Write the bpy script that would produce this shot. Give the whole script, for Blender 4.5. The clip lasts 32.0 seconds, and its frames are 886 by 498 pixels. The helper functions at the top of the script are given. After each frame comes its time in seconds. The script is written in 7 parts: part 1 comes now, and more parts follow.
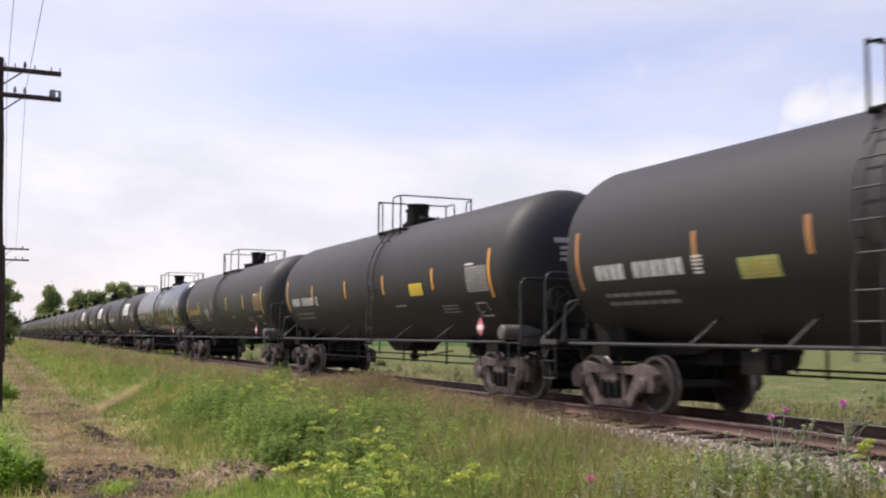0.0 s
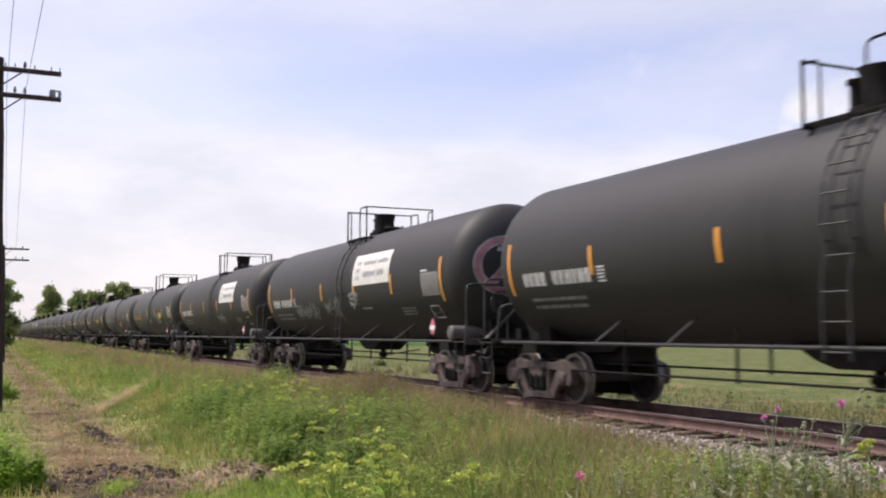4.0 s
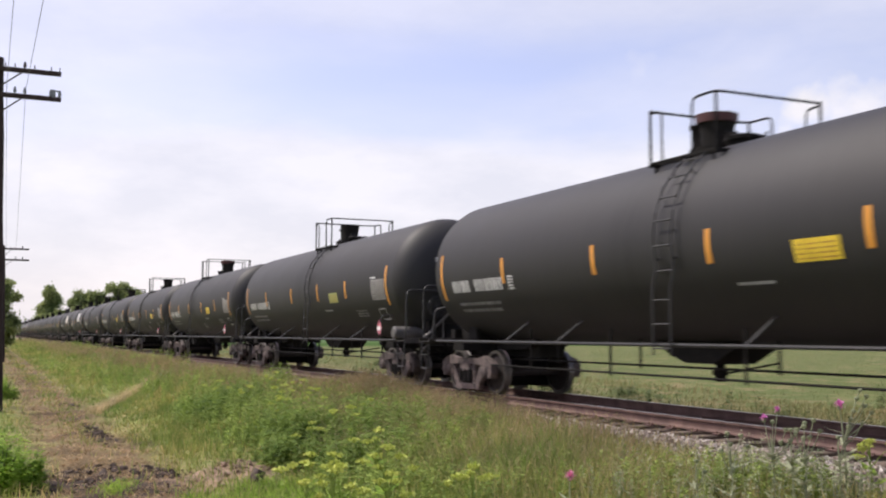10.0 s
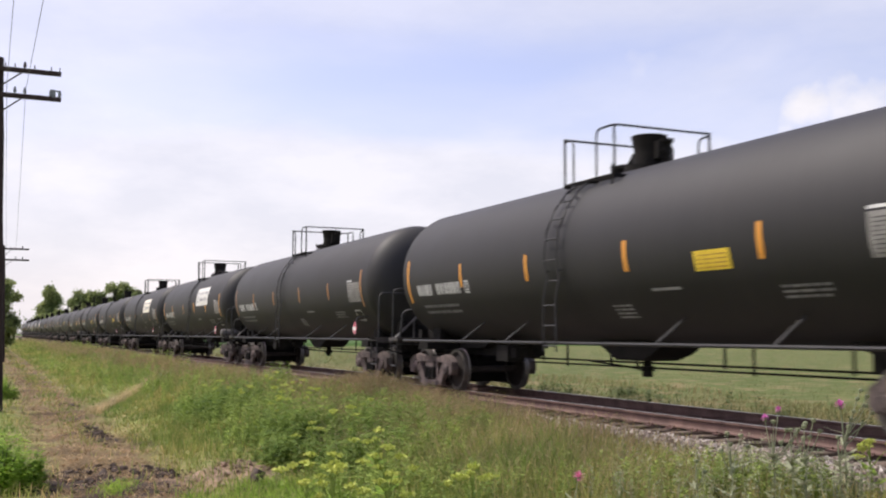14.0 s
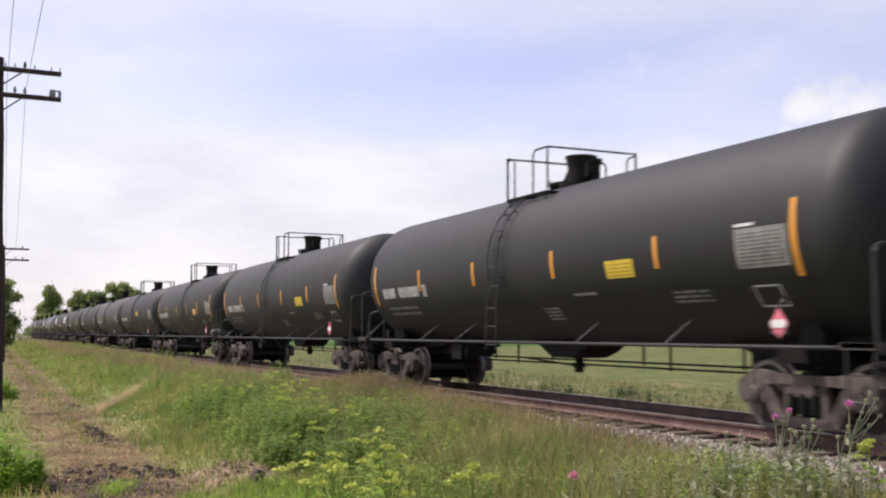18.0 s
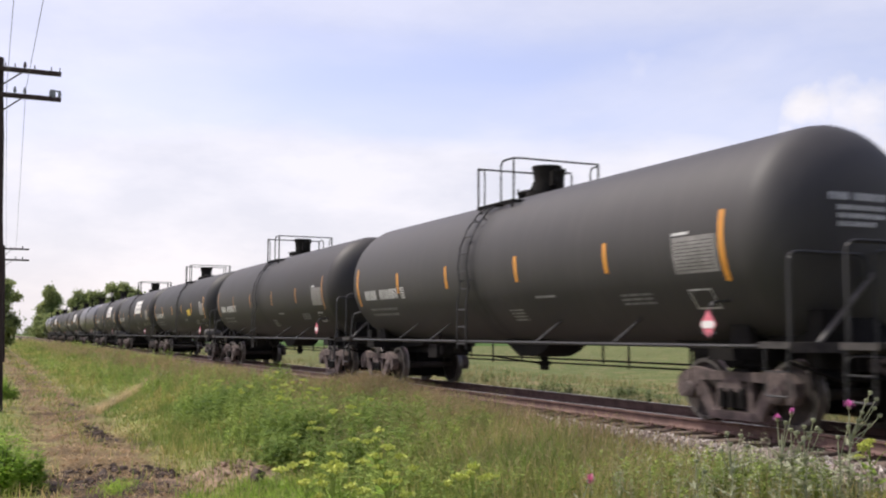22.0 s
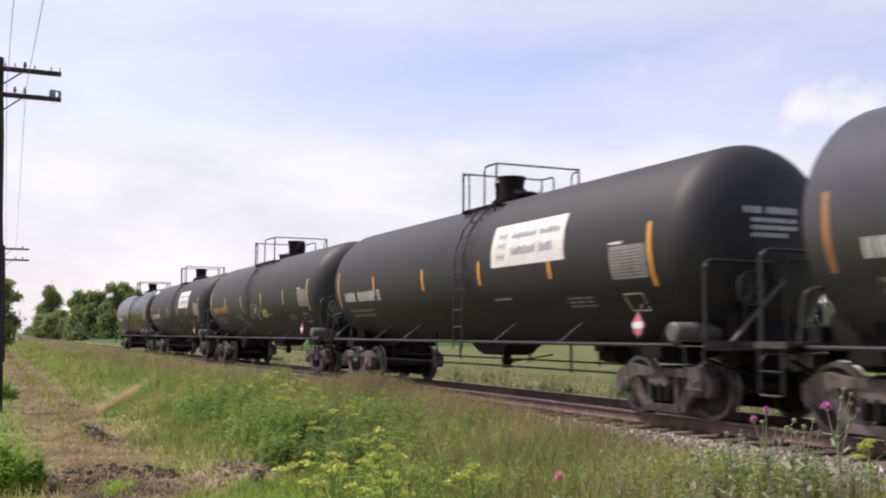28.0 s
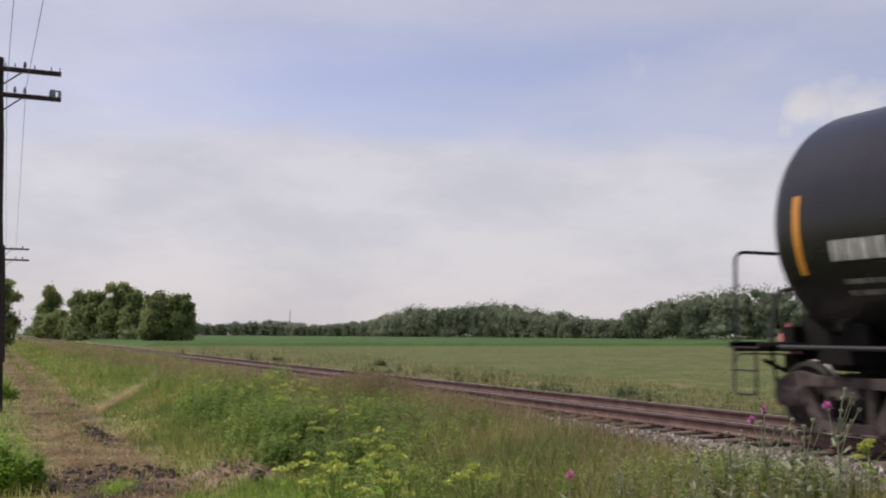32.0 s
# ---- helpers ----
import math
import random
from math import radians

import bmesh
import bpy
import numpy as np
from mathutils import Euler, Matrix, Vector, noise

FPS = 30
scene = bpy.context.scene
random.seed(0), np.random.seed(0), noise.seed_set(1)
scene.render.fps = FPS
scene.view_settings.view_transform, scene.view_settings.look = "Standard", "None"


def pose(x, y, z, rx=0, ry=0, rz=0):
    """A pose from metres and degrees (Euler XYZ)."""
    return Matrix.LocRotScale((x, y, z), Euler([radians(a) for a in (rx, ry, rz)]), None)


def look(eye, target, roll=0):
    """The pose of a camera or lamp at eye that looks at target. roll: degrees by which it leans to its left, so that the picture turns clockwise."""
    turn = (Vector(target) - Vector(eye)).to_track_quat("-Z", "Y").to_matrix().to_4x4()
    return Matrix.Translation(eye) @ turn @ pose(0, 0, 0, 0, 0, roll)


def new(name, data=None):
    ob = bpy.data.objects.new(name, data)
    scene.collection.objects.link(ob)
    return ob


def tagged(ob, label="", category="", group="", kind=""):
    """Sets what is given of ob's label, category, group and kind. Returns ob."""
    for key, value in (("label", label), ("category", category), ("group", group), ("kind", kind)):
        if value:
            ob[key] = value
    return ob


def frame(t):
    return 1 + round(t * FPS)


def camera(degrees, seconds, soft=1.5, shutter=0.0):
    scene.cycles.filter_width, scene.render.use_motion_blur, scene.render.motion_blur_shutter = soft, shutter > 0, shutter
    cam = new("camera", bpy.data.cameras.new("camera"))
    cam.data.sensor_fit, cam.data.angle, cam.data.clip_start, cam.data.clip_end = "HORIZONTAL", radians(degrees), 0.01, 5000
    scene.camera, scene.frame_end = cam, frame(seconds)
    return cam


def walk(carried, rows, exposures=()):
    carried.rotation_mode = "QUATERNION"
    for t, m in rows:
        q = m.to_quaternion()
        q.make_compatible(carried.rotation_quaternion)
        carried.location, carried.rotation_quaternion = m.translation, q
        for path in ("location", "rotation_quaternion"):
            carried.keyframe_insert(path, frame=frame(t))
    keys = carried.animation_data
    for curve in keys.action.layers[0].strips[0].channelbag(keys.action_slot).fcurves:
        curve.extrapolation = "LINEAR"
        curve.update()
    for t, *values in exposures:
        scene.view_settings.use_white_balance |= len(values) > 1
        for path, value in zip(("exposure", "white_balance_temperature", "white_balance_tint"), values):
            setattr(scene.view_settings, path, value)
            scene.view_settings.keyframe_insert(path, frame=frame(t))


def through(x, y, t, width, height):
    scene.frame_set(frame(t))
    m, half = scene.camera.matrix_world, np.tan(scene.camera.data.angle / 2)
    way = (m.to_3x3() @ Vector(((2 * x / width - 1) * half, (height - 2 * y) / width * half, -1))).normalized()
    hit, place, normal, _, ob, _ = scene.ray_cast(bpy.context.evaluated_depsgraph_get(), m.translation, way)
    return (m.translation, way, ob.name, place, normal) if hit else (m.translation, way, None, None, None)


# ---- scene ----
# World: x across the track, y along it (the train comes down it towards -y), z = 0 at the top of the rails.
TRACK = 10.526
EYE = (0.0, 0.0, 1.235)
YAW, PITCH = radians(24.19), radians(4.86)
AIM = (EYE[0] + math.sin(YAW) * math.cos(PITCH), EYE[1] + math.cos(YAW) * math.cos(PITCH), EYE[2] + math.sin(PITCH))
cam = camera(47.42, 32.0, soft=2.1, shutter=0.2)
walk(cam, [(0.0, look(EYE, AIM, 0.24)), (32.0, look(EYE, AIM, 0.24))],
     exposures=[(0.0, 0.0), (30.3, 0.0), (31.0, -0.03), (31.4, -0.16), (32.0, -0.53)])

# ---- sky and sun ----
SUN_WAY = Vector((-0.42, 0.33, 0.85)).normalized()
world = bpy.data.worlds.new("summer_sky")
scene.world = world
world.use_nodes = True
wn, wl = world.node_tree.nodes, world.node_tree.links
wn.clear()
w_out = wn.new("ShaderNodeOutputWorld")
w_bg = wn.new("ShaderNodeBackground")
w_sky = wn.new("ShaderNodeTexSky")
w_sky.sky_type, w_sky.sun_disc = "NISHITA", False
w_sky.sun_elevation = math.asin(SUN_WAY.z)
w_sky.sun_rotation = math.atan2(SUN_WAY.x, SUN_WAY.y)
w_sky.air_density, w_sky.dust_density = 1.0, 1.5
CLEARING = (0.490, 0.840, 0.920)
PUFFS = (((0.6814, 0.7007, 0.2112), 0.034, 1.1), ((0.5615, 0.7878, 0.2532), 0.030, 0.40), ((0.7165, 0.6660, 0.2090), 0.050, 1.0))
w_tc = wn.new("ShaderNodeTexCoord")
w_sep = wn.new("ShaderNodeSeparateXYZ")
wl.new(w_tc.outputs["Generated"], w_sep.inputs[0])
# flat cloud sheet: the direction divided by its height
w_h = wn.new("ShaderNodeMath"); w_h.operation = "MAXIMUM"; w_h.inputs[1].default_value = 0.0
wl.new(w_sep.outputs["Z"], w_h.inputs[0])
w_add = wn.new("ShaderNodeMath"); w_add.operation = "ADD"; w_add.inputs[1].default_value = 0.16
wl.new(w_h.outputs[0], w_add.inputs[0])
w_div = wn.new("ShaderNodeVectorMath"); w_div.operation = "DIVIDE"
w_cmb = wn.new("ShaderNodeCombineXYZ")
for i in range(3):
    wl.new(w_add.outputs[0], w_cmb.inputs[i])
wl.new(w_tc.outputs["Generated"], w_div.inputs[0])
wl.new(w_cmb.outputs[0], w_div.inputs[1])
w_n = wn.new("ShaderNodeTexNoise")
w_n.inputs["Scale"].default_value, w_n.inputs["Detail"].default_value = 0.85, 6.0
w_n.inputs["Roughness"].default_value, w_n.inputs["Distortion"].default_value = 0.52, 0.4
w_map = wn.new("ShaderNodeMapping"); w_map.inputs["Location"].default_value = (5.3, 0.4, 0.0)
wl.new(w_div.outputs[0], w_map.inputs[0]); wl.new(w_map.outputs[0], w_n.inputs["Vector"])
w_r = wn.new("ShaderNodeMapRange")
w_r.inputs["From Min"].default_value, w_r.inputs["From Max"].default_value = 0.42, 0.72
wl.new(w_n.outputs["Fac"], w_r.inputs["Value"])
# the haze thickens towards the horizon
w_hz = wn.new("ShaderNodeMapRange"); w_hz.interpolation_type = "SMOOTHSTEP"
w_hz.inputs["From Min"].default_value, w_hz.inputs["From Max"].default_value = 0.174, 0.222
w_hz.inputs["To Min"].default_value, w_hz.inputs["To Max"].default_value = 0.92, 0.0
w_n2 = wn.new("ShaderNodeTexNoise")
w_n2.inputs["Scale"].default_value, w_n2.inputs["Detail"].default_value = 3.2, 7.0
w_m2 = wn.new("ShaderNodeMapping"); w_m2.inputs["Scale"].default_value = (1.0, 1.0, 3.4)
wl.new(w_tc.outputs["Generated"], w_m2.inputs[0]); wl.new(w_m2.outputs[0], w_n2.inputs["Vector"])
w_wav = wn.new("ShaderNodeMath"); w_wav.operation = "MULTIPLY_ADD"; w_wav.inputs[1].default_value = 0.12
w_off = wn.new("ShaderNodeMath"); w_off.operation = "SUBTRACT"; w_off.inputs[1].default_value = 0.06
wl.new(w_sep.outputs["Z"], w_off.inputs[0])
wl.new(w_n2.outputs["Fac"], w_wav.inputs[0]); wl.new(w_off.outputs[0], w_wav.inputs[2])
wl.new(w_wav.outputs[0], w_hz.inputs["Value"])
w_top = wn.new("ShaderNodeMapRange"); w_top.interpolation_type = "SMOOTHSTEP"
w_top.inputs["From Min"].default_value, w_top.inputs["From Max"].default_value = 0.30, 0.55
w_top.inputs["To Min"].default_value, w_top.inputs["To Max"].default_value = 0.55, 0.35
wl.new(w_sep.outputs["Z"], w_top.inputs["Value"])
w_thin = wn.new("ShaderNodeMath"); w_thin.operation = "MULTIPLY"
wl.new(w_r.outputs[0], w_thin.inputs[0]); wl.new(w_top.outputs[0], w_thin.inputs[1])
w_max = wn.new("ShaderNodeMath"); w_max.operation = "MAXIMUM"
wl.new(w_thin.outputs[0], w_max.inputs[0]); wl.new(w_hz.outputs[0], w_max.inputs[1])
w_cl = wn.new("ShaderNodeMath"); w_cl.operation = "MULTIPLY"; w_cl.inputs[1].default_value = 0.9; w_cl.use_clamp = True
# thin veil round a blue clearing, fading out overhead
w_vs = wn.new("ShaderNodeVectorMath"); w_vs.operation = "MULTIPLY"; w_vs.inputs[1].default_value = (1.0, 1.0, 4.0)
w_vd = wn.new("ShaderNodeVectorMath"); w_vd.operation = "DISTANCE"; w_vd.inputs[1].default_value = CLEARING
wl.new(w_tc.outputs["Generated"], w_vs.inputs[0]); wl.new(w_vs.outputs[0], w_vd.inputs[0])
w_vw = wn.new("ShaderNodeMath"); w_vw.operation = "MULTIPLY_ADD"; w_vw.inputs[1].default_value = 0.55
wl.new(w_n2.outputs["Fac"], w_vw.inputs[0]); wl.new(w_vd.outputs["Value"], w_vw.inputs[2])
w_vr = wn.new("ShaderNodeMapRange"); w_vr.interpolation_type = "SMOOTHSTEP"
w_vr.inputs["From Min"].default_value, w_vr.inputs["From Max"].default_value = 0.40, 0.78
w_vr.inputs["To Max"].default_value = 0.60
wl.new(w_vw.outputs[0], w_vr.inputs["Value"])
w_vf = wn.new("ShaderNodeMapRange"); w_vf.interpolation_type = "SMOOTHSTEP"
w_vf.inputs["From Min"].default_value, w_vf.inputs["From Max"].default_value = 0.36, 0.52
w_vf.inputs["To Min"].default_value, w_vf.inputs["To Max"].default_value = 1.0, 0.0
wl.new(w_sep.outputs["Z"], w_vf.inputs["Value"])
w_vm = wn.new("ShaderNodeMath"); w_vm.operation = "MULTIPLY"
wl.new(w_vr.outputs[0], w_vm.inputs[0]); wl.new(w_vf.outputs[0], w_vm.inputs[1])
w_mx2 = wn.new("ShaderNodeMath"); w_mx2.operation = "MAXIMUM"
wl.new(w_max.outputs[0], w_mx2.inputs[0]); wl.new(w_vm.outputs[0], w_mx2.inputs[1])
# small bright puffs beside the clearing
w_top_f = w_mx2.outputs[0]
w_n3 = wn.new("ShaderNodeTexNoise"); w_n3.inputs["Scale"].default_value, w_n3.inputs["Detail"].default_value = 26.0, 4.0
wl.new(w_tc.outputs["Generated"], w_n3.inputs["Vector"])
for w_way, w_size, w_full in PUFFS:
    w_pd = wn.new("ShaderNodeVectorMath"); w_pd.operation = "DISTANCE"; w_pd.inputs[1].default_value = w_way
    wl.new(w_tc.outputs["Generated"], w_pd.inputs[0])
    w_pw = wn.new("ShaderNodeMath"); w_pw.operation = "MULTIPLY_ADD"; w_pw.inputs[1].default_value = w_size * 1.6
    wl.new(w_n3.outputs["Fac"], w_pw.inputs[0]); wl.new(w_pd.outputs["Value"], w_pw.inputs[2])
    w_pf = wn.new("ShaderNodeMapRange"); w_pf.interpolation_type = "SMOOTHSTEP"
    w_pf.inputs["From Min"].default_value, w_pf.inputs["From Max"].default_value = w_size * 0.9, w_size * 1.9
    w_pf.inputs["To Min"].default_value, w_pf.inputs["To Max"].default_value = w_full, 0.0
    wl.new(w_pw.outputs[0], w_pf.inputs["Value"])
    w_pa = wn.new("ShaderNodeMath"); w_pa.operation = "MAXIMUM"
    wl.new(w_top_f, w_pa.inputs[0]); wl.new(w_pf.outputs[0], w_pa.inputs[1]); w_top_f = w_pa.outputs[0]
wl.new(w_top_f, w_cl.inputs[0])
w_mix = wn.new("ShaderNodeMix"); w_mix.data_type = "RGBA"
wl.new(w_cl.outputs[0], w_mix.inputs["Factor"])
w_gain = wn.new("ShaderNodeVectorMath"); w_gain.operation = "MULTIPLY"
w_gain.inputs[1].default_value = (0.256, 0.201, 0.205)
wl.new(w_sky.outputs[0], w_gain.inputs[0])
wl.new(w_gain.outputs[0], w_mix.inputs["A"])
# grey hollows and puffs in the cloud sheet
w_pm = wn.new("ShaderNodeMapping"); w_pm.inputs["Scale"].default_value = (1.0, 1.0, 2.6)
w_pn = wn.new("ShaderNodeTexNoise")
w_pn.inputs["Scale"].default_value, w_pn.inputs["Detail"].default_value, w_pn.inputs["Roughness"].default_value = 5.5, 8.0, 0.58
wl.new(w_tc.outputs["Generated"], w_pm.inputs[0]); wl.new(w_pm.outputs[0], w_pn.inputs["Vector"])
w_pr = wn.new("ShaderNodeValToRGB")
w_pr.color_ramp.elements[0].position, w_pr.color_ramp.elements[0].color = 0.36, (0.83, 0.82, 0.90, 1)
w_pr.color_ramp.elements[1].position, w_pr.color_ramp.elements[1].color = 0.58, (0.99, 0.955, 1.01, 1)
wl.new(w_pn.outputs["Fac"], w_pr.inputs[0])
wl.new(w_pr.outputs[0], w_mix.inputs["B"])
wl.new(w_mix.outputs["Result"], w_bg.inputs["Color"])
w_bg.inputs["Strength"].default_value = 1.0
wl.new(w_bg.outputs[0], w_out.inputs[0])

sun = new("sun", bpy.data.lights.new("sun", "SUN"))
sun.data.energy, sun.data.angle, sun.data.color = 4.3, radians(2.5), (1.0, 0.96, 0.88)
sun.rotation_euler = SUN_WAY.to_track_quat("Z", "Y").to_euler()


# ---- materials ----
def material(name, rough=0.7, metal=0.0, spec=0.5):
    m = bpy.data.materials.new(name)
    m.use_nodes = True
    b = m.node_tree.nodes["Principled BSDF"]
    b.inputs["Roughness"].default_value, b.inputs["Metallic"].default_value = rough, metal
    b.inputs["Specular IOR Level"].default_value = spec
    return m, m.node_tree.nodes, m.node_tree.links, b


def noise_node(n, l, scale, detail=4.0, stretch=(1, 1, 1), coord="Object", rough=0.55):
    tc, mp, nz = n.new("ShaderNodeTexCoord"), n.new("ShaderNodeMapping"), n.new("ShaderNodeTexNoise")
    mp.inputs["Scale"].default_value = stretch
    l.new(tc.outputs[coord], mp.inputs[0]); l.new(mp.outputs[0], nz.inputs["Vector"])
    nz.inputs["Scale"].default_value, nz.inputs["Detail"].default_value, nz.inputs["Roughness"].default_value = scale, detail, rough
    return nz


def ramp_node(n, l, src, stops):
    r = n.new("ShaderNodeValToRGB")
    e = r.color_ramp.elements
    while len(e) < len(stops):
        e.new(0.5)
    for k, (p, c) in zip(e, stops):
        k.position, k.color = p, (*c, 1)
    l.new(src, r.inputs[0])
    return r


def mix_node(n, l, fac, a, b, mode="MIX"):
    x = n.new("ShaderNodeMix"); x.data_type, x.blend_type = "RGBA", mode
    for key, v in (("Factor", fac), ("A", a), ("B", b)):
        if isinstance(v, (int, float)):
            x.inputs[key].default_value = v
        elif isinstance(v, tuple):
            x.inputs[key].default_value = (*v, 1)
        else:
            l.new(v, x.inputs[key])
    return x


def bump_node(n, l, b, src, strength, dist=0.01):
    u = n.new("ShaderNodeBump")
    u.inputs["Strength"].default_value, u.inputs["Distance"].default_value = strength, dist
    l.new(src, u.inputs["Height"]); l.new(u.outputs[0], b.inputs["Normal"])


def worn(name, dark, light, rough=0.7, metal=0.0, scale=3.0, fine=40.0, bump=0.2, spec=0.5, stretch=(1, 1, 1), vary=0.0):
    """Two scales of noise between two colours, with fine relief; vary: how far single objects differ."""
    m, n, l, b = material(name, rough, metal, spec)
    big, small = noise_node(n, l, scale, 5.0, stretch), noise_node(n, l, fine, 3.0, stretch)
    r1 = ramp_node(n, l, big.outputs["Fac"], [(0.3, dark), (0.7, light)])
    r2 = ramp_node(n, l, small.outputs["Fac"], [(0.25, (0.75, 0.75, 0.75)), (0.75, (1.2, 1.2, 1.2))])
    x = mix_node(n, l, 1.0, r1.outputs[0], r2.outputs[0], "MULTIPLY")
    out = x.outputs["Result"]
    if vary:
        oi, mr = n.new("ShaderNodeObjectInfo"), n.new("ShaderNodeMapRange")
        mr.inputs["To Min"].default_value, mr.inputs["To Max"].default_value = 1 - vary, 1 + vary
        l.new(oi.outputs["Random"], mr.inputs["Value"])
        hs = n.new("ShaderNodeHueSaturation"); l.new(mr.outputs[0], hs.inputs["Value"]); l.new(out, hs.inputs["Color"])
        out = hs.outputs[0]
    l.new(out, b.inputs["Base Color"])
    rr = n.new("ShaderNodeMapRange")
    rr.inputs["To Min"].default_value, rr.inputs["To Max"].default_value = max(rough - 0.12, 0.03), min(rough + 0.12, 1.0)
    l.new(big.outputs["Fac"], rr.inputs["Value"]); l.new(rr.outputs[0], b.inputs["Roughness"])
    if bump:
        bump_node(n, l, b, small.outputs["Fac"], bump, 0.004)
    return m


def tank_paint(name, base, dust, rough, dusty, spec=0.28):
    """Paint of a tank: base colour, road dust streaked down the shell and settled in patches."""
    m, n, l, b = material(name, rough, 0.0, spec)
    patch, streak = noise_node(n, l, 0.7, 6.0, (1, 0.6, 1)), noise_node(n, l, 2.2, 5.0, (1.0, 2.6, 0.16))
    fine = noise_node(n, l, 30.0, 3.0)
    f1 = ramp_node(n, l, patch.outputs["Fac"], [(0.35, (0, 0, 0)), (0.75, (dusty, dusty, dusty))])
    f2 = ramp_node(n, l, streak.outputs["Fac"], [(0.45, (0, 0, 0)), (0.85, (dusty * 0.5,) * 3)])
    f = mix_node(n, l, 1.0, f1.outputs[0], f2.outputs[0], "ADD")
    oi = n.new("ShaderNodeObjectInfo")
    mr = n.new("ShaderNodeMapRange"); mr.inputs["To Min"].default_value, mr.inputs["To Max"].default_value = 0.82, 1.24
    l.new(oi.outputs["Random"], mr.inputs["Value"])
    hs = n.new("ShaderNodeHueSaturation"); hs.inputs["Color"].default_value = (*base, 1)
    l.new(mr.outputs[0], hs.inputs["Value"])
    c = mix_node(n, l, f.outputs["Result"], hs.outputs[0], dust)
    # dark run-off below the hatches
    tc, sp = n.new("ShaderNodeTexCoord"), n.new("ShaderNodeSeparateXYZ")
    l.new(tc.outputs["Object"], sp.inputs[0])
    off = n.new("ShaderNodeMath"); off.operation = "SUBTRACT"; off.inputs[1].default_value = 0.35
    ab = n.new("ShaderNodeMath"); ab.operation = "ABSOLUTE"
    l.new(sp.outputs["Y"], off.inputs[0]); l.new(off.outputs[0], ab.inputs[0])
    near = n.new("ShaderNodeMapRange"); near.interpolation_type = "SMOOTHSTEP"
    near.inputs["From Min"].default_value, near.inputs["From Max"].default_value = 0.15, 0.75
    near.inputs["To Min"].default_value, near.inputs["To Max"].default_value = 0.9, 0.0
    l.new(ab.outputs[0], near.inputs["Value"])
    runs = ramp_node(n, l, streak.outputs["Fac"], [(0.38, (0, 0, 0)), (0.58, (1, 1, 1))])
    wet = n.new("ShaderNodeMath"); wet.operation = "MULTIPLY"
    l.new(near.outputs[0], wet.inputs[0]); l.new(runs.outputs[0], wet.inputs[1])
    c = mix_node(n, l, wet.outputs[0], c.outputs["Result"], tuple(v * 0.55 for v in base))
    l.new(c.outputs["Result"], b.inputs["Base Color"])
    rr = n.new("ShaderNodeMapRange")
    rr.inputs["To Min"].default_value, rr.inputs["To Max"].default_value = max(rough - 0.06, 0.05), rough + 0.14
    l.new(patch.outputs["Fac"], rr.inputs["Value"]); l.new(rr.outputs[0], b.inputs["Roughness"])
    bump_node(n, l, b, fine.outputs["Fac"], 0.06, 0.003)
    return m


PAINT = {
    "black": tank_paint("black_tank_paint", (0.0076, 0.0072, 0.0073), (0.044, 0.039, 0.037), 0.60, 0.20, 0.56),
    "grey": tank_paint("faded_grey_tank_paint", (0.033, 0.0315, 0.031), (0.085, 0.078, 0.074), 0.60, 0.35, 0.50),
    "olive": tank_paint("faded_olive_tank_paint", (0.0128, 0.0122, 0.0107), (0.050, 0.045, 0.039), 0.58, 0.32, 0.55),
    "brown": tank_paint("dusty_brown_tank_paint", (0.0122, 0.0110, 0.0106), (0.054, 0.046, 0.041), 0.59, 0.32, 0.54),
    "navy": tank_paint("glossy_navy_tank_paint", (0.022, 0.022, 0.027), (0.07, 0.07, 0.075), 0.17, 0.2, 0.5),
    "blue": tank_paint("blue_grey_tank_paint", (0.034, 0.0345, 0.038), (0.095, 0.092, 0.094), 0.36, 0.35, 0.5),
    "gloss": tank_paint("glossy_black_tank_paint", (0.011, 0.0112, 0.0120), (0.05, 0.05, 0.05), 0.24, 0.2, 0.34),
}
STEEL = worn("sooty_black_steel", (0.006, 0.0056, 0.0054), (0.018, 0.016, 0.0145), 0.8, 0.0, 4.0, 60.0, 0.2, 0.15)
RAILING = worn("painted_dark_pipe", (0.017, 0.017, 0.0175), (0.034, 0.033, 0.033), 0.55, 0.0, 6.0, 60.0, 0.1)
CAST = worn("dusty_cast_steel", (0.034, 0.0258, 0.0246), (0.130, 0.100, 0.091), 0.8, 0.0, 6.0, 50.0, 0.5, 0.4, (1, 1, 1), 0.35)
WHEEL_RIM = worn("worn_wheel_rim", (0.07, 0.064, 0.060), (0.21, 0.19, 0.175), 0.42, 0.6, 8.0, 80.0)
WHEEL_PLATE = worn("rusty_wheel_plate", (0.012, 0.009, 0.008), (0.040, 0.029, 0.025), 0.85, 0.0, 9.0, 60.0)
TANK_GREY = worn("grey_reservoir_paint", (0.07, 0.066, 0.062), (0.16, 0.15, 0.14), 0.6, 0.0, 5.0, 50.0)
GRATE = worn("dusty_platform_steel", (0.020, 0.018, 0.017), (0.070, 0.062, 0.057), 0.7, 0.0, 5.0, 50.0)
ORANGE = worn("orange_reflector_tape", (0.62, 0.26, 0.030), (0.80, 0.36, 0.05), 0.45, 0.0, 3.0, 30.0, 0.05)
YELLOWT = worn("yellow_reflector_tape", (0.50, 0.34, 0.06), (0.70, 0.47, 0.09), 0.5, 0.0, 3.0, 30.0, 0.05)
BROWNT = worn("faded_brown_reflector_tape", (0.30, 0.14, 0.05), (0.45, 0.21, 0.07), 0.55, 0.0, 3.0, 30.0, 0.05)
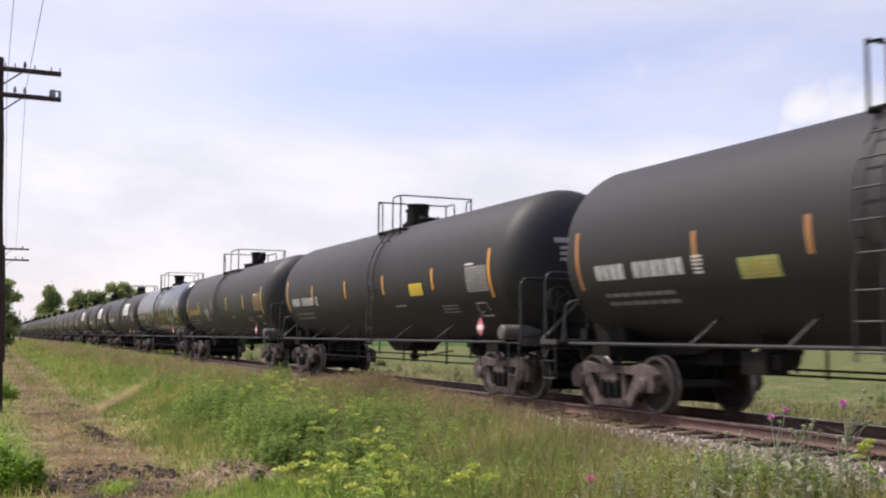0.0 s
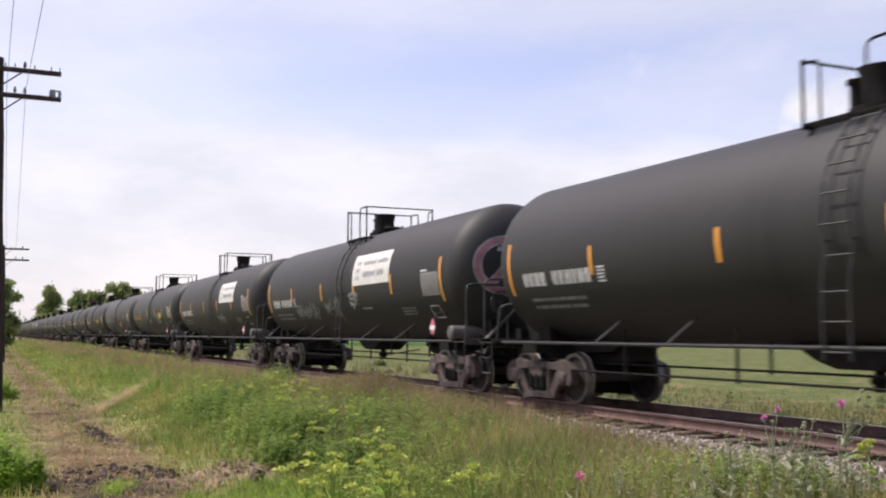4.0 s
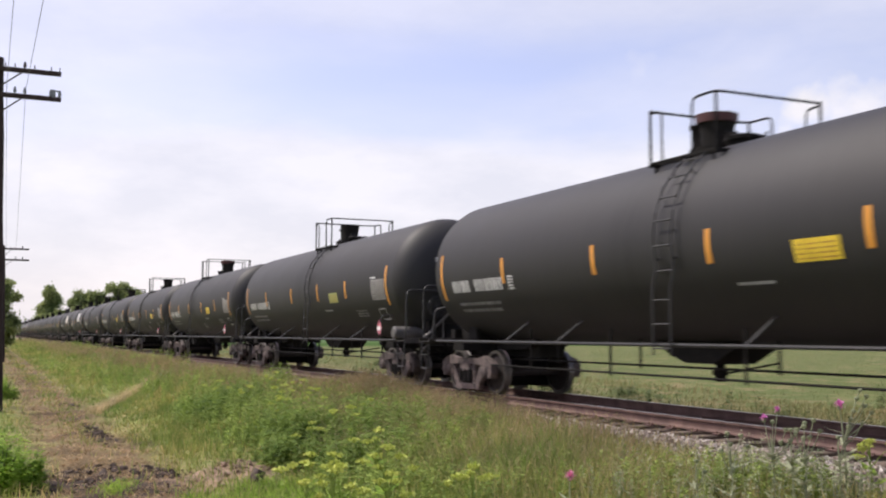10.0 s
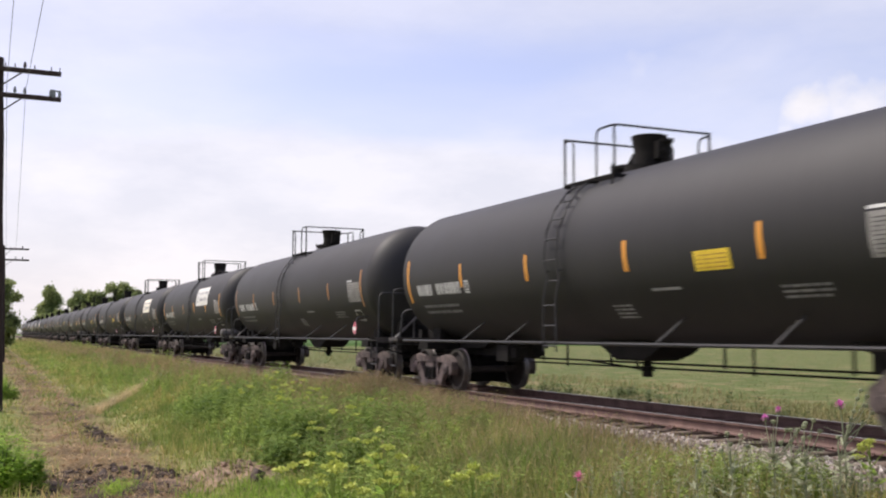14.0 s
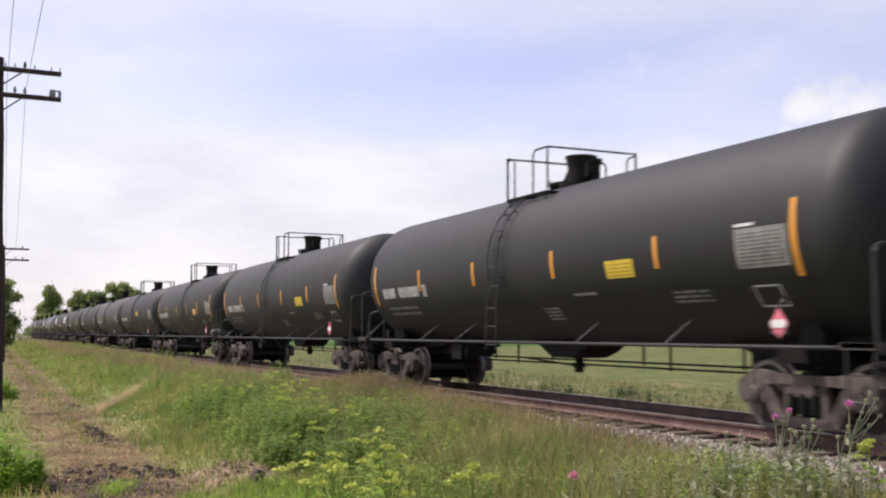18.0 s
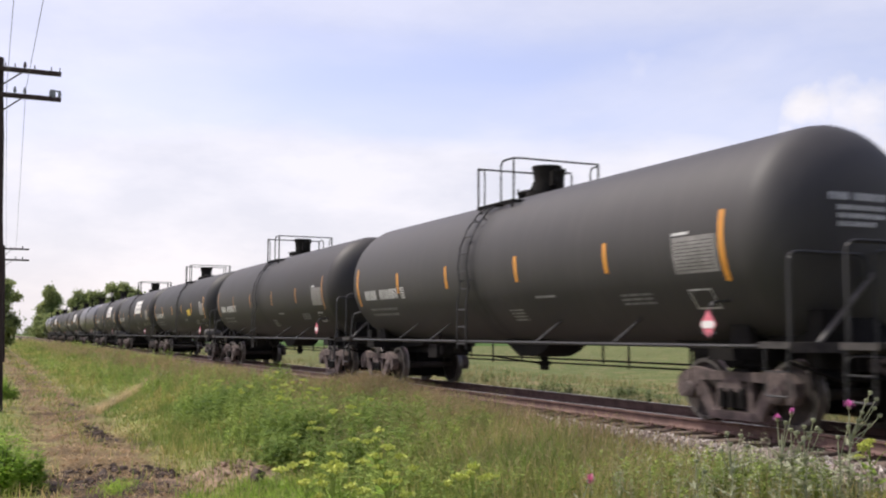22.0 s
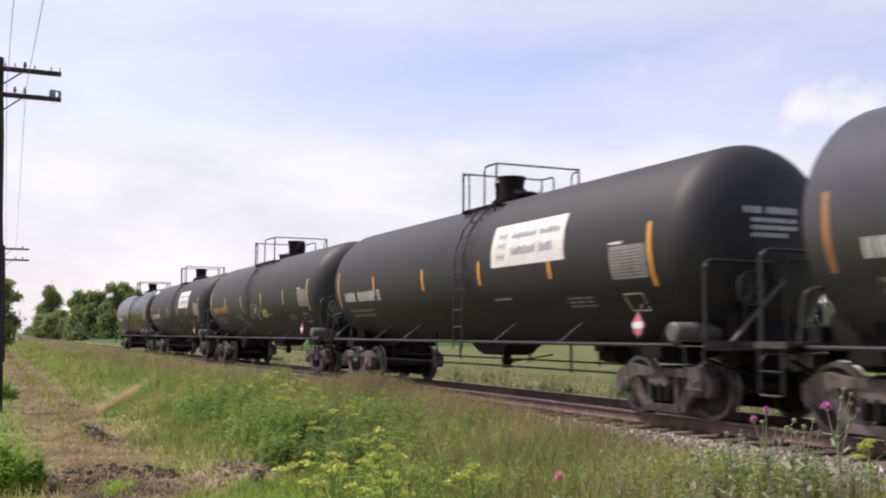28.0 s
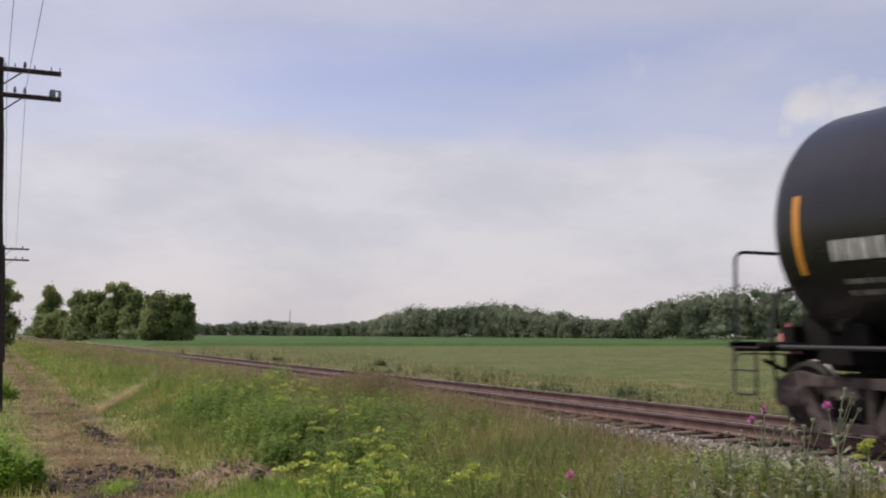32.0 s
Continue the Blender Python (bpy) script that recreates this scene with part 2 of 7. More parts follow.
YELLOW = worn("yellow_sign_paint", (0.62, 0.44, 0.03), (0.78, 0.57, 0.05), 0.5, 0.0, 4.0, 30.0, 0.05)
LIME = worn("pale_green_sign_paint", (0.26, 0.30, 0.10), (0.38, 0.40, 0.15), 0.5, 0.0, 4.0, 30.0, 0.05)
PEACH = worn("pale_orange_sign_paint", (0.66, 0.36, 0.14), (0.80, 0.48, 0.20), 0.5, 0.0, 4.0, 30.0, 0.05)
STENCIL = worn("worn_white_stencil", (0.42, 0.42, 0.41), (0.70, 0.70, 0.68), 0.6, 0.0, 5.0, 40.0, 0.05)
FAINT = worn("faded_grey_stencil", (0.13, 0.13, 0.13), (0.24, 0.24, 0.235), 0.6, 0.0, 5.0, 40.0, 0.05)
GREYINK = worn("grey_stencil", (0.20, 0.20, 0.20), (0.36, 0.36, 0.35), 0.6, 0.0, 5.0, 40.0, 0.05)
SMUDGE = worn("dull_grey_panel", (0.17, 0.165, 0.155), (0.30, 0.29, 0.275), 0.65, 0.0, 4.0, 30.0, 0.05)
OCHRE = worn("ochre_lettering", (0.34, 0.19, 0.03), (0.50, 0.30, 0.05), 0.6, 0.0, 5.0, 40.0, 0.05)
PRINT = worn("dark_panel_print", (0.030, 0.029, 0.028), (0.075, 0.072, 0.068), 0.6, 0.0, 5.0, 40.0, 0.0)
BANNER = worn("white_banner_vinyl", (0.62, 0.605, 0.56), (0.71, 0.70, 0.66), 0.5, 0.0, 2.0, 20.0, 0.05)
CREAM = worn("cream_banner_vinyl", (0.68, 0.63, 0.50), (0.78, 0.74, 0.62), 0.5, 0.0, 2.0, 20.0, 0.05)
INK = worn("grey_banner_ink", (0.24, 0.24, 0.25), (0.38, 0.38, 0.40), 0.6, 0.0, 3.0, 40.0, 0.0)
SPRAY = worn("pale_spray_paint", (0.15, 0.15, 0.15), (0.42, 0.42, 0.41), 0.6, 0.0, 3.0, 30.0, 0.0)
SPRAY_PINK = worn("pink_spray_paint", (0.22, 0.09, 0.10), (0.42, 0.20, 0.22), 0.6, 0.0, 3.0, 30.0, 0.0)
PLACARD_RED = worn("red_placard", (0.58, 0.13, 0.18), (0.72, 0.21, 0.26), 0.5, 0.0, 3.0, 30.0, 0.0)
PLACARD_WHITE = worn("white_placard", (0.70, 0.68, 0.66), (0.80, 0.78, 0.76), 0.5, 0.0, 3.0, 30.0, 0.0)
RED_CAP = worn("dull_red_cap", (0.040, 0.014, 0.015), (0.095, 0.026, 0.028), 0.6, 0.0, 4.0, 40.0, 0.1)
RAIL_SIDE = worn("rusty_rail", (0.078, 0.044, 0.037), (0.18, 0.110, 0.092), 0.8, 0.1, 3.0, 60.0, 0.4)
RAIL_TOP = worn("polished_rail_head", (0.30, 0.28, 0.27), (0.48, 0.45, 0.43), 0.32, 0.9, 2.0, 50.0, 0.05)
TIE = worn("weathered_tie_wood", (0.075, 0.055, 0.043), (0.19, 0.15, 0.12), 0.9, 0.0, 5.0, 40.0, 0.6, 0.3, (0.4, 3, 3), 0.3)
POLE_WOOD = worn("dark_pole_wood", (0.022, 0.014, 0.014), (0.06, 0.042, 0.038), 0.9, 0.0, 5.0, 40.0, 0.6, 0.3, (4, 4, 0.3))
GLASS_CAP = worn("old_insulator_glass", (0.10, 0.11, 0.12), (0.22, 0.24, 0.25), 0.25, 0.0, 5.0, 40.0, 0.0)
WIRE = worn("weathered_wire", (0.10, 0.10, 0.11), (0.18, 0.18, 0.19), 0.6, 0.5, 5.0, 40.0, 0.0)


def leafy(name, dark, light, dry=None, through=0.25, scale=0.6, low=(0.65, 0.7, 0.65), high=(1.25, 1.2, 1.2)):
    """Foliage: colour differs from blade to blade and from patch to patch."""
    m, n, l, b = material(name, 0.65, 0.0, 0.25)
    g = n.new("ShaderNodeNewGeometry")
    big = noise_node(n, l, scale, 4.0)
    r1 = ramp_node(n, l, g.outputs["Random Per Island"], [(0.0, dark), (0.75, light)] + ([(0.93, dry), (1.0, dry)] if dry else []))
    r2 = ramp_node(n, l, big.outputs["Fac"], [(0.36, low), (0.64, high)])
    x = mix_node(n, l, 1.0, r1.outputs[0], r2.outputs[0], "MULTIPLY")
    l.new(x.outputs["Result"], b.inputs["Base Color"])
    tr, mx = n.new("ShaderNodeBsdfTranslucent"), n.new("ShaderNodeMixShader")
    l.new(x.outputs["Result"], tr.inputs["Color"])
    mx.inputs[0].default_value = through
    l.new(b.outputs[0], mx.inputs[1]); l.new(tr.outputs[0], mx.inputs[2])
    l.new(mx.outputs[0], n["Material Output"].inputs["Surface"])
    return m


GRASS = leafy("summer_grass", (0.148, 0.200, 0.044), (0.345, 0.378, 0.110), (0.55, 0.44, 0.21), 0.42, 0.5, (0.58, 0.82, 0.58), (1.35, 1.14, 1.25))
DRY = leafy("dry_seeding_grass", (0.215, 0.200, 0.082), (0.48, 0.370, 0.215), (0.20, 0.28, 0.06), 0.4)
WEED = leafy("green_weed", (0.140, 0.208, 0.046), (0.358, 0.452, 0.112), None, 0.42)
BRIGHT = leafy("bright_green_leaf", (0.18, 0.32, 0.040), (0.40, 0.56, 0.100), None, 0.55)
DEAD = leafy("bleached_dead_grass", (0.40, 0.32, 0.17), (0.62, 0.50, 0.29), None, 0.4)
BOARD = worn("brown_stencil_board", (0.15, 0.075, 0.030), (0.26, 0.14, 0.055), 0.6, 0.0, 5.0, 40.0, 0.05)
STRAW = leafy("loose_straw", (0.185, 0.126, 0.069), (0.365, 0.256, 0.140), (0.52, 0.39, 0.225), 0.3)
RUSSET = leafy("russet_seeding_grass", (0.220, 0.160, 0.086), (0.44, 0.315, 0.195), (0.21, 0.27, 0.07), 0.4)
LUSH = leafy("lush_dark_weed", (0.105, 0.180, 0.038), (0.285, 0.385, 0.088), None, 0.42)
GREYGREEN = leafy("grey_green_thistle_leaf", (0.22, 0.25, 0.14), (0.44, 0.46, 0.31), None, 0.25)
PARSNIP = leafy("yellow_green_umbel", (0.37, 0.45, 0.080), (0.63, 0.67, 0.165), None, 0.2)
ROSE = leafy("rose_thistle_floret", (0.70, 0.17, 0.36), (0.88, 0.34, 0.52), None, 0.25)
PINK = leafy("magenta_thistle_floret", (0.52, 0.12, 0.40), (0.76, 0.26, 0.60), None, 0.2)
TREE_LEAF = leafy("broadleaf_canopy", (0.185, 0.235, 0.090), (0.330, 0.375, 0.155), None, 0.52, 0.12)
# far woods: leaf green paled and greyed, distance haze put into the colour
HAZY_WOOD_LEAF = leafy("hazed_wood_canopy", (0.165, 0.200, 0.130), (0.245, 0.280, 0.180), None, 0.5, 0.02)
SCRUB_LEAF = leafy("dark_scrub_leaf", (0.115, 0.150, 0.060), (0.215, 0.255, 0.105), None, 0.45, 0.2)
BARK = worn("grey_bark", (0.06, 0.05, 0.04), (0.14, 0.12, 0.10), 0.9, 0.0, 3.0, 20.0, 0.5)
PALE_CLOD = worn("dry_pale_earth", (0.15, 0.105, 0.075), (0.38, 0.28, 0.20), 0.95, 0.0, 5.0, 30.0, 0.6, 0.2)
CLOD = worn("dark_damp_earth", (0.045, 0.034, 0.028), (0.11, 0.082, 0.065), 0.95, 0.0, 4.0, 30.0, 0.6, 0.2)


def stone_material():
    m, n, l, b = material("crushed_limestone", 0.9, 0.0, 0.3)
    g = n.new("ShaderNodeNewGeometry")
    r = ramp_node(n, l, g.outputs["Random Per Island"], [(0.0, (0.13, 0.100, 0.084)), (0.5, (0.27, 0.225, 0.190)), (1.0, (0.55, 0.50, 0.45))])
    f = noise_node(n, l, 25.0, 3.0)
    r2 = ramp_node(n, l, f.outputs["Fac"], [(0.3, (0.75, 0.75, 0.75)), (0.7, (1.15, 1.15, 1.15))])
    x = mix_node(n, l, 1.0, r.outputs[0], r2.outputs[0], "MULTIPLY")
    l.new(x.outputs["Result"], b.inputs["Base Color"])
    return m


STONE = stone_material()


def ground_material():
    """Meadow soil and thin turf; a bare two-rut lane beside the camera; stubble and grass beyond the line."""
    m, n, l, b = material("meadow_ground", 0.95, 0.0, 0.15)
    tc, sp = n.new("ShaderNodeTexCoord"), n.new("ShaderNodeSeparateXYZ")
    l.new(tc.outputs["Object"], sp.inputs[0])
    big, mid, fine = noise_node(n, l, 0.12, 5.0), noise_node(n, l, 0.9, 6.0), noise_node(n, l, 14.0, 4.0)
    grass = ramp_node(n, l, mid.outputs["Fac"], [(0.3, (0.11, 0.15, 0.035)), (0.5, (0.20, 0.23, 0.07)), (0.72, (0.33, 0.28, 0.13))])
    earth = ramp_node(n, l, mid.outputs["Fac"], [(0.30, (0.060, 0.045, 0.028)), (0.42, (0.130, 0.092, 0.050)), (0.54, (0.200, 0.143, 0.075)), (0.68, (0.150, 0.150, 0.054))])
    # lane: distance from its middle line, broken by noise
    off = n.new("ShaderNodeMath"); off.operation = "SUBTRACT"; off.inputs[1].default_value = 1.75
    l.new(sp.outputs["X"], off.inputs[0])
    ab = n.new("ShaderNodeMath"); ab.operation = "ABSOLUTE"; l.new(off.outputs[0], ab.inputs[0])
    wob = n.new("ShaderNodeMath"); wob.operation = "MULTIPLY_ADD"; wob.inputs[1].default_value = 1.6
    l.new(mid.outputs["Fac"], wob.inputs[0]); l.new(ab.outputs[0], wob.inputs[2])
    lane = ramp_node(n, l, wob.outputs[0], [(0.0, (1, 1, 1)), (1.0, (0, 0, 0))])
    mr = n.new("ShaderNodeMapRange"); mr.inputs["From Min"].default_value, mr.inputs["From Max"].default_value = 1.35, 2.1
    l.new(wob.outputs[0], mr.inputs["Value"]); l.new(mr.outputs[0], lane.inputs[0])
    near = mix_node(n, l, lane.outputs[0], grass.outputs[0], earth.outputs[0])
    # wet dark mud in the hollows of the lane
    mud_sum = None
    for mx, my, ra in ((1.1, 14.9, 1.0), (2.1, 14.3, 0.9), (1.7, 13.6, 0.9), (2.1, 21.0, 0.7), (3.0, 12.9, 0.6), (1.9, 25.5, 0.6)):
        vd = n.new("ShaderNodeVectorMath"); vd.operation = "DISTANCE"; vd.inputs[1].default_value = (mx, my, -0.78)
        l.new(tc.outputs["Object"], vd.inputs[0])
        md = n.new("ShaderNodeMapRange"); md.inputs["From Min"].default_value, md.inputs["From Max"].default_value = 0.1 * ra, ra
        md.inputs["To Min"].default_value, md.inputs["To Max"].default_value = 1.0, 0.0
        l.new(vd.outputs["Value"], md.inputs["Value"])
        if mud_sum is None:
            mud_sum = md.outputs[0]
        else:
            mm = n.new("ShaderNodeMath"); mm.operation = "MAXIMUM"
            l.new(mud_sum, mm.inputs[0]); l.new(md.outputs[0], mm.inputs[1]); mud_sum = mm.outputs[0]
    small = noise_node(n, l, 3.2, 5.0)
    mp = n.new("ShaderNodeMath"); mp.operation = "ADD"; l.new(mud_sum, mp.inputs[0]); l.new(small.outputs["Fac"], mp.inputs[1])
    mq = n.new("ShaderNodeMapRange"); mq.inputs["From Min"].default_value, mq.inputs["From Max"].default_value = 0.78, 1.0
    l.new(mp.outputs[0], mq.inputs["Value"])
    near = mix_node(n, l, mq.outputs[0], near.outputs["Result"], (0.052, 0.038, 0.030))
    # dry turned earth on the bank beside the lane
    bd = n.new("ShaderNodeVectorMath"); bd.operation = "DISTANCE"; bd.inputs[1].default_value = (3.3, 14.5, -0.6)
    l.new(tc.outputs["Object"], bd.inputs[0])
    bs = n.new("ShaderNodeMath"); bs.operation = "MULTIPLY_ADD"; bs.inputs[1].default_value = -0.9
    l.new(small.outputs["Fac"], bs.inputs[0]); l.new(bd.outputs["Value"], bs.inputs[2])
    bq = n.new("ShaderNodeMapRange"); bq.inputs["From Min"].default_value, bq.inputs["From Max"].default_value = 0.25, 0.95
    bq.inputs["To Min"].default_value, bq.inputs["To Max"].default_value = 1.0, 0.0
    l.new(bs.outputs[0], bq.inputs["Value"])
    bank = ramp_node(n, l, small.outputs["Fac"], [(0.35, (0.14, 0.10, 0.07)), (0.6, (0.33, 0.235, 0.165))])
    near = mix_node(n, l, bq.outputs[0], near.outputs["Result"], bank.outputs[0])
    # the field past the line: hay grass
    hay = ramp_node(n, l, mid.outputs["Fac"], [(0.3, (0.078, 0.106, 0.030)), (0.5, (0.106, 0.130, 0.041)), (0.66, (0.20, 0.168, 0.084))])
    side = n.new("ShaderNodeMapRange"); side.inputs["From Min"].default_value, side.inputs["From Max"].default_value = 14.0, 18.0
    l.new(sp.outputs["X"], side.inputs["Value"])
    c = mix_node(n, l, side.outputs[0], near.outputs["Result"], hay.outputs[0])
    # uncut tan strip along the far shoulder, with a ragged edge
    edge = n.new("ShaderNodeMath"); edge.operation = "MULTIPLY_ADD"; edge.inputs[1].default_value = -26.0
    l.new(mid.outputs["Fac"], edge.inputs[0]); l.new(sp.outputs["X"], edge.inputs[2])
    strip = n.new("ShaderNodeMapRange"); strip.interpolation_type = "SMOOTHSTEP"
    strip.inputs["From Min"].default_value, strip.inputs["From Max"].default_value = 3.0, 12.0
    strip.inputs["To Min"].default_value, strip.inputs["To Max"].default_value = 1.0, 0.0
    l.new(edge.outputs[0], strip.inputs["Value"])
    both = n.new("ShaderNodeMath"); both.operation = "MULTIPLY"
    l.new(strip.outputs[0], both.inputs[0]); l.new(side.outputs[0], both.inputs[1])
    straw = ramp_node(n, l, small.outputs["Fac"], [(0.3, (0.130, 0.122, 0.050)), (0.5, (0.235, 0.180, 0.095)), (0.72, (0.300, 0.222, 0.128))])
    c = mix_node(n, l, both.outputs[0], c.outputs["Result"], straw.outputs[0])
    tone = ramp_node(n, l, big.outputs["Fac"], [(0.3, (0.8, 0.85, 0.8)), (0.7, (1.15, 1.1, 1.1))])
    c2 = mix_node(n, l, 1.0, c.outputs["Result"], tone.outputs[0], "MULTIPLY")
    grain = ramp_node(n, l, fine.outputs["Fac"], [(0.25, (0.45, 0.45, 0.45)), (0.75, (1.45, 1.45, 1.45))])
    c3 = mix_node(n, l, 1.0, c2.outputs["Result"], grain.outputs[0], "MULTIPLY")
    l.new(c3.outputs["Result"], b.inputs["Base Color"])
    bump_node(n, l, b, fine.outputs["Fac"], 0.8, 0.04)
    return m


GROUND = ground_material()


# ---- mesh helpers ----
def box(bm, x0, x1, y0, y1, z0, z1, m=None):
    v = [bm.verts.new((x, y, z)) for z in (z0, z1) for y in (y0, y1) for x in (x0, x1)]
    for f in ((0, 2, 3, 1), (4, 5, 7, 6), (0, 1, 5, 4), (2, 6, 7, 3), (0, 4, 6, 2), (1, 3, 7, 5)):
        bm.faces.new([v[i] for i in f])
    if m:
        bmesh.ops.transform(bm, matrix=m, verts=v)
    return v


def prism(bm, outline, x0, x1, chamfer=0.0):
    """A y-z outline pushed out along x; chamfer draws both faces in a little for a cast edge."""
    cy, cz = sum(p[0] for p in outline) / len(outline), sum(p[1] for p in outline) / len(outline)
    def ring(x, k):
        return [bm.verts.new((x, cy + (y - cy) * k, cz + (z - cz) * k)) for y, z in outline]
    rings = [ring(x0, 1 - chamfer), ring(x0 + (x1 - x0) * 0.18, 1), ring(x1 - (x1 - x0) * 0.18, 1), ring(x1, 1 - chamfer)] if chamfer else [ring(x0, 1), ring(x1, 1)]
    k = len(outline)
    for a, b in zip(rings, rings[1:]):
        for i in range(k):
            bm.faces.new((a[i], a[(i + 1) % k], b[(i + 1) % k], b[i]))
    bm.faces.new(rings[0][::-1]); bm.faces.new(rings[-1])


def tube(bm, pts, r, seg=8, cap=True):
    """A round bar along a line of points."""
    pts = [Vector(p) for p in pts]
    rings = []
    for i, p in enumerate(pts):
        d = (pts[min(i + 1, len(pts) - 1)] - pts[max(i - 1, 0)]).normalized()
        a = d.cross(Vector((0, 0, 1)) if abs(d.z) < 0.9 else Vector((0, 1, 0))).normalized()
        b = d.cross(a)
        rr = r[i] if isinstance(r, (list, tuple)) else r
        rings.append([bm.verts.new(p + (a * math.cos(t) + b * math.sin(t)) * rr) for t in (2 * math.pi * k / seg for k in range(seg))])
    for a, b in zip(rings, rings[1:]):
        for i in range(seg):
            bm.faces.new((a[i], a[(i + 1) % seg], b[(i + 1) % seg], b[i]))
    if cap:
        bm.faces.new(rings[0][::-1]); bm.faces.new(rings[-1])


def bent(pts, r=0.12, steps=4):
    """Rounds the inner corners of a line of points."""
    pts = [Vector(p) for p in pts]
    out = [pts[0]]
    for a, b, c in zip(pts, pts[1:], pts[2:]):
        k = min(r, (a - b).length * 0.45, (c - b).length * 0.45)
        p, q = b + (a - b).normalized() * k, b + (c - b).normalized() * k
        out += [p.lerp(b, t).lerp(b.lerp(q, t), t) for t in (i / steps for i in range(steps + 1))]
    return out + [pts[-1]]


def lathe(bm, profile, axis="y", seg=24, centre=(0, 0, 0)):
    """A profile of (along, radius) turned about an axis; zero radii close the ends."""
    c = Vector(centre)
    rings = []
    for s, r in profile:
        if r < 1e-6:
            p = {"x": (s, 0, 0), "y": (0, s, 0), "z": (0, 0, s)}[axis]
            rings.append([bm.verts.new(c + Vector(p))])
            continue
        ring = []
        for k in range(seg):
            t = 2 * math.pi * k / seg
            u, w = r * math.cos(t), r * math.sin(t)
            ring.append(bm.verts.new(c + Vector({"x": (s, u, w), "y": (w, s, u), "z": (u, w, s)}[axis])))
        rings.append(ring)
    for a, b in zip(rings, rings[1:]):
        for i in range(seg):
            j = (i + 1) % seg
            if len(a) == 1 and len(b) > 1:
                bm.faces.new((a[0], b[j], b[i]))
            elif len(b) == 1 and len(a) > 1:
                bm.faces.new((a[i], a[j], b[0]))
            elif len(a) > 1:
                bm.faces.new((a[i], a[j], b[j], b[i]))


def mesh_from(name, bm, mat, smooth=30):
    bmesh.ops.recalc_face_normals(bm, faces=bm.faces)
    me = bpy.data.meshes.new(name)
    bm.to_mesh(me); bm.free()
    me.materials.append(mat)
    if smooth:
        me.polygons.foreach_set("use_smooth", [True] * len(me.polygons))
        me.set_sharp_from_angle(angle=radians(smooth))
    return me


def part(name, data, parent=None, label="", m=None):
    """Links a mesh as one object under a thing or a part."""
    ob = new(name, data)
    ob.parent = parent
    if m:
        ob.matrix_basis = m
    if label:
        ob["label"] = label
    return ob


MESHES = {}


def cached(name, mat, build, smooth=30):
    """One mesh for all the parts that look alike."""
    key = (name, mat.name)
    if key not in MESHES:
        bm = bmesh.new()
        build(bm)
        MESHES[key] = mesh_from(name, bm, mat, smooth)
    return MESHES[key]


def raw_mesh(name, verts, faces, mat, smooth=False):
    """A mesh from arrays: verts (n, 3), faces (k, 3 or 4)."""
    verts, faces = np.asarray(verts, np.float32), np.asarray(faces, np.int32)
    k = faces.shape[1]
    me = bpy.data.meshes.new(name)
    me.vertices.add(len(verts)); me.vertices.foreach_set("co", verts.ravel())
    me.loops.add(faces.size); me.loops.foreach_set("vertex_index", faces.ravel())
    me.polygons.add(len(faces))
    me.polygons.foreach_set("loop_start", np.arange(0, faces.size, k, dtype=np.int32))
    me.polygons.foreach_set("use_smooth", np.full(len(faces), smooth))
    me.update(calc_edges=True)
    me.materials.append(mat)
    return me


# ---- ground ----
PROFILE_X = [-4000, -8, -1.2, 0.6, 3.0, 4.2, 6.0, 7.4, 8.2, 9.2, 11.9, 13.0, 15.0, 18.0, 4000]
PROFILE_Z = [-0.9, -0.85, -0.72, -0.80, -0.80, -0.70, -0.52, -0.40, -0.36, -0.36, -0.36, -0.42, -0.78, -0.92, -0.92]
RNG = np.random.default_rng(7)


def lumps(x, y):
    """Soft unevenness of the meadow."""
    z = 0.035 * np.sin(x * 1.3 + 0.7 * np.sin(y * 0.31)) * np.sin(y * 0.42 + 1.1) + 0.03 * np.sin(x * 3.1 + y * 1.7) * np.sin(y * 2.3 - x)
    return z


def ground_z(x, y):
    x, y = np.asarray(x, float), np.asarray(y, float)
    z = np.interp(x, PROFILE_X, PROFILE_Z)
    calm = np.clip(np.minimum(np.abs(x - TRACK) - 2.3, 1), 0.0, 1) * np.clip(1.5 - np.hypot(x, y) / 120, 0, 1)
    z = z + lumps(x, y) * calm
    # ruts of the lane and the bank of turned earth beside it
    rut = np.exp(-((x - 1.15 - 0.15 * np.sin(y * 0.6)) / 0.22) ** 2) + np.exp(-((x - 2.55 - 0.15 * np.sin(y * 0.5 + 1)) / 0.22) ** 2)
    z = z - 0.07 * rut * np.clip(1.3 - np.abs(y - 10) / 40, 0, 1)
    z = z + 0.16 * np.exp(-((x - 3.35) / 0.35) ** 2 - ((y - 14.6) / 1.3) ** 2)
    return z


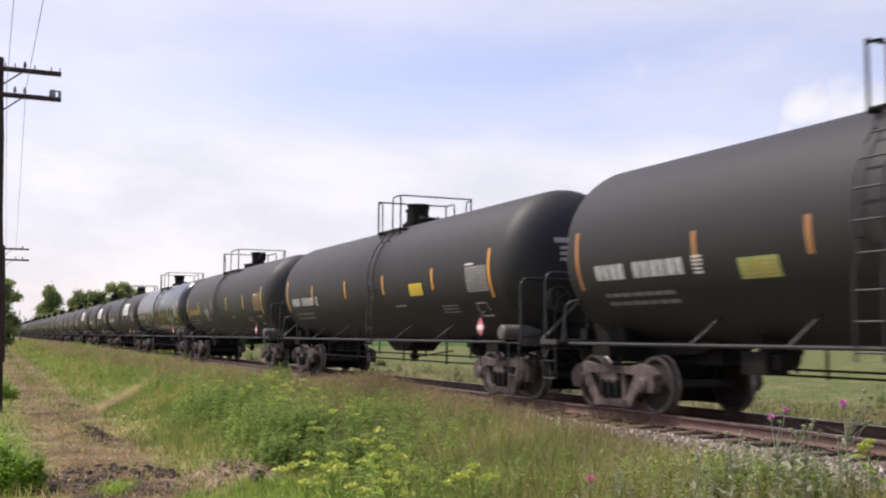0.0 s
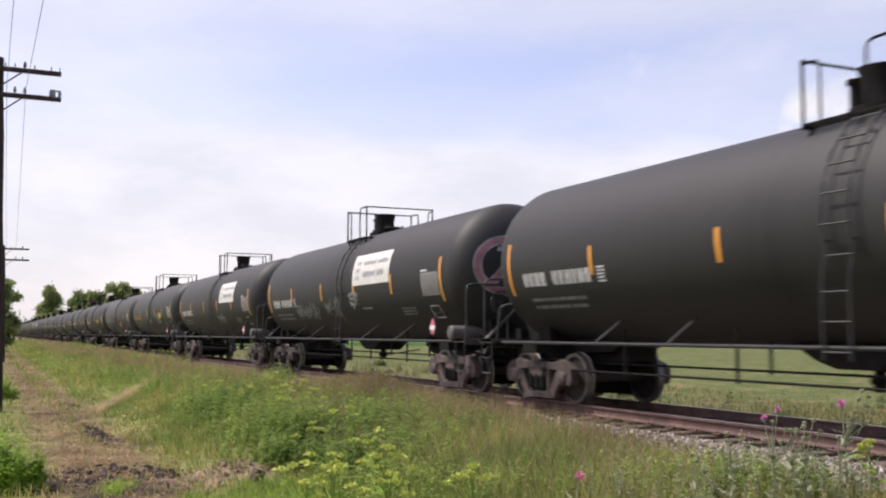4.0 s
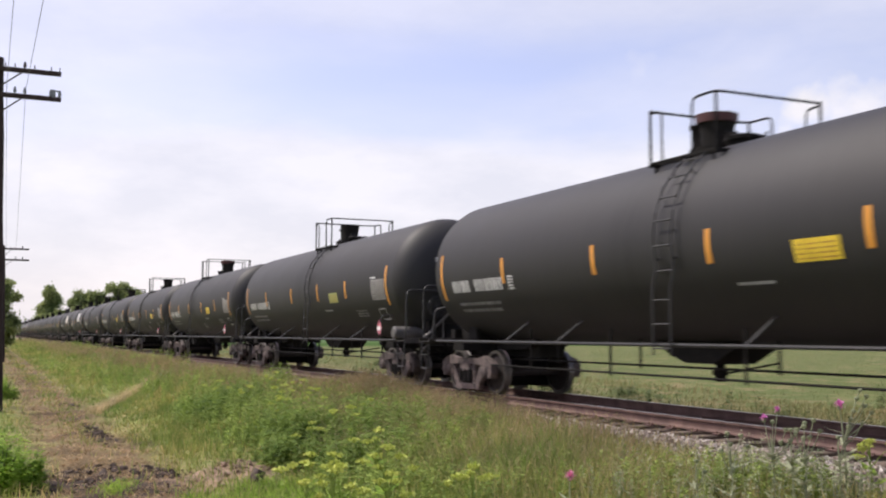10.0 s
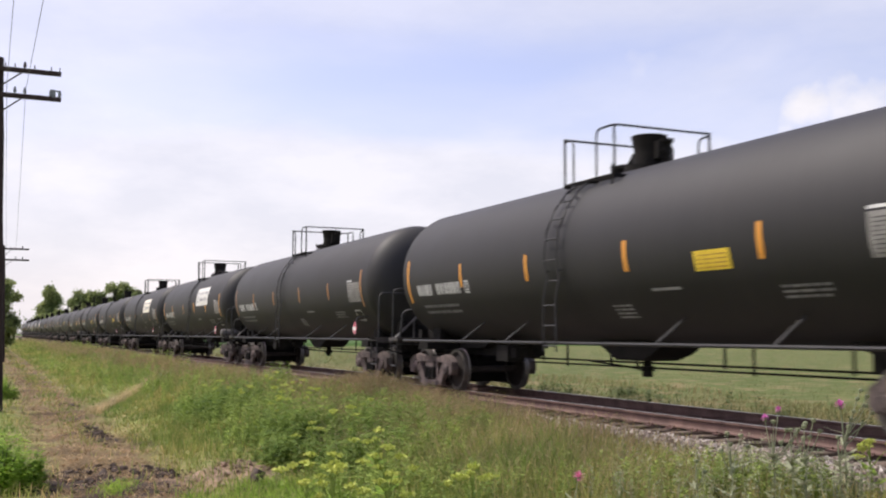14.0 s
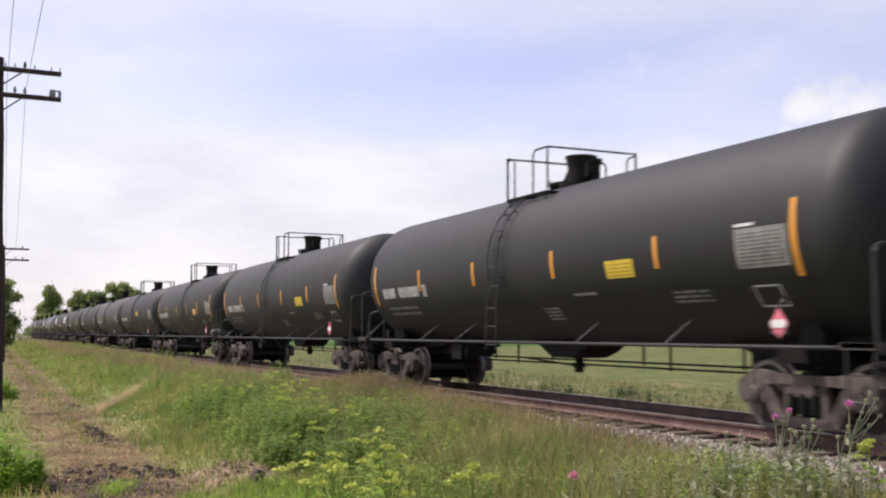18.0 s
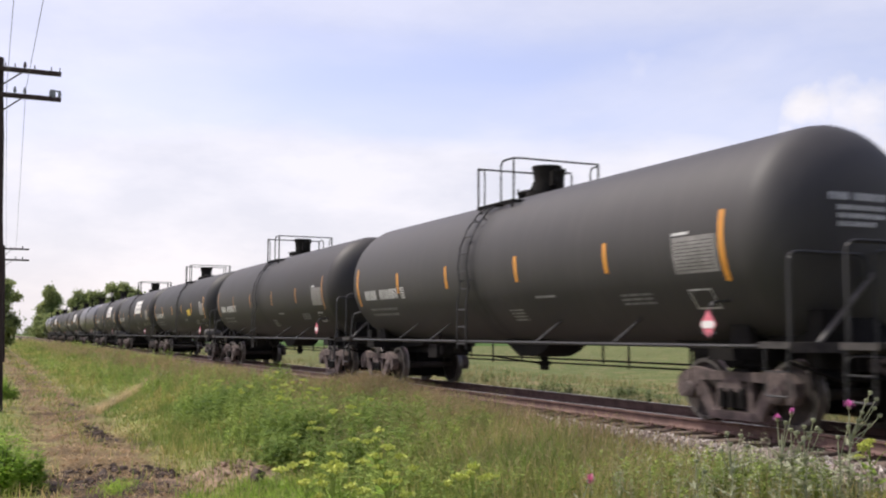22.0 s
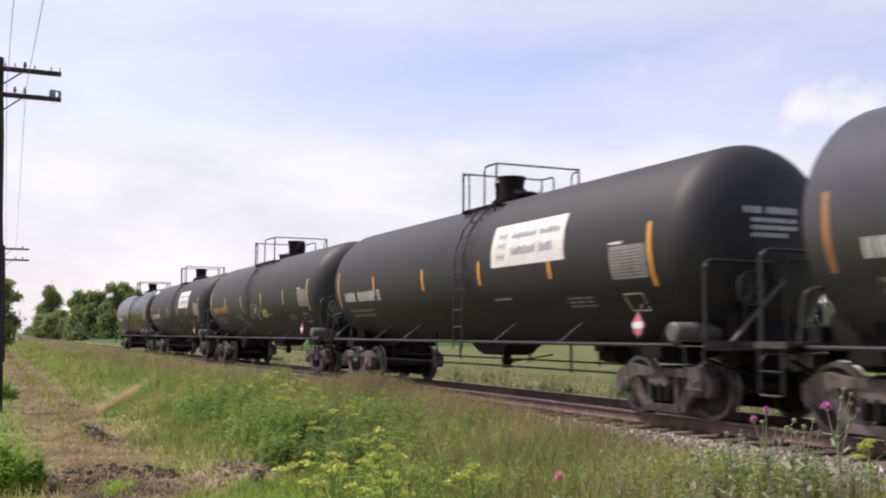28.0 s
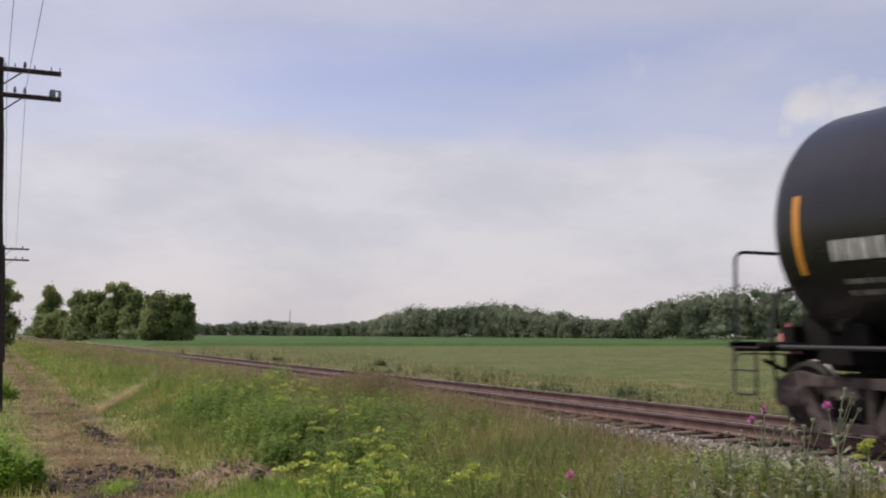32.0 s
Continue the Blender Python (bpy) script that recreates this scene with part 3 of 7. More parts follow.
def ground():
    def steps(lo, hi, fine_lo, fine_hi, d):
        mid = np.arange(fine_lo, fine_hi + d, d)
        left = fine_lo - np.geomspace(d, fine_lo - lo, 26)
        right = fine_hi + d + np.geomspace(d, hi - fine_hi, 34)
        return np.unique(np.concatenate([left, mid, right]))
    xs, ys = steps(-4000, 4000, -3.0, 16.0, 0.16), steps(-4000, 4500, 4.0, 42.0, 0.2)
    gx, gy = np.meshgrid(xs, ys)
    gz = ground_z(gx, gy)
    near = (np.abs(gx) < 20) & (gy > 3) & (gy < 45) & (np.abs(gx - TRACK) > 2.3)
    gz = gz + np.where(near, RNG.normal(0, 0.016, gz.shape), 0)
    nx, ny = len(xs), len(ys)
    i = (np.arange(ny - 1)[:, None] * nx + np.arange(nx - 1)[None, :]).ravel()
    me = raw_mesh("ground", np.stack([gx.ravel(), gy.ravel(), gz.ravel()], 1), np.stack([i, i + 1, i + nx + 1, i + nx], 1), GROUND, True)
    tagged(new("ground", me), "rough summer meadow with a bare earth lane beside the railway", "ground", kind="structure")


ground()


# ---- railway line ----
def ballast_z(x):
    return np.interp(np.abs(np.asarray(x) - TRACK), [0, 1.35, 1.6, 2.75], [-0.24, -0.24, -0.27, -0.52])


def railway():
    bm = bmesh.new()
    sec = [(-2.75, -0.52), (-1.6, -0.27), (-1.35, -0.24), (1.35, -0.24), (1.6, -0.27), (2.75, -0.52)]
    ends = [[bm.verts.new((TRACK + x, y, z)) for x, z in sec] for y in (-60, 0, 40, 120, 1500)]
    for a, b in zip(ends, ends[1:]):
        for i in range(len(sec) - 1):
            bm.faces.new((a[i], a[i + 1], b[i + 1], b[i]))
    bed = worn("ballast_bed", (0.13, 0.105, 0.090), (0.30, 0.26, 0.235), 0.95, 0.0, 1.5, 22.0, 0.9, 0.2)
    track = tagged(new("ballast", mesh_from("ballast", bm, bed, 0)), "grey crushed-stone ballast bed under the railway track", "ballast", kind="structure")
    line = tagged(new("railway_track"), "single railway track, rusty rails spiked on weathered wooden ties", "railway track", kind="structure")
    line.location = (TRACK, 0, 0)
    # rail section: head, web, foot
    half = [(0.0365, 0.0), (0.0365, -0.032), (0.010, -0.046), (0.0085, -0.125), (0.022, -0.145), (0.070, -0.158), (0.070, -0.170)]
    outline = half + [(-x, z) for x, z in half[::-1]]

    def rail(bm):
        rows = [[bm.verts.new((x, y, z)) for x, z in outline] for y in (-60, 0, 30, 90, 300, 1500)]
        k = len(outline)
        for a, b in zip(rows, rows[1:]):
            for i in range(k):
                bm.faces.new((a[i], a[(i + 1) % k], b[(i + 1) % k], b[i]))

    for s in (-1, 1):
        r = part("rail", cached("rail", RAIL_SIDE, rail, 0), line, "rusty steel rail", pose(s * 0.753, 0, 0))
        bm = bmesh.new()
        box(bm, -0.026, 0.026, -60, 1500, 0.0, 0.0025)
        part("rail_head", mesh_from("rail_head", bm, RAIL_TOP, 0), r, "polished running surface of the rail")

    def tie(bm):
        box(bm, -1.3, 1.3, -0.115, 0.115, -0.36, -0.185)
        bmesh.ops.bevel(bm, geom=bm.edges[:], offset=0.012, segments=1, affect="EDGES")

    def plate(bm):
        box(bm, -0.18, 0.18, -0.09, 0.09, -0.186, -0.170)
        for x in (-0.10, 0.10):
            for y in (-0.05, 0.05):
                box(bm, x - 0.014, x + 0.014, y - 0.012, y + 0.012, -0.172, -0.145)
    rnd = random.Random(5)
    for i in range(170):
        y = 3.0 + i * 0.55
        t = part("tie", cached("tie", TIE, tie, 0), line, m=pose(rnd.uniform(-0.05, 0.05), y + rnd.uniform(-0.03, 0.03), rnd.uniform(-0.012, 0.006), 0, rnd.uniform(-0.4, 0.4), rnd.uniform(-1.2, 1.2)))
        if y < 45:
            for s in (-1, 1):
                part("tie_plate", cached("tie_plate", RAIL_SIDE, plate, 0), line, m=pose(s * 0.753, y, 0))
    bm = bmesh.new()
    for i in range(1, 1000):
        y = 3.0 + (169 + i) * 0.55
        box(bm, -1.3, 1.3, y - 0.115, y + 0.115, -0.36, -0.185)
    tagged(part("far_ties", mesh_from("far_ties", bm, TIE, 0), line), kind="stuff")

    # loose stones of the shoulders and between the ties
    base = np.array([(1, 0, 0), (-1, 0, 0), (0, 1, 0), (0, -1, 0), (0, 0, 1), (0, 0, -1)], float)
    tri = np.array([(0, 2, 4), (2, 1, 4), (1, 3, 4), (3, 0, 4), (2, 0, 5), (1, 2, 5), (3, 1, 5), (0, 3, 5)])
    n = 26000
    y = 5 + 45 * RNG.random(n) ** 1.8
    x = TRACK + np.where(RNG.random(n) < 0.72, RNG.uniform(-2.9, -1.22, n), RNG.uniform(-1.22, 2.4, n))
    size = RNG.uniform(0.018, 0.045, n) * (1 + y / 60)
    rot = RNG.normal(size=(n, 3, 3)); rot, _ = np.linalg.qr(rot)
    p = base[None] * RNG.uniform(0.6, 1.2, (n, 6, 1)) * (size[:, None, None] * RNG.uniform(0.6, 1.3, (n, 1, 3)))
    p = np.einsum("nij,nkj->nki", rot, p)
    z = np.maximum(ballast_z(x), ground_z(x, y)) + size * np.where(np.abs(x - TRACK) < 1.32, -0.25, 0.35)
    p = p + np.stack([x, y, z], 1)[:, None, :]
    f = (tri[None] + 6 * np.arange(n)[:, None, None]).reshape(-1, 3)
    tagged(new("ballast_stones", raw_mesh("ballast_stones", p.reshape(-1, 3), f, STONE)), "loose pale grey crushed stones beside the rails", "gravel", kind="stuff")


railway()


# ---- the train ----
R, ZC = 1.53, 2.627      # tank radius and the height of its middle line
CYL, HEAD = 7.82, 0.68   # half length of the straight shell, depth of the leading dished end
REAR, TAIL = 7.60, 0.50  # the same at the trailing end
TRUCK_Y, AXLE = 7.05, 0.90
PITCH_Y = 18.1           # from coupler to coupler


def travelled(t):
    return 17.435 * t + 0.00727 * t * t


def tank_shell(bm):
    prof = [(-CYL - HEAD, 0.0)]
    prof += [(-CYL - HEAD * math.cos(a), R * math.sin(a) ** 0.72) for a in (math.pi / 2 * k / 9 for k in range(1, 9))]
    prof += [(-CYL, R)]
    prof += [(REAR, R)] + [(REAR - (s + CYL) * TAIL / HEAD, r) for s, r in prof[:9][::-1]]
    lathe(bm, prof, "y", 64, (0, 0, ZC))


def on_shell(y0, y1, z0, z1, lift=0.004, slant=0.0, seg=6):
    """A thin patch that follows the shell on the side of negative x: the four rows of a sheet between two heights."""
    a0, a1 = (math.asin(max(-1, min(1, (z - ZC) / R))) for z in (z0, z1))
    def build(bm):
        rows = []
        for k in range(seg + 1):
            a = a0 + (a1 - a0) * k / seg
            dy = slant * k / seg
            r = R + lift
            rows.append([bm.verts.new((-r * math.cos(a), y + dy, ZC + r * math.sin(a))) for y in (y0, y1)])
        for a, b in zip(rows, rows[1:]):
            bm.faces.new((a[0], a[1], b[1], b[0]))
    return build


def stub_sill(bm):
    # centre sill under the end at +y
    box(bm, -0.28, 0.28, 5.2, 8.55, 0.78, 1.12)
    prism(bm, [(5.0, 1.16), (6.8, 1.16), (6.8, 0.9), (5.5, 0.95)], -0.45, 0.45)


def body_bolster(bm):
    prism(bm, [(TRUCK_Y - 0.28, 0.90), (TRUCK_Y + 0.28, 0.90), (TRUCK_Y + 0.22, 1.10), (TRUCK_Y - 0.22, 1.10)], -1.25, 1.25)
    box(bm, -0.9, 0.9, TRUCK_Y - 0.10, TRUCK_Y + 0.10, 1.08, 1.45)


def saddle(side):
    def build(bm):
        x = side * 0.86
        prism(bm, [(TRUCK_Y - 0.24, 1.08), (TRUCK_Y + 0.24, 1.08), (TRUCK_Y + 0.15, 1.5), (TRUCK_Y - 0.15, 1.5)], x - 0.05, x + 0.05)
    return build


def head_brace(bm):
    # gusseted cradle between the centre sill and the dished end
    prism(bm, [(6.6, 1.10), (8.50, 1.10), (8.36, 1.42), (8.10, 1.86), (7.5, 1.62), (6.9, 1.2)], -0.36, 0.36, 0.02)
    for x in (-0.62, 0.62):
        prism(bm, [(7.2, 1.10), (8.40, 1.10), (8.02, 1.72), (7.5, 1.50)], x - 0.02, x + 0.02)


def end_gear(bm):
    # brake levers, chain box and pipes under and on the end platform
    box(bm, -0.75, -0.45, 8.18, 8.42, 0.78, 1.00)
    box(bm, 0.40, 0.72, 8.10, 8.40, 0.82, 1.02)
    box(bm, 0.34, 0.78, 8.22, 8.46, 1.16, 1.58)
    box(bm, -0.80, -0.42, 8.20, 8.40, 1.16, 1.36)
    tube(bm, bent([(-1.2, 8.3, 0.92), (-0.5, 8.5, 0.70), (0.5, 8.5, 0.66), (1.2, 8.3, 0.90)], 0.1), 0.028, 6)
    tube(bm, bent([(0.3, 8.6, 0.72), (0.3, 8.2, 0.60), (0.3, 7.6, 0.62)], 0.1), 0.03, 6)
    tube(bm, [(0.62, 8.34, 1.1), (0.62, 7.4, 0.72)], 0.024, 6)
    for x in (-0.95, -0.4, 0.5, 1.05):
        tube(bm, [(x, 8.45, 1.1), (x * 0.9, 8.45, 0.55)], 0.022, 6)


def brake_beam(s):
    # beam across the truck with its lever
    def build(bm):
        tube(bm, [(-0.72, s * 0.40, 0.34), (0.0, s * 0.22, 0.32), (0.72, s * 0.40, 0.34)], 0.035, 6)
        prism(bm, [(s * 0.18, 0.26), (s * 0.30, 0.26), (s * 0.38, 0.80), (s * 0.28, 0.80)], -0.05, 0.02)
    return build


def end_platform(bm):
    box(bm, -1.50, 1.50, 8.10, 8.62, 1.10, 1.16)
    box(bm, -1.50, -1.44, 8.08, 8.64, 1.08, 1.165)
    box(bm, 1.44, 1.50, 8.08, 8.64, 1.08, 1.165)
    box(bm, -1.45, 1.45, 8.55, 8.62, 1.03, 1.10)


def end_railing(side):
    def build(bm):
        if side > 0:
            tube(bm, bent([(1.42, 8.56, 1.14), (1.42, 8.56, 2.30), (0.10, 8.56, 2.30), (0.10, 8.56, 1.95)], 0.16), 0.024)
        else:
            tube(bm, bent([(-0.02, 8.58, 1.14), (-0.02, 8.58, 2.36), (-1.42, 8.58, 2.36), (-1.42, 8.58, 1.14)], 0.16), 0.024)
    return build


def end_brace(bm):
    tube(bm, [(0.95, 8.56, 1.15), (-0.02, 8.56, 2.05)], 0.034)
    tube(bm, [(0.45, 8.56, 1.15), (0.45, 8.56, 1.62)], 0.020)


def sill_step(side):
    def build(bm):
        tube(bm, bent([(side * 1.47, 8.16, 1.12), (side * 1.47, 8.16, 0.48), (side * 1.47, 8.58, 0.48), (side * 1.47, 8.58, 1.12)], 0.06), 0.018, 6)
        box(bm, side * 1.47 - 0.03, side * 1.47 + 0.03, 8.16, 8.58, 0.78, 0.80)
    return build


def corner_hoop(side):
    # bent grab iron that leans from the shell down to the end sill
    def build(bm):
        tube(bm, bent([(side * 1.12, 7.55, 1.86), (side * 1.50, 7.72, 1.80), (side * 1.54, 7.80, 1.14)], 0.12), 0.030, 6)
    return build


def coupler(bm):
    box(bm, -0.10, 0.10, 8.5, 8.86, 0.78, 0.94)
    prism(bm, [(8.80, 0.74), (9.06, 0.74), (9.06, 0.98), (8.80, 0.98)], -0.16, 0.13, 0.06)
    tube(bm, [(-0.05, 9.0, 0.70), (-0.05, 9.0, 1.02)], 0.05)


def air_hose(bm):
    tube(bm, bent([(-0.30, 8.55, 0.80), (-0.33, 8.75, 0.62), (-0.34, 8.93, 0.42), (-0.20, 9.03, 0.40)], 0.12), 0.022, 6)


def uncoupling_lever(bm):
    tube(bm, bent([(-1.40, 8.66, 0.85), (-1.30, 8.70, 1.00), (-0.12, 8.74, 0.98)], 0.08), 0.013, 6)


def wheel(side):
    def build(bm):
        prof = [(-0.150, 0.0), (-0.150, 0.10), (-0.09, 0.115), (-0.035, 0.17), (-0.02, 0.34), (-0.055, 0.395), (-0.065, 0.452), (0.045, 0.460), (0.062, 0.482), (0.072, 0.478), (0.072, 0.40),
                (0.045, 0.385), (0.035, 0.20), (0.06, 0.11), (0.06, 0.0)]
        if side > 0:
            prof = [(-s, r) for s, r in prof]
        lathe(bm, prof, "x", 32, (side * 0.755, 0, 0))
    return build


def tread(side):
    def build(bm):
        s = -side
        prof = [(s * -0.058, 0.395), (s * -0.069, 0.400), (s * -0.069, 0.455), (s * 0.045, 0.4635), (s * 0.045, 0.455)]
        lathe(bm, prof, "x", 32, (side * 0.755, 0, 0))
    return build


def axle(bm):
    lathe(bm, [(-0.98, 0.0), (-0.98, 0.07), (-0.70, 0.085), (0.0, 0.075), (0.70, 0.085), (0.98, 0.07), (0.98, 0.0)], "x", 16)


def side_frame(side):
    """Cast side frame of a truck: top chord with a sagging middle, two raked arms round open triangles, spring seat, hoods over the axle ends."""
    x0, x1 = (0.93, 1.06) if side > 0 else (-1.06, -0.93)
    def build(bm):
        top = [(-0.96, 0.56), (-1.02, 0.74), (-0.84, 0.795), (-0.52, 0.74), (0.52, 0.74), (0.84, 0.795), (1.02, 0.74), (0.96, 0.56), (0.72, 0.60), (0.40, 0.615), (-0.40, 0.615), (-0.72, 0.60)]
        prism(bm, top, x0, x1, 0.03)
        for s in (-1, 1):
            # raked arm, column beside the bolster, hood and jaw over the axle end
            prism(bm, [(s * 0.66, 0.625), (s * 0.86, 0.54), (s * 0.60, 0.20), (s * 0.53, 0.085), (s * 0.34, 0.085), (s * 0.40, 0.24)], x0 + 0.01, x1 - 0.01, 0.045)
            prism(bm, [(s * 0.25, 0.66), (s * 0.37, 0.66), (s * 0.37, 0.20), (s * 0.25, 0.20)], x0 + 0.02, x1 - 0.02, 0.03)
            prism(bm, [(s * 0.90, 0.77), (s * 1.05, 0.73), (s * 1.20, 0.63), (s * 1.22, 0.46), (s * 1.15, 0.34), (s * 1.06, 0.34), (s * 1.05, 0.58), (s * 0.88, 0.60)], x0 - 0.02, x1 + 0.02, 0.04)
            prism(bm, [(s * 0.68, 0.60), (s * 0.78, 0.60), (s * 0.76, 0.34), (s * 0.68, 0.38)], x0 - 0.01, x1 + 0.01, 0.03)
        prism(bm, [(-0.50, 0.085), (0.50, 0.085), (0.44, 0.20), (-0.44, 0.20)], x0 - 0.04, x1 + 0.04, 0.03)
        # end of the bolster with its wear plate
        prism(bm, [(-0.21, 0.46), (0.21, 0.46), (0.18, 0.64), (-0.18, 0.64)], x0 - 0.03, x1 + 0.03, 0.03)
    return build


def springs(side):
    def build(bm):
        for x in (0.93, 1.06):
            for y in (-0.20, 0.0, 0.20):
                prof = [(0.24, 0.0)]
                for k in range(6):
                    prof += [(0.25 + k * 0.045, 0.070), (0.272 + k * 0.045, 0.065)]
                lathe(bm, prof + [(0.53, 0.0)], "z", 10, (side * x, y, 0))
    return build


def journal(side):
    def build(bm):
        for s in (0,):
            lathe(bm, [(0.93, 0.0), (0.93, 0.125), (1.10, 0.125), (1.13, 0.10), (1.14, 0.045), (1.155, 0.04), (1.155, 0.0)] if side > 0 else
                  [(-1.155, 0.0), (-1.155, 0.04), (-1.14, 0.045), (-1.13, 0.10), (-1.10, 0.125), (-0.93, 0.125), (-0.93, 0.0)], "x", 16, (0, s * AXLE, 0.457))
            box(bm, *((0.92, 1.09) if side > 0 else (-1.09, -0.92)), s * AXLE - 0.16, s * AXLE + 0.16, 0.54, 0.60)
    return build


def truck_bolster(bm):
    box(bm, -0.92, 0.92, -0.20, 0.20, 0.50, 0.78)
    box(bm, -1.05, 1.05, -0.19, 0.19, 0.44, 0.65)
    box(bm, -0.86, 0.86, -0.27, 0.27, 0.14, 0.52)
    lathe(bm, [(0.74, 0.0), (0.74, 0.20), (0.84, 0.20), (0.84, 0.0)], "z", 16)
    for s in (-1, 1):
        box(bm, -0.75, 0.75, s * 0.36 - 0.04, s * 0.36 + 0.04, 0.28, 0.40)
    for s in (-1, 1):
        for side in (-1, 1):
            box(bm, side * 0.755 - 0.06, side * 0.755 + 0.06, s * 0.40 - 0.035, s * 0.40 + 0.035, 0.22, 0.56)


def stile(side, dy):
    """One stile of the side ladder: its lower part stands off from the hand rail, its upper part bends over the shell."""
    def build(bm):
        line = [(side * 1.64, dy, 0.95), (side * 1.64, dy, 1.9)]
        line += [(side * (R + 0.10) * math.cos(a), dy, ZC + (R + 0.10) * math.sin(a)) for a in (radians(d) for d in (-15, 0, 15, 30, 45, 56))]
        tube(bm, line, 0.018, 6)
        for d in (-10, 40):
            a = radians(d)
            tube(bm, [(side * R * math.cos(a), dy, ZC + R * math.sin(a)), (side * (R + 0.10) * math.cos(a), dy, ZC + (R + 0.10) * math.sin(a))], 0.016, 6)
    return build


def rung(bm):
    tube(bm, [(0, -0.21, 0), (0, 0.21, 0)], 0.014, 6)


def rung_places(side):
    yield from ((side * 1.64, z) for z in (1.05, 1.40, 1.75))
    for d in (-16, -3, 10, 23, 36, 49):
        yield side * (R + 0.10) * math.cos(radians(d)), ZC + (R + 0.10) * math.sin(radians(d))


def grating(half):
    # walkway round the manway: frame with bars, on each side of the crown
    def build(bm):
        for side in (-1, 1):
            x0, x1 = side * 0.34, side * 1.02
            for y in (-half, 0.0, half):
                box(bm, min(x0, x1), max(x0, x1), y - 0.02, y + 0.02, 3.90, 3.96)
            for k in range(8):
                x = x0 + (x1 - x0) * k / 7
                box(bm, x - 0.012, x + 0.012, -half, half, 3.93, 3.965)
            for y in (-half + 0.1, half - 0.1):
                tube(bm, [(side * 0.98, y, 3.90), (side * 0.98, y, ZC + math.sqrt(R * R - 0.98 ** 2) - 0.01)], 0.02, 6)
    return build


def rail_hoop(which, half, back):
    """One hoop of the platform railing: an end rail across the car with a return along one side."""
    s = which
    def build(bm):
        z = 4.80
        tube(bm, [(-s * 1.0, s * half, 3.93), (-s * 1.0, s * half, z + 0.02)], 0.024, 6)
        tube(bm, bent([(-s * 1.0, s * half, z), (s * 1.0, s * half, z), (s * 1.0, s * (half - back), z), (s * 1.0, s * (half - back), 3.95)], 0.14), 0.020, 6)
        tube(bm, [(s * 1.0, s * half, 3.95), (s * 1.0, s * half, z)], 0.022, 6)
        tube(bm, bent([(-s * 1.0, s * half, z - 0.04), (-s * 1.0, s * (half - 0.30), z - 0.04), (-s * 1.0, s * (half - 0.30), 3.95)], 0.14), 0.018, 6)
    return build


def manway(bm):
    # flanged nozzle with a flared rim, bolted to a low pad
    lathe(bm, [(4.02, 0.0), (4.02, 0.44), (4.20, 0.44), (4.22, 0.28), (4.44, 0.265), (4.60, 0.285), (4.72, 0.315), (4.74, 0.315), (4.74, 0.27), (4.70, 0.25), (4.70, 0.0)], "z", 24, (0, -0.40, 0))
    for k in range(8):
        a = 2 * math.pi * k / 8
        tube(bm, [(0.36 * math.cos(a), -0.40 + 0.36 * math.sin(a), 4.16), (0.36 * math.cos(a), -0.40 + 0.36 * math.sin(a), 4.28)], 0.024, 6)
    box(bm, -0.10, 0.10, -0.80, -0.66, 4.30, 4.60)
    tube(bm, [(0.0, -0.86, 4.42), (0.0, -0.60, 4.42)], 0.05, 8)
    lathe(bm, [(4.02, 0.0), (4.02, 0.09), (4.56, 0.09), (4.58, 0.13), (4.64, 0.13), (4.66, 0.0)], "z", 12, (0.10, -0.76, 0))


def manway_cover(bm):
    lathe(bm, [(4.62, 0.0), (4.62, 0.325), (4.70, 0.335), (4.76, 0.335), (4.79, 0.20), (4.80, 0.0)], "z", 24, (0, -0.40, 0))


def valve_housing(bm):
    # low hatch with swing bolts and a short pipe
    lathe(bm, [(4.02, 0.0), (4.02, 0.26), (4.20, 0.26), (4.23, 0.31), (4.28, 0.31), (4.32, 0.20), (4.34, 0.0)], "z", 18, (0.0, 0.26, 0))
    for k in range(6):
        a = 2 * math.pi * k / 6
        tube(bm, [(0.30 * math.cos(a), 0.26 + 0.30 * math.sin(a), 4.14), (0.33 * math.cos(a), 0.26 + 0.33 * math.sin(a), 4.34)], 0.02, 6)
    tube(bm, [(-0.12, -0.05, 4.22), (0.14, 0.10, 4.34)], 0.05, 8)
    prism(bm, [(-0.16, 4.05), (0.10, 4.05), (0.02, 4.30), (-0.10, 4.46), (-0.16, 4.46)], -0.16, 0.10)


def tall_valve(bm):
    lathe(bm, [(4.05, 0.0), (4.05, 0.10), (4.36, 0.10), (4.38, 0.15), (4.60, 0.15), (4.66, 0.08), (4.68, 0.0)], "z", 14, (0.0, -0.98, 0))


def manway_hatch(bm):
    lathe(bm, [(4.05, 0.0), (4.05, 0.30), (4.24, 0.30), (4.27, 0.34), (4.31, 0.34), (4.34, 0.10), (4.35, 0.0)], "z", 20, (0.0, 0.42, 0))


def handrail(side):
    def build(bm):
        tube(bm, bent([(side * 1.30, 7.9, 1.10), (side * 1.58, 7.5, 1.10), (side * 1.58, -7.5, 1.10), (side * 1.30, -7.9, 1.10)], 0.1), 0.028, 8)
    return build


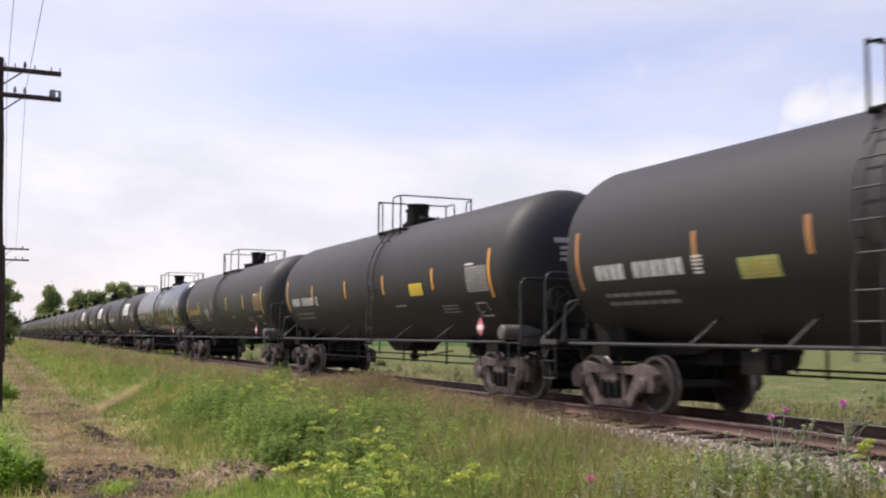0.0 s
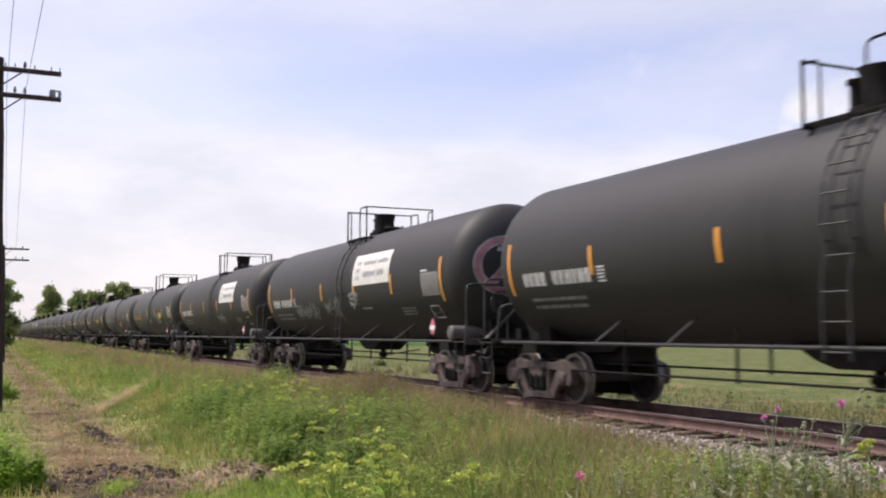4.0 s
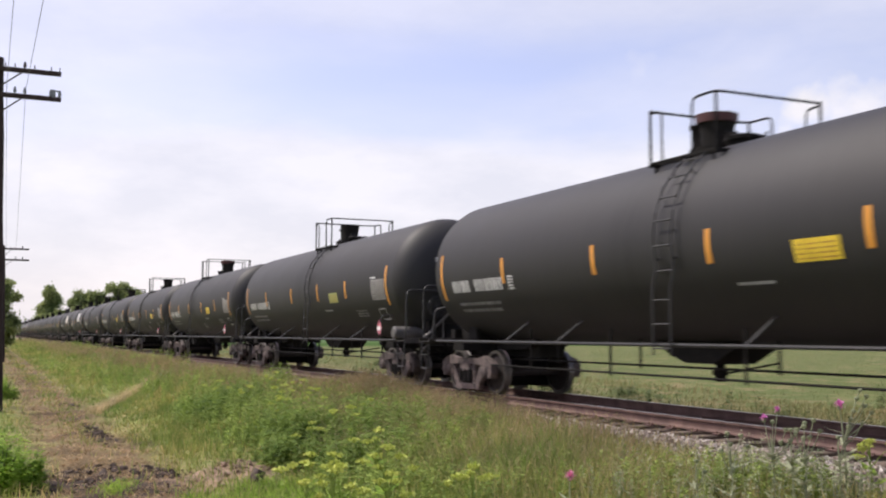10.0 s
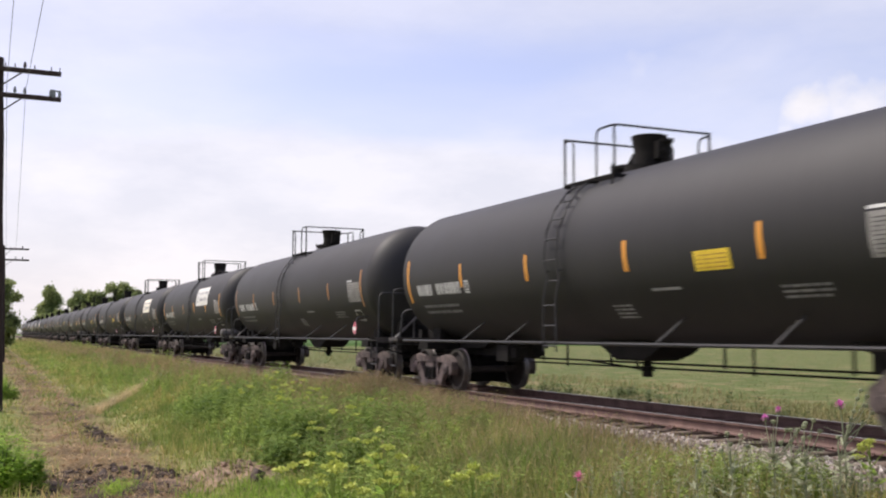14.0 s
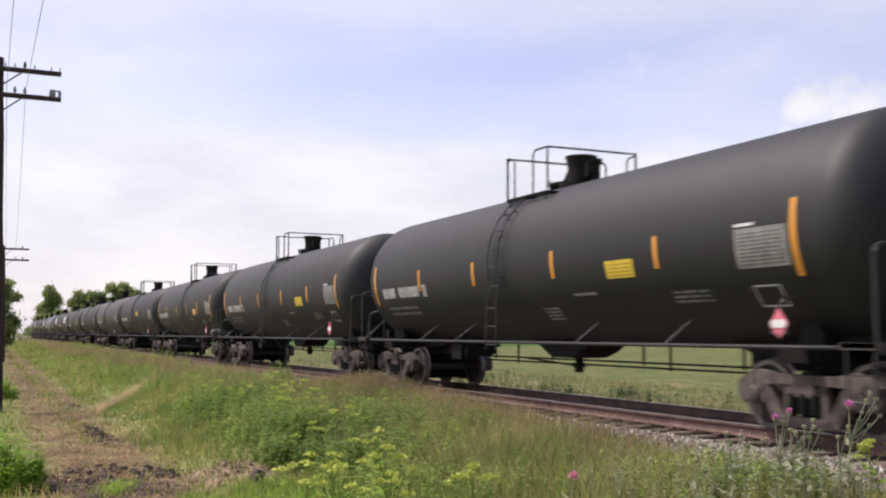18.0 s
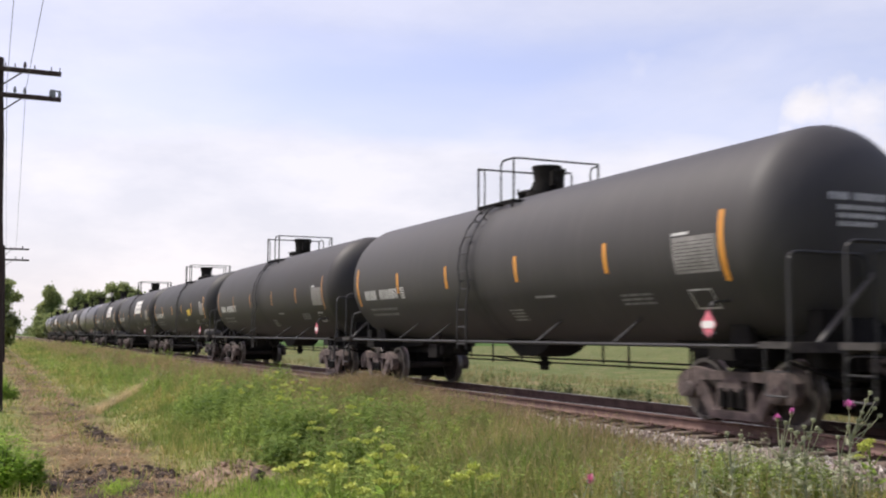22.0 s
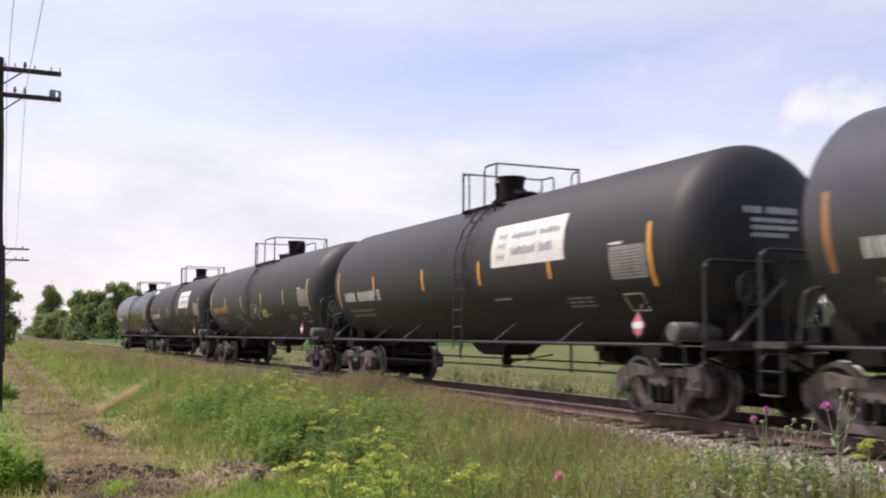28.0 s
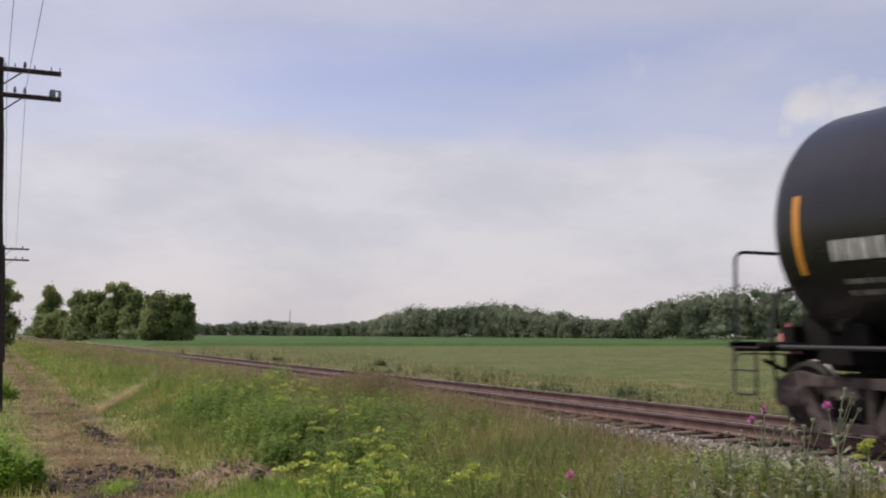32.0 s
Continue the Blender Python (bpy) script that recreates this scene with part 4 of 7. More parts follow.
def rail_bracket(bm):
    # raked strap between the shell and the hand rail on the side of negative x
    p = (-1.02, ZC - math.sqrt(R * R - 1.02 ** 2))
    d = Vector((-1.58 - p[0], 0, 1.10 - p[1])); n = Vector((-d.z, 0, d.x)).normalized() * 0.012
    v = []
    for q in (Vector((p[0] + 0.02, 0, p[1] + 0.03)), Vector((-1.58, 0, 1.10))):
        for dy in (-0.024, 0.024):
            for k in (-1, 1):
                v.append(bm.verts.new(q + n * k + Vector((0, dy, 0))))
    for f in ((0, 1, 3, 2), (4, 6, 7, 5), (0, 4, 5, 1), (2, 3, 7, 6), (0, 2, 6, 4), (1, 5, 7, 3)):
        bm.faces.new([v[i] for i in f])


def outlet(bm):
    # bottom outlet with its skid
    prism(bm, [(-1.15, 1.14), (1.05, 1.14), (0.60, 0.92), (0.35, 0.80), (-0.35, 0.80), (-0.75, 0.92)], -0.42, 0.42, 0.05)
    lathe(bm, [(0.52, 0.0), (0.52, 0.09), (0.62, 0.09), (0.62, 0.13), (0.70, 0.13), (0.70, 0.08), (0.84, 0.08), (0.84, 0.0)], "z", 14)
    tube(bm, [(-0.1, 0.1, 0.66), (-1.1, 0.1, 0.80)], 0.018, 6)


def brake_rod(x, z):
    def build(bm):
        tube(bm, [(x, -6.1, z), (x, 6.1, z)], 0.020, 6)
        for y in (-4.2, -1.5, 1.8, 4.4):
            box(bm, x - 0.015, x + 0.015, y - 0.018, y + 0.018, z - 0.05, 1.35)
    return build


def brake_cylinder(bm):
    lathe(bm, [(4.2, 0.0), (4.2, 0.16), (4.28, 0.17), (4.70, 0.17), (4.75, 0.0)], "y", 16, (0.2, 0, 0.92))
    box(bm, -0.10, 0.50, 4.3, 4.6, 0.95, 1.20)


def control_valve(bm):
    box(bm, -0.85, -0.45, 3.6, 4.1, 0.70, 1.02)
    tube(bm, [(-0.65, 3.85, 1.0), (-0.65, 3.85, 1.35)], 0.03, 6)
    box(bm, -0.78, -0.52, 3.4, 3.62, 0.78, 0.98)


def reservoir(bm):
    lathe(bm, [(-0.42, 0.0), (-0.42, 0.12), (-0.39, 0.155), (0.39, 0.155), (0.42, 0.12), (0.42, 0.0)], "x", 20, (1.08, 7.90, 1.28))
    for x in (1.32, 0.84):
        box(bm, x - 0.03, x + 0.03, 7.80, 8.14, 1.08, 1.15)


def brake_wheel(bm):
    ring = [(0.62 + 0.24 * math.cos(a), 8.60, 1.92 + 0.24 * math.sin(a)) for a in (2 * math.pi * k / 20 for k in range(21))]
    tube(bm, ring, 0.016, 6, False)
    for k in range(5):
        a = 2 * math.pi * k / 5
        tube(bm, [(0.62, 8.59, 1.92), (0.62 + 0.24 * math.cos(a), 8.60, 1.92 + 0.24 * math.sin(a))], 0.012, 6)
    tube(bm, [(0.62, 8.48, 1.92), (0.62, 8.62, 1.92)], 0.03, 8)
    box(bm, 0.50, 0.74, 8.42, 8.52, 1.74, 2.10)
    tube(bm, [(0.62, 8.46, 1.14), (0.62, 8.46, 1.76)], 0.02, 6)


def diamond(k, lift):
    """A square plate on its tip; k: half of its diagonal."""
    def build(bm):
        x = -1.60 - lift
        pts = [(0, -k), (k * 0.8, 0), (0, k), (-k * 0.8, 0)]
        prism(bm, [(y, 1.39 + z) for y, z in pts], x - 0.004, x + 0.004)
    return build


def diamond_band(bm):
    prism(bm, [(-0.115, 1.34), (0.115, 1.34), (0.13, 1.39), (0.115, 1.44), (-0.115, 1.44), (-0.13, 1.39)], -1.612, -1.607)


def placard_post(bm):
    tube(bm, bent([(-1.18, 0.02, 1.72), (-1.55, 0.0, 1.70), (-1.595, 0.0, 1.20)], 0.10), 0.022, 6)
    box(bm, -1.602, -1.590, -0.14, 0.14, 1.26, 1.30)


def letters(seed, y0, y1, z0, z1, n):
    """Lettering as plain upright bars, two to a character; y falls as the line is read."""
    def build(bm):
        rnd = random.Random(seed)
        step = (y1 - y0) / n
        for k in range(n):
            if k == 4:
                continue
            for u in (0.10, 0.54):
                w = rnd.uniform(0.26, 0.36)
                on_shell(y0 + step * (k + u + w), y0 + step * (k + u), z0, z1)(bm)
    return build


def lines_block(seed, y0, y1, z0, z1, n, fill=0.55):
    """Small print as rows of plain bars."""
    def build(bm):
        rnd = random.Random(seed)
        h = (z1 - z0) / n
        for k in range(n):
            za = z0 + h * k
            y = y0
            while abs(y - y0) < abs(y1 - y0) * 0.96:
                w = rnd.uniform(0.10, 0.34) * (1 if y1 > y0 else -1)
                e = y + w
                if abs(e - y0) > abs(y1 - y0):
                    e = y1
                on_shell(min(y, e), max(y, e), za, za + h * fill, 0.005)(bm)
                y = e + 0.035 * (1 if y1 > y0 else -1)
    return build


def frame_box(y0, y1, z0, z1, w=0.03):
    def build(bm):
        for a, b, c, d in ((y0, y1, z0, z0 + w), (y0, y1, z1 - w, z1), (y0, y0 + w, z0, z1), (y1 - w, y1, z0, z1)):
            on_shell(a, b, c, d)(bm)
    return build


def spray(seed, y0, z0, w, h, strokes=18):
    """A tangle of curved sprayed strokes on the shell."""
    def build(bm):
        rnd = random.Random(seed)
        for _ in range(int(strokes * max(1.0, w / h / 2.5))):
            y, z = y0 + rnd.uniform(-0.5, 0.5) * w, z0 + rnd.uniform(-0.5, 0.5) * h
            a, turn, wide = rnd.uniform(0, 6.28), rnd.uniform(-0.6, 0.6), rnd.uniform(0.010, 0.040)
            prev = None
            lift = rnd.uniform(0.0035, 0.007)
            for k in range(9):
                zz = max(ZC - R * 0.97, min(ZC + R * 0.97, z))
                t = math.asin((zz - ZC) / R)
                dy, dz = math.cos(a), math.sin(a)
                pair = []
                for s in (-1, 1):
                    tt = t + s * wide * dy / R
                    pair.append(bm.verts.new((-(R + lift) * math.cos(tt), y - s * wide * dz, ZC + (R + lift) * math.sin(tt))))
                if prev:
                    bm.faces.new((prev[0], prev[1], pair[1], pair[0]))
                prev = pair
                y, z, a = y + dy * min(w, 1.6 * h) * 0.09, z + dz * h * 0.11, a + turn
    return build


def end_print(bm):
    # white print on the dished end that faces forward, right of its middle
    def at(u, z):
        r = math.hypot(u, z - ZC)
        return Vector((u, -CYL - HEAD * (1 - min(1, (r / R)) ** 2.78) ** 0.5 - 0.014, z))
    for row, (z, h, u0, n) in enumerate(((3.02, 0.10, -0.62, 15), (2.89, 0.065, -0.50, 13), (2.78, 0.065, -0.50, 13), (2.67, 0.065, -0.50, 10))):
        for k in range(n):
            u = u0 + k * 0.066
            if row == 0 and k == 5:
                continue
            bm.faces.new([bm.verts.new(at(a, zz)) for a, zz in ((u, z), (u + 0.05, z), (u + 0.05, z + h), (u, z + h))])


def head_spray(seed, u0, z0, w, h):
    """Sprayed strokes on the dished end that faces forward."""
    def at(u, z):
        r = min(0.97, math.hypot(u, z - ZC) / R)
        return Vector((u, -CYL - HEAD * (1 - r ** 2.78) ** 0.5 - 0.016, z))
    def build(bm):
        rnd = random.Random(seed)
        for _ in range(16):
            u, z, a = u0 + rnd.uniform(-0.5, 0.5) * w, z0 + rnd.uniform(-0.5, 0.5) * h, rnd.uniform(0, 6.28)
            turn, wide, prev = rnd.uniform(-0.7, 0.7), rnd.uniform(0.010, 0.030), None
            for k in range(9):
                pair = [bm.verts.new(at(u - s * wide * math.sin(a), z + s * wide * math.cos(a))) for s in (-1, 1)]
                if prev:
                    bm.faces.new((prev[0], prev[1], pair[1], pair[0]))
                prev = pair
                u, z, a = u + math.cos(a) * w * 0.06, z + math.sin(a) * h * 0.10, a + turn
    return build


def head_ring(u0, z0, r, wide, lift):
    """A sprayed ring with three strokes inside it on the dished end that faces forward."""
    def at(u, z):
        q = min(0.97, math.hypot(u, z - ZC) / R)
        return Vector((u, -CYL - HEAD * (1 - q ** 2.78) ** 0.5 - lift, z))
    def build(bm):
        lines = [[(u0 + r * math.cos(a), z0 + r * 0.9 * math.sin(a)) for a in (2 * math.pi * k / 28 for k in range(29))]]
        lines += [[(u0 + r * (a + (c - a) * k / 8), z0 + r * (b + (d - b) * k / 8)) for k in range(9)] for a, b, c, d in ((0.0, 0.9, 0.0, -0.05), (0.0, -0.05, -0.55, -0.66), (0.0, -0.05, 0.55, -0.66))]
        for line in lines:
            pairs = []
            for i, (u, z) in enumerate(line):
                p, q = line[max(i - 1, 0)], line[min(i + 1, len(line) - 1)]
                du, dz = q[0] - p[0], q[1] - p[1]
                e = wide / math.hypot(du, dz)
                pairs.append((bm.verts.new(at(u - dz * e, z + du * e)), bm.verts.new(at(u + dz * e, z - du * e))))
            for a, b in zip(pairs, pairs[1:]):
                bm.faces.new((a[0], a[1], b[1], b[0]))
    return build


HALF_TURN = Matrix.Rotation(math.pi, 4, "Z")


def add_truck(car, y):
    truck = part("truck", cached("truck_bolster", STEEL, truck_bolster), car, "dusty cast steel freight truck", pose(0, y, 0))
    for s in (-1, 1):
        part("brake_beam", cached("brake_beam%d" % s, STEEL, brake_beam(s)), truck)
    for side in (-1, 1):
        part("side_frame", cached("side_frame%d" % side, CAST, side_frame(side)), truck, "dusty brown cast side frame")
        part("spring_nest", cached("springs%d" % side, STEEL, springs(side)), truck)
        for s in (-1, 1):
            part("journal_bearing", cached("journal%d" % side, CAST, journal(side)), truck, m=pose(0, s * AXLE, 0))
    sets = []
    for s in (-1, 1):
        w = part("wheelset", wheelset_mesh(), truck, "steel wheelset with bright rims", pose(0, s * AXLE, 0.457))
        w["turns"] = s
        sets.append(w)
    return sets


def wheelset(bm):
    axle(bm)
    wheel(-1)(bm)
    wheel(1)(bm)
    tread(-1)(bm)
    tread(1)(bm)


def wheelset_mesh():
    """Rusty plates and axle, bright worn rims."""
    if "wheelset" not in MESHES:
        me = mesh_from("wheelset", fill(wheelset), WHEEL_PLATE)
        me.materials.append(WHEEL_RIM)
        for f in me.polygons:
            if all(math.hypot(me.vertices[i].co.y, me.vertices[i].co.z) > 0.385 for i in f.vertices):
                f.material_index = 1
        MESHES["wheelset"] = me
    return MESHES["wheelset"]


WHEELSETS = []


def tank_car(spec):
    """One tank car; flip: seen from its other side, so that the brake end leads."""
    k, flip, paint, kind = spec["k"], spec["flip"], PAINT[spec["paint"]], spec.get("kind", 1)
    half = spec.get("half", 1.45 if kind == 2 else 0.80)
    top = spec.get("top", 0.0 if kind == 2 else 0.60 if flip else 0.27)
    car = tagged(new("tank_car"), spec["label"], "tank car", "cars of the oil train")
    part("tank", cached("tank", paint, tank_shell), car, m=HALF_TURN if flip else None)
    for s in (0, 1):
        h = HALF_TURN if s else None
        part("stub_sill", cached("stub_sill", STEEL, stub_sill), car, m=h)
        part("body_bolster", cached("body_bolster", STEEL, body_bolster), car, m=h)
        for side in (-1, 1):
            part("saddle", cached("saddle%d" % side, STEEL, saddle(side)), car, m=h)
        part("head_brace", cached("head_brace", STEEL, head_brace), car, m=h)
        part("end_gear", cached("end_gear", STEEL, end_gear), car, m=h)
        part("end_platform", cached("end_platform", GRATE, end_platform), car, m=h)
        for side in (-1, 1):
            part("end_railing", cached("end_railing%d" % side, RAILING, end_railing(side)), car, m=h)
            part("sill_step", cached("sill_step%d" % side, RAILING, sill_step(side)), car, m=h)
            if side == -1 or s == (1 if flip else 0):
                part("grab_iron", cached("corner_hoop%d" % side, RAILING, corner_hoop(side)), car, m=h)
        part("brace", cached("end_brace", TANK_GREY, end_brace), car, m=h)
        part("coupler", cached("coupler", CAST, coupler), car, "rusty knuckle coupler", h)
        part("air_hose", cached("air_hose", STEEL, air_hose), car, m=h)
        part("uncoupling_lever", cached("uncoupling_lever", RAILING, uncoupling_lever), car, m=h)
        side = -1 if s else 1
        part("handrail", cached("handrail%d" % side, RAILING, handrail(side)), car)
        if side == (1 if flip else -1):
            climb = part("ladder", cached("stile%d_0" % side, RAILING, stile(side, -0.21)), car, m=pose(0, top + spec.get("climb", 0.29), 0))
            part("stile", cached("stile%d_1" % side, RAILING, stile(side, 0.21)), climb)
            for px, pz in rung_places(side):
                part("rung", cached("rung", RAILING, rung), climb, m=pose(px, 0, pz))
        part("platform_railing", cached("rail_hoop%d_%.2f" % (side, half), STEEL, rail_hoop(side, half, half if kind == 2 else 0.55)), car, m=pose(0, top, 0))
        for y in (-4.85, -2.4, 2.4, 4.3):
            part("bracket", cached("rail_bracket", RAILING, rail_bracket), car, m=(h or Matrix.Identity(4)) @ pose(0, y, 0))
        for w in add_truck(car, -TRUCK_Y if s else TRUCK_Y):
            WHEELSETS.append((w, flip))
    part("platform_grating", cached("grating%.2f" % half, STEEL, grating(half)), car, m=pose(0, top, 0))
    cap = spec.get("cap")
    nozzle = part("manway", cached("manway", STEEL, manway), car, m=pose(0, top - (0.40 if kind == 2 else 0.0), 0))
    if cap:
        part("manway_cover", cached("manway_cover", RED_CAP, manway_cover), nozzle, "dull red manway cover")
    if kind == 2:
        part("valve", cached("tall_valve", STEEL, tall_valve), car, m=pose(0, top - 0.55, 0))
        part("hatch", cached("manway_hatch", STEEL, manway_hatch), car, m=pose(0, top, 0))
    else:
        part("valve_housing", cached("valve_housing", STEEL, valve_housing), car, m=pose(0, top, 0))
    part("bottom_outlet", cached("outlet", STEEL, outlet), car)
    part("brake_rod", cached("brake_rod_a", STEEL, brake_rod(1.05, 0.62)), car)
    part("brake_rod", cached("brake_rod_b", STEEL, brake_rod(0.45, 0.74)), car)
    part("brake_cylinder", cached("brake_cylinder", STEEL, brake_cylinder), car)
    part("control_valve", cached("control_valve", STEEL, control_valve), car)
    part("air_reservoir", cached("reservoir", TANK_GREY, reservoir), car, "grey air reservoir drum", HALF_TURN if spec.get("lead") else None)
    part("brake_wheel", cached("brake_wheel", RAILING, brake_wheel), car)

    # marks on the side that the camera sees
    h = HALF_TURN if flip else Matrix.Identity(4)
    tape = {"orange": ORANGE, "yellow": YELLOWT, "brown": BROWNT}[spec.get("tape", "orange")]
    low = spec.get("low", 0.0)
    for y in spec.get("strips", (4.50, 1.30, -1.62, -4.42) if flip else (4.46, 1.63, -1.55, -4.58)):
        part("reflector_strip", cached("strip_%.2f" % low, tape, on_shell(-0.05, 0.05, 2.23 - low, 2.71 - low)), car, m=h @ pose(0, y, 0))
    for y in (7.34, -7.42):
        part("reflector_strip", cached("end_strip_%.2f" % low, tape, on_shell(-0.05, 0.05, 1.98 - low, 2.95 - low)), car, m=h @ pose(0, y, 0))
    ink = {"white": STENCIL, "faint": FAINT, "ochre": OCHRE}[spec.get("ink", "white")]
    part("car_mark", cached("marks%d" % (k % 4), ink, letters(k % 4, 6.85, 4.55, 2.12, 2.36, 11)), car, "stencilled car marks", h)
    part("mark_box", cached("mark_box", ink, lines_block(9, 4.34, 4.12, 2.11, 2.39, 5, 0.6)), car, "small lined mark box", h)
    part("small_print", cached("weights%d" % (k % 3), FAINT, lines_block(k % 3, 6.75, 4.9, 1.72, 1.98, 2, 0.45)), car, m=h)
    part("stencil_board", cached("stencil%d" % (k % 3), PRINT, lines_block(20 + k % 3, -6.40, -7.24, 2.16, 2.61, 9, 0.26)), car, "dark rows of stencilled inspection print", h)
    part("stencil_dash", cached("stencil_dash", STENCIL, on_shell(-6.72, -6.34, 2.67, 2.71)), car, m=h)
    if not flip and kind == 1:
        part("small_print", cached("valve_print%d" % (k % 2), GREYINK, lines_block(50 + k % 2, -0.80, -1.32, 1.52, 1.76, 4, 0.5)), car, m=h)
    if not spec.get("board"):
        part("stencil_panel", cached("grey_panel", SMUDGE, on_shell(-7.30, -6.34, 2.12, 2.64, 0.003)), car, m=h)
    if spec.get("board"):
        part("stencil_panel", cached("stencil_panel", BOARD, on_shell(-7.22, -6.22, 2.10, 2.74, 0.0035)), car, "faded brown inspection panel", h)
    part("small_print", cached("dash", GREYINK, on_shell(-2.75, -2.05, 1.91, 1.95)), car, m=h)
    part("small_print", cached("print_block%d" % (k % 3), FAINT, lines_block(40 + k % 3, -4.75, -5.60, 1.72, 1.92, 3, 0.5)), car, m=h)
    part("stencil_frame", cached("print_frame", STENCIL, frame_box(-6.98, -6.48, 1.62, 1.90, 0.022)), car, m=h)
    part("end_print", cached("end_print", STENCIL if spec.get("ink") != "ochre" else OCHRE, end_print), car, m=h)
    post = part("placard_holder", cached("placard_post", RAILING, placard_post), car, m=h @ pose(0, -7.22, 0))
    part("placard", cached("placard_red", PLACARD_RED, diamond(0.20, 0.0)), post, "red and white hazard placard")
    part("placard_band", cached("placard_band", PLACARD_WHITE, diamond_band), post)
    sign = spec.get("sign")
    if sign:
        mat = {"yellow": YELLOW, "lime": LIME, "peach": PEACH}[sign]
        y, sz = spec.get("sign_y", -3.6), spec.get("sign_z", 0.0)
        s = part("sign_panel", cached("sign_panel%.2f" % sz, mat, on_shell(-0.38, 0.38, 2.14 + sz, 2.42 + sz)), car, "small %s warning panel" % {"yellow": "yellow", "lime": "faded green", "peach": "pale orange"}[sign], h @ pose(0, y, 0))
        part("panel_print", cached("panel_print%.2f" % sz, OCHRE, lines_block(77, -0.32, 0.32, 2.17 + sz, 2.40 + sz, 4, 0.35)), s)
    ban = spec.get("banner")
    if ban:
        mat = CREAM if ban == "cream" else BANNER
        b = part("banner", cached("banner", mat, on_shell(-5.25, -2.50, 2.54, 3.36, 0.008, 0.10, 8)), car, "large white vinyl banner with grey print", h @ pose(0, spec.get("banner_y", 0.28 if flip else 0.82), 0))
        def banner_print(bm):
            for y0, y1, z0, z1 in ((-3.25, -4.95, 3.06, 3.17), (-3.30, -4.75, 2.74, 2.90)):
                y, n = y0, 0
                rnd = random.Random(3)
                while y > y1:
                    w = rnd.uniform(0.07, 0.13)
                    on_shell(y - w, y, z0, z1 - rnd.choice((0, 0.03)), 0.012)(bm)
                    n += 1
                    y -= w + (0.15 if n == 8 else 0.022)
            for i in range(3):
                z = 2.66 + i * 0.20
                for a, c in ((-2.75, -2.71), (-3.03, -2.99), (-2.90, -2.86)):
                    on_shell(a, c, z, z + 0.15, 0.012)(bm)
                on_shell(-3.03, -2.71, z + 0.06, z + 0.09, 0.0125)(bm)
        part("banner_print", cached("banner_print", INK, banner_print), b)
    for i, (y, z, w, hh, col) in enumerate(spec.get("spray", ())):
        part("graffiti", mesh_from("graffiti", fill(spray(100 + k * 7 + i, y, z, w, hh)), {"dim": FAINT}.get(col, SPRAY), 0), car, "pale sprayed graffiti", h)
    for i, (u, z, w, hh, col) in enumerate(spec.get("head", ())):
        part("graffiti", mesh_from("graffiti", fill(head_spray(300 + k * 5 + i, u, z, w, hh)), {"dim": FAINT}.get(col, SPRAY), 0), car, "sprayed scrawl on the tank end", h)
    if spec.get("ring"):
        part("graffiti", mesh_from("graffiti", fill(head_ring(*spec["ring"], 0.095, 0.015)), SPRAY, 0), car, "pale outline of a sprayed ring", h)
        part("graffiti", mesh_from("graffiti", fill(head_ring(*spec["ring"], 0.060, 0.020)), SPRAY_PINK, 0), car, "pink sprayed ring on the tank end", h)
    if spec.get("last"):
        def marker(bm):
            box(bm, -0.10, 0.12, 9.08, 9.22, 1.02, 1.28)
            tube(bm, [(0.02, 9.15, 1.26), (0.02, 9.15, 1.42)], 0.035, 10)
            box(bm, -0.04, 0.08, 8.98, 9.12, 0.90, 1.04)
        part("end_marker", cached("end_marker", PLACARD_RED, marker), car, "red end-of-train marker", HALF_TURN if flip else None)
    for o in car.children_recursive:
        if o.name.split(".")[0] in ("car_mark", "small_print", "stencil_board", "end_print", "mark_box", "panel_print", "banner_print", "graffiti", "spring_nest"):
            o["kind"] = "stuff"
    return car


def fill(build):
    bm = bmesh.new()
    build(bm)
    return bm


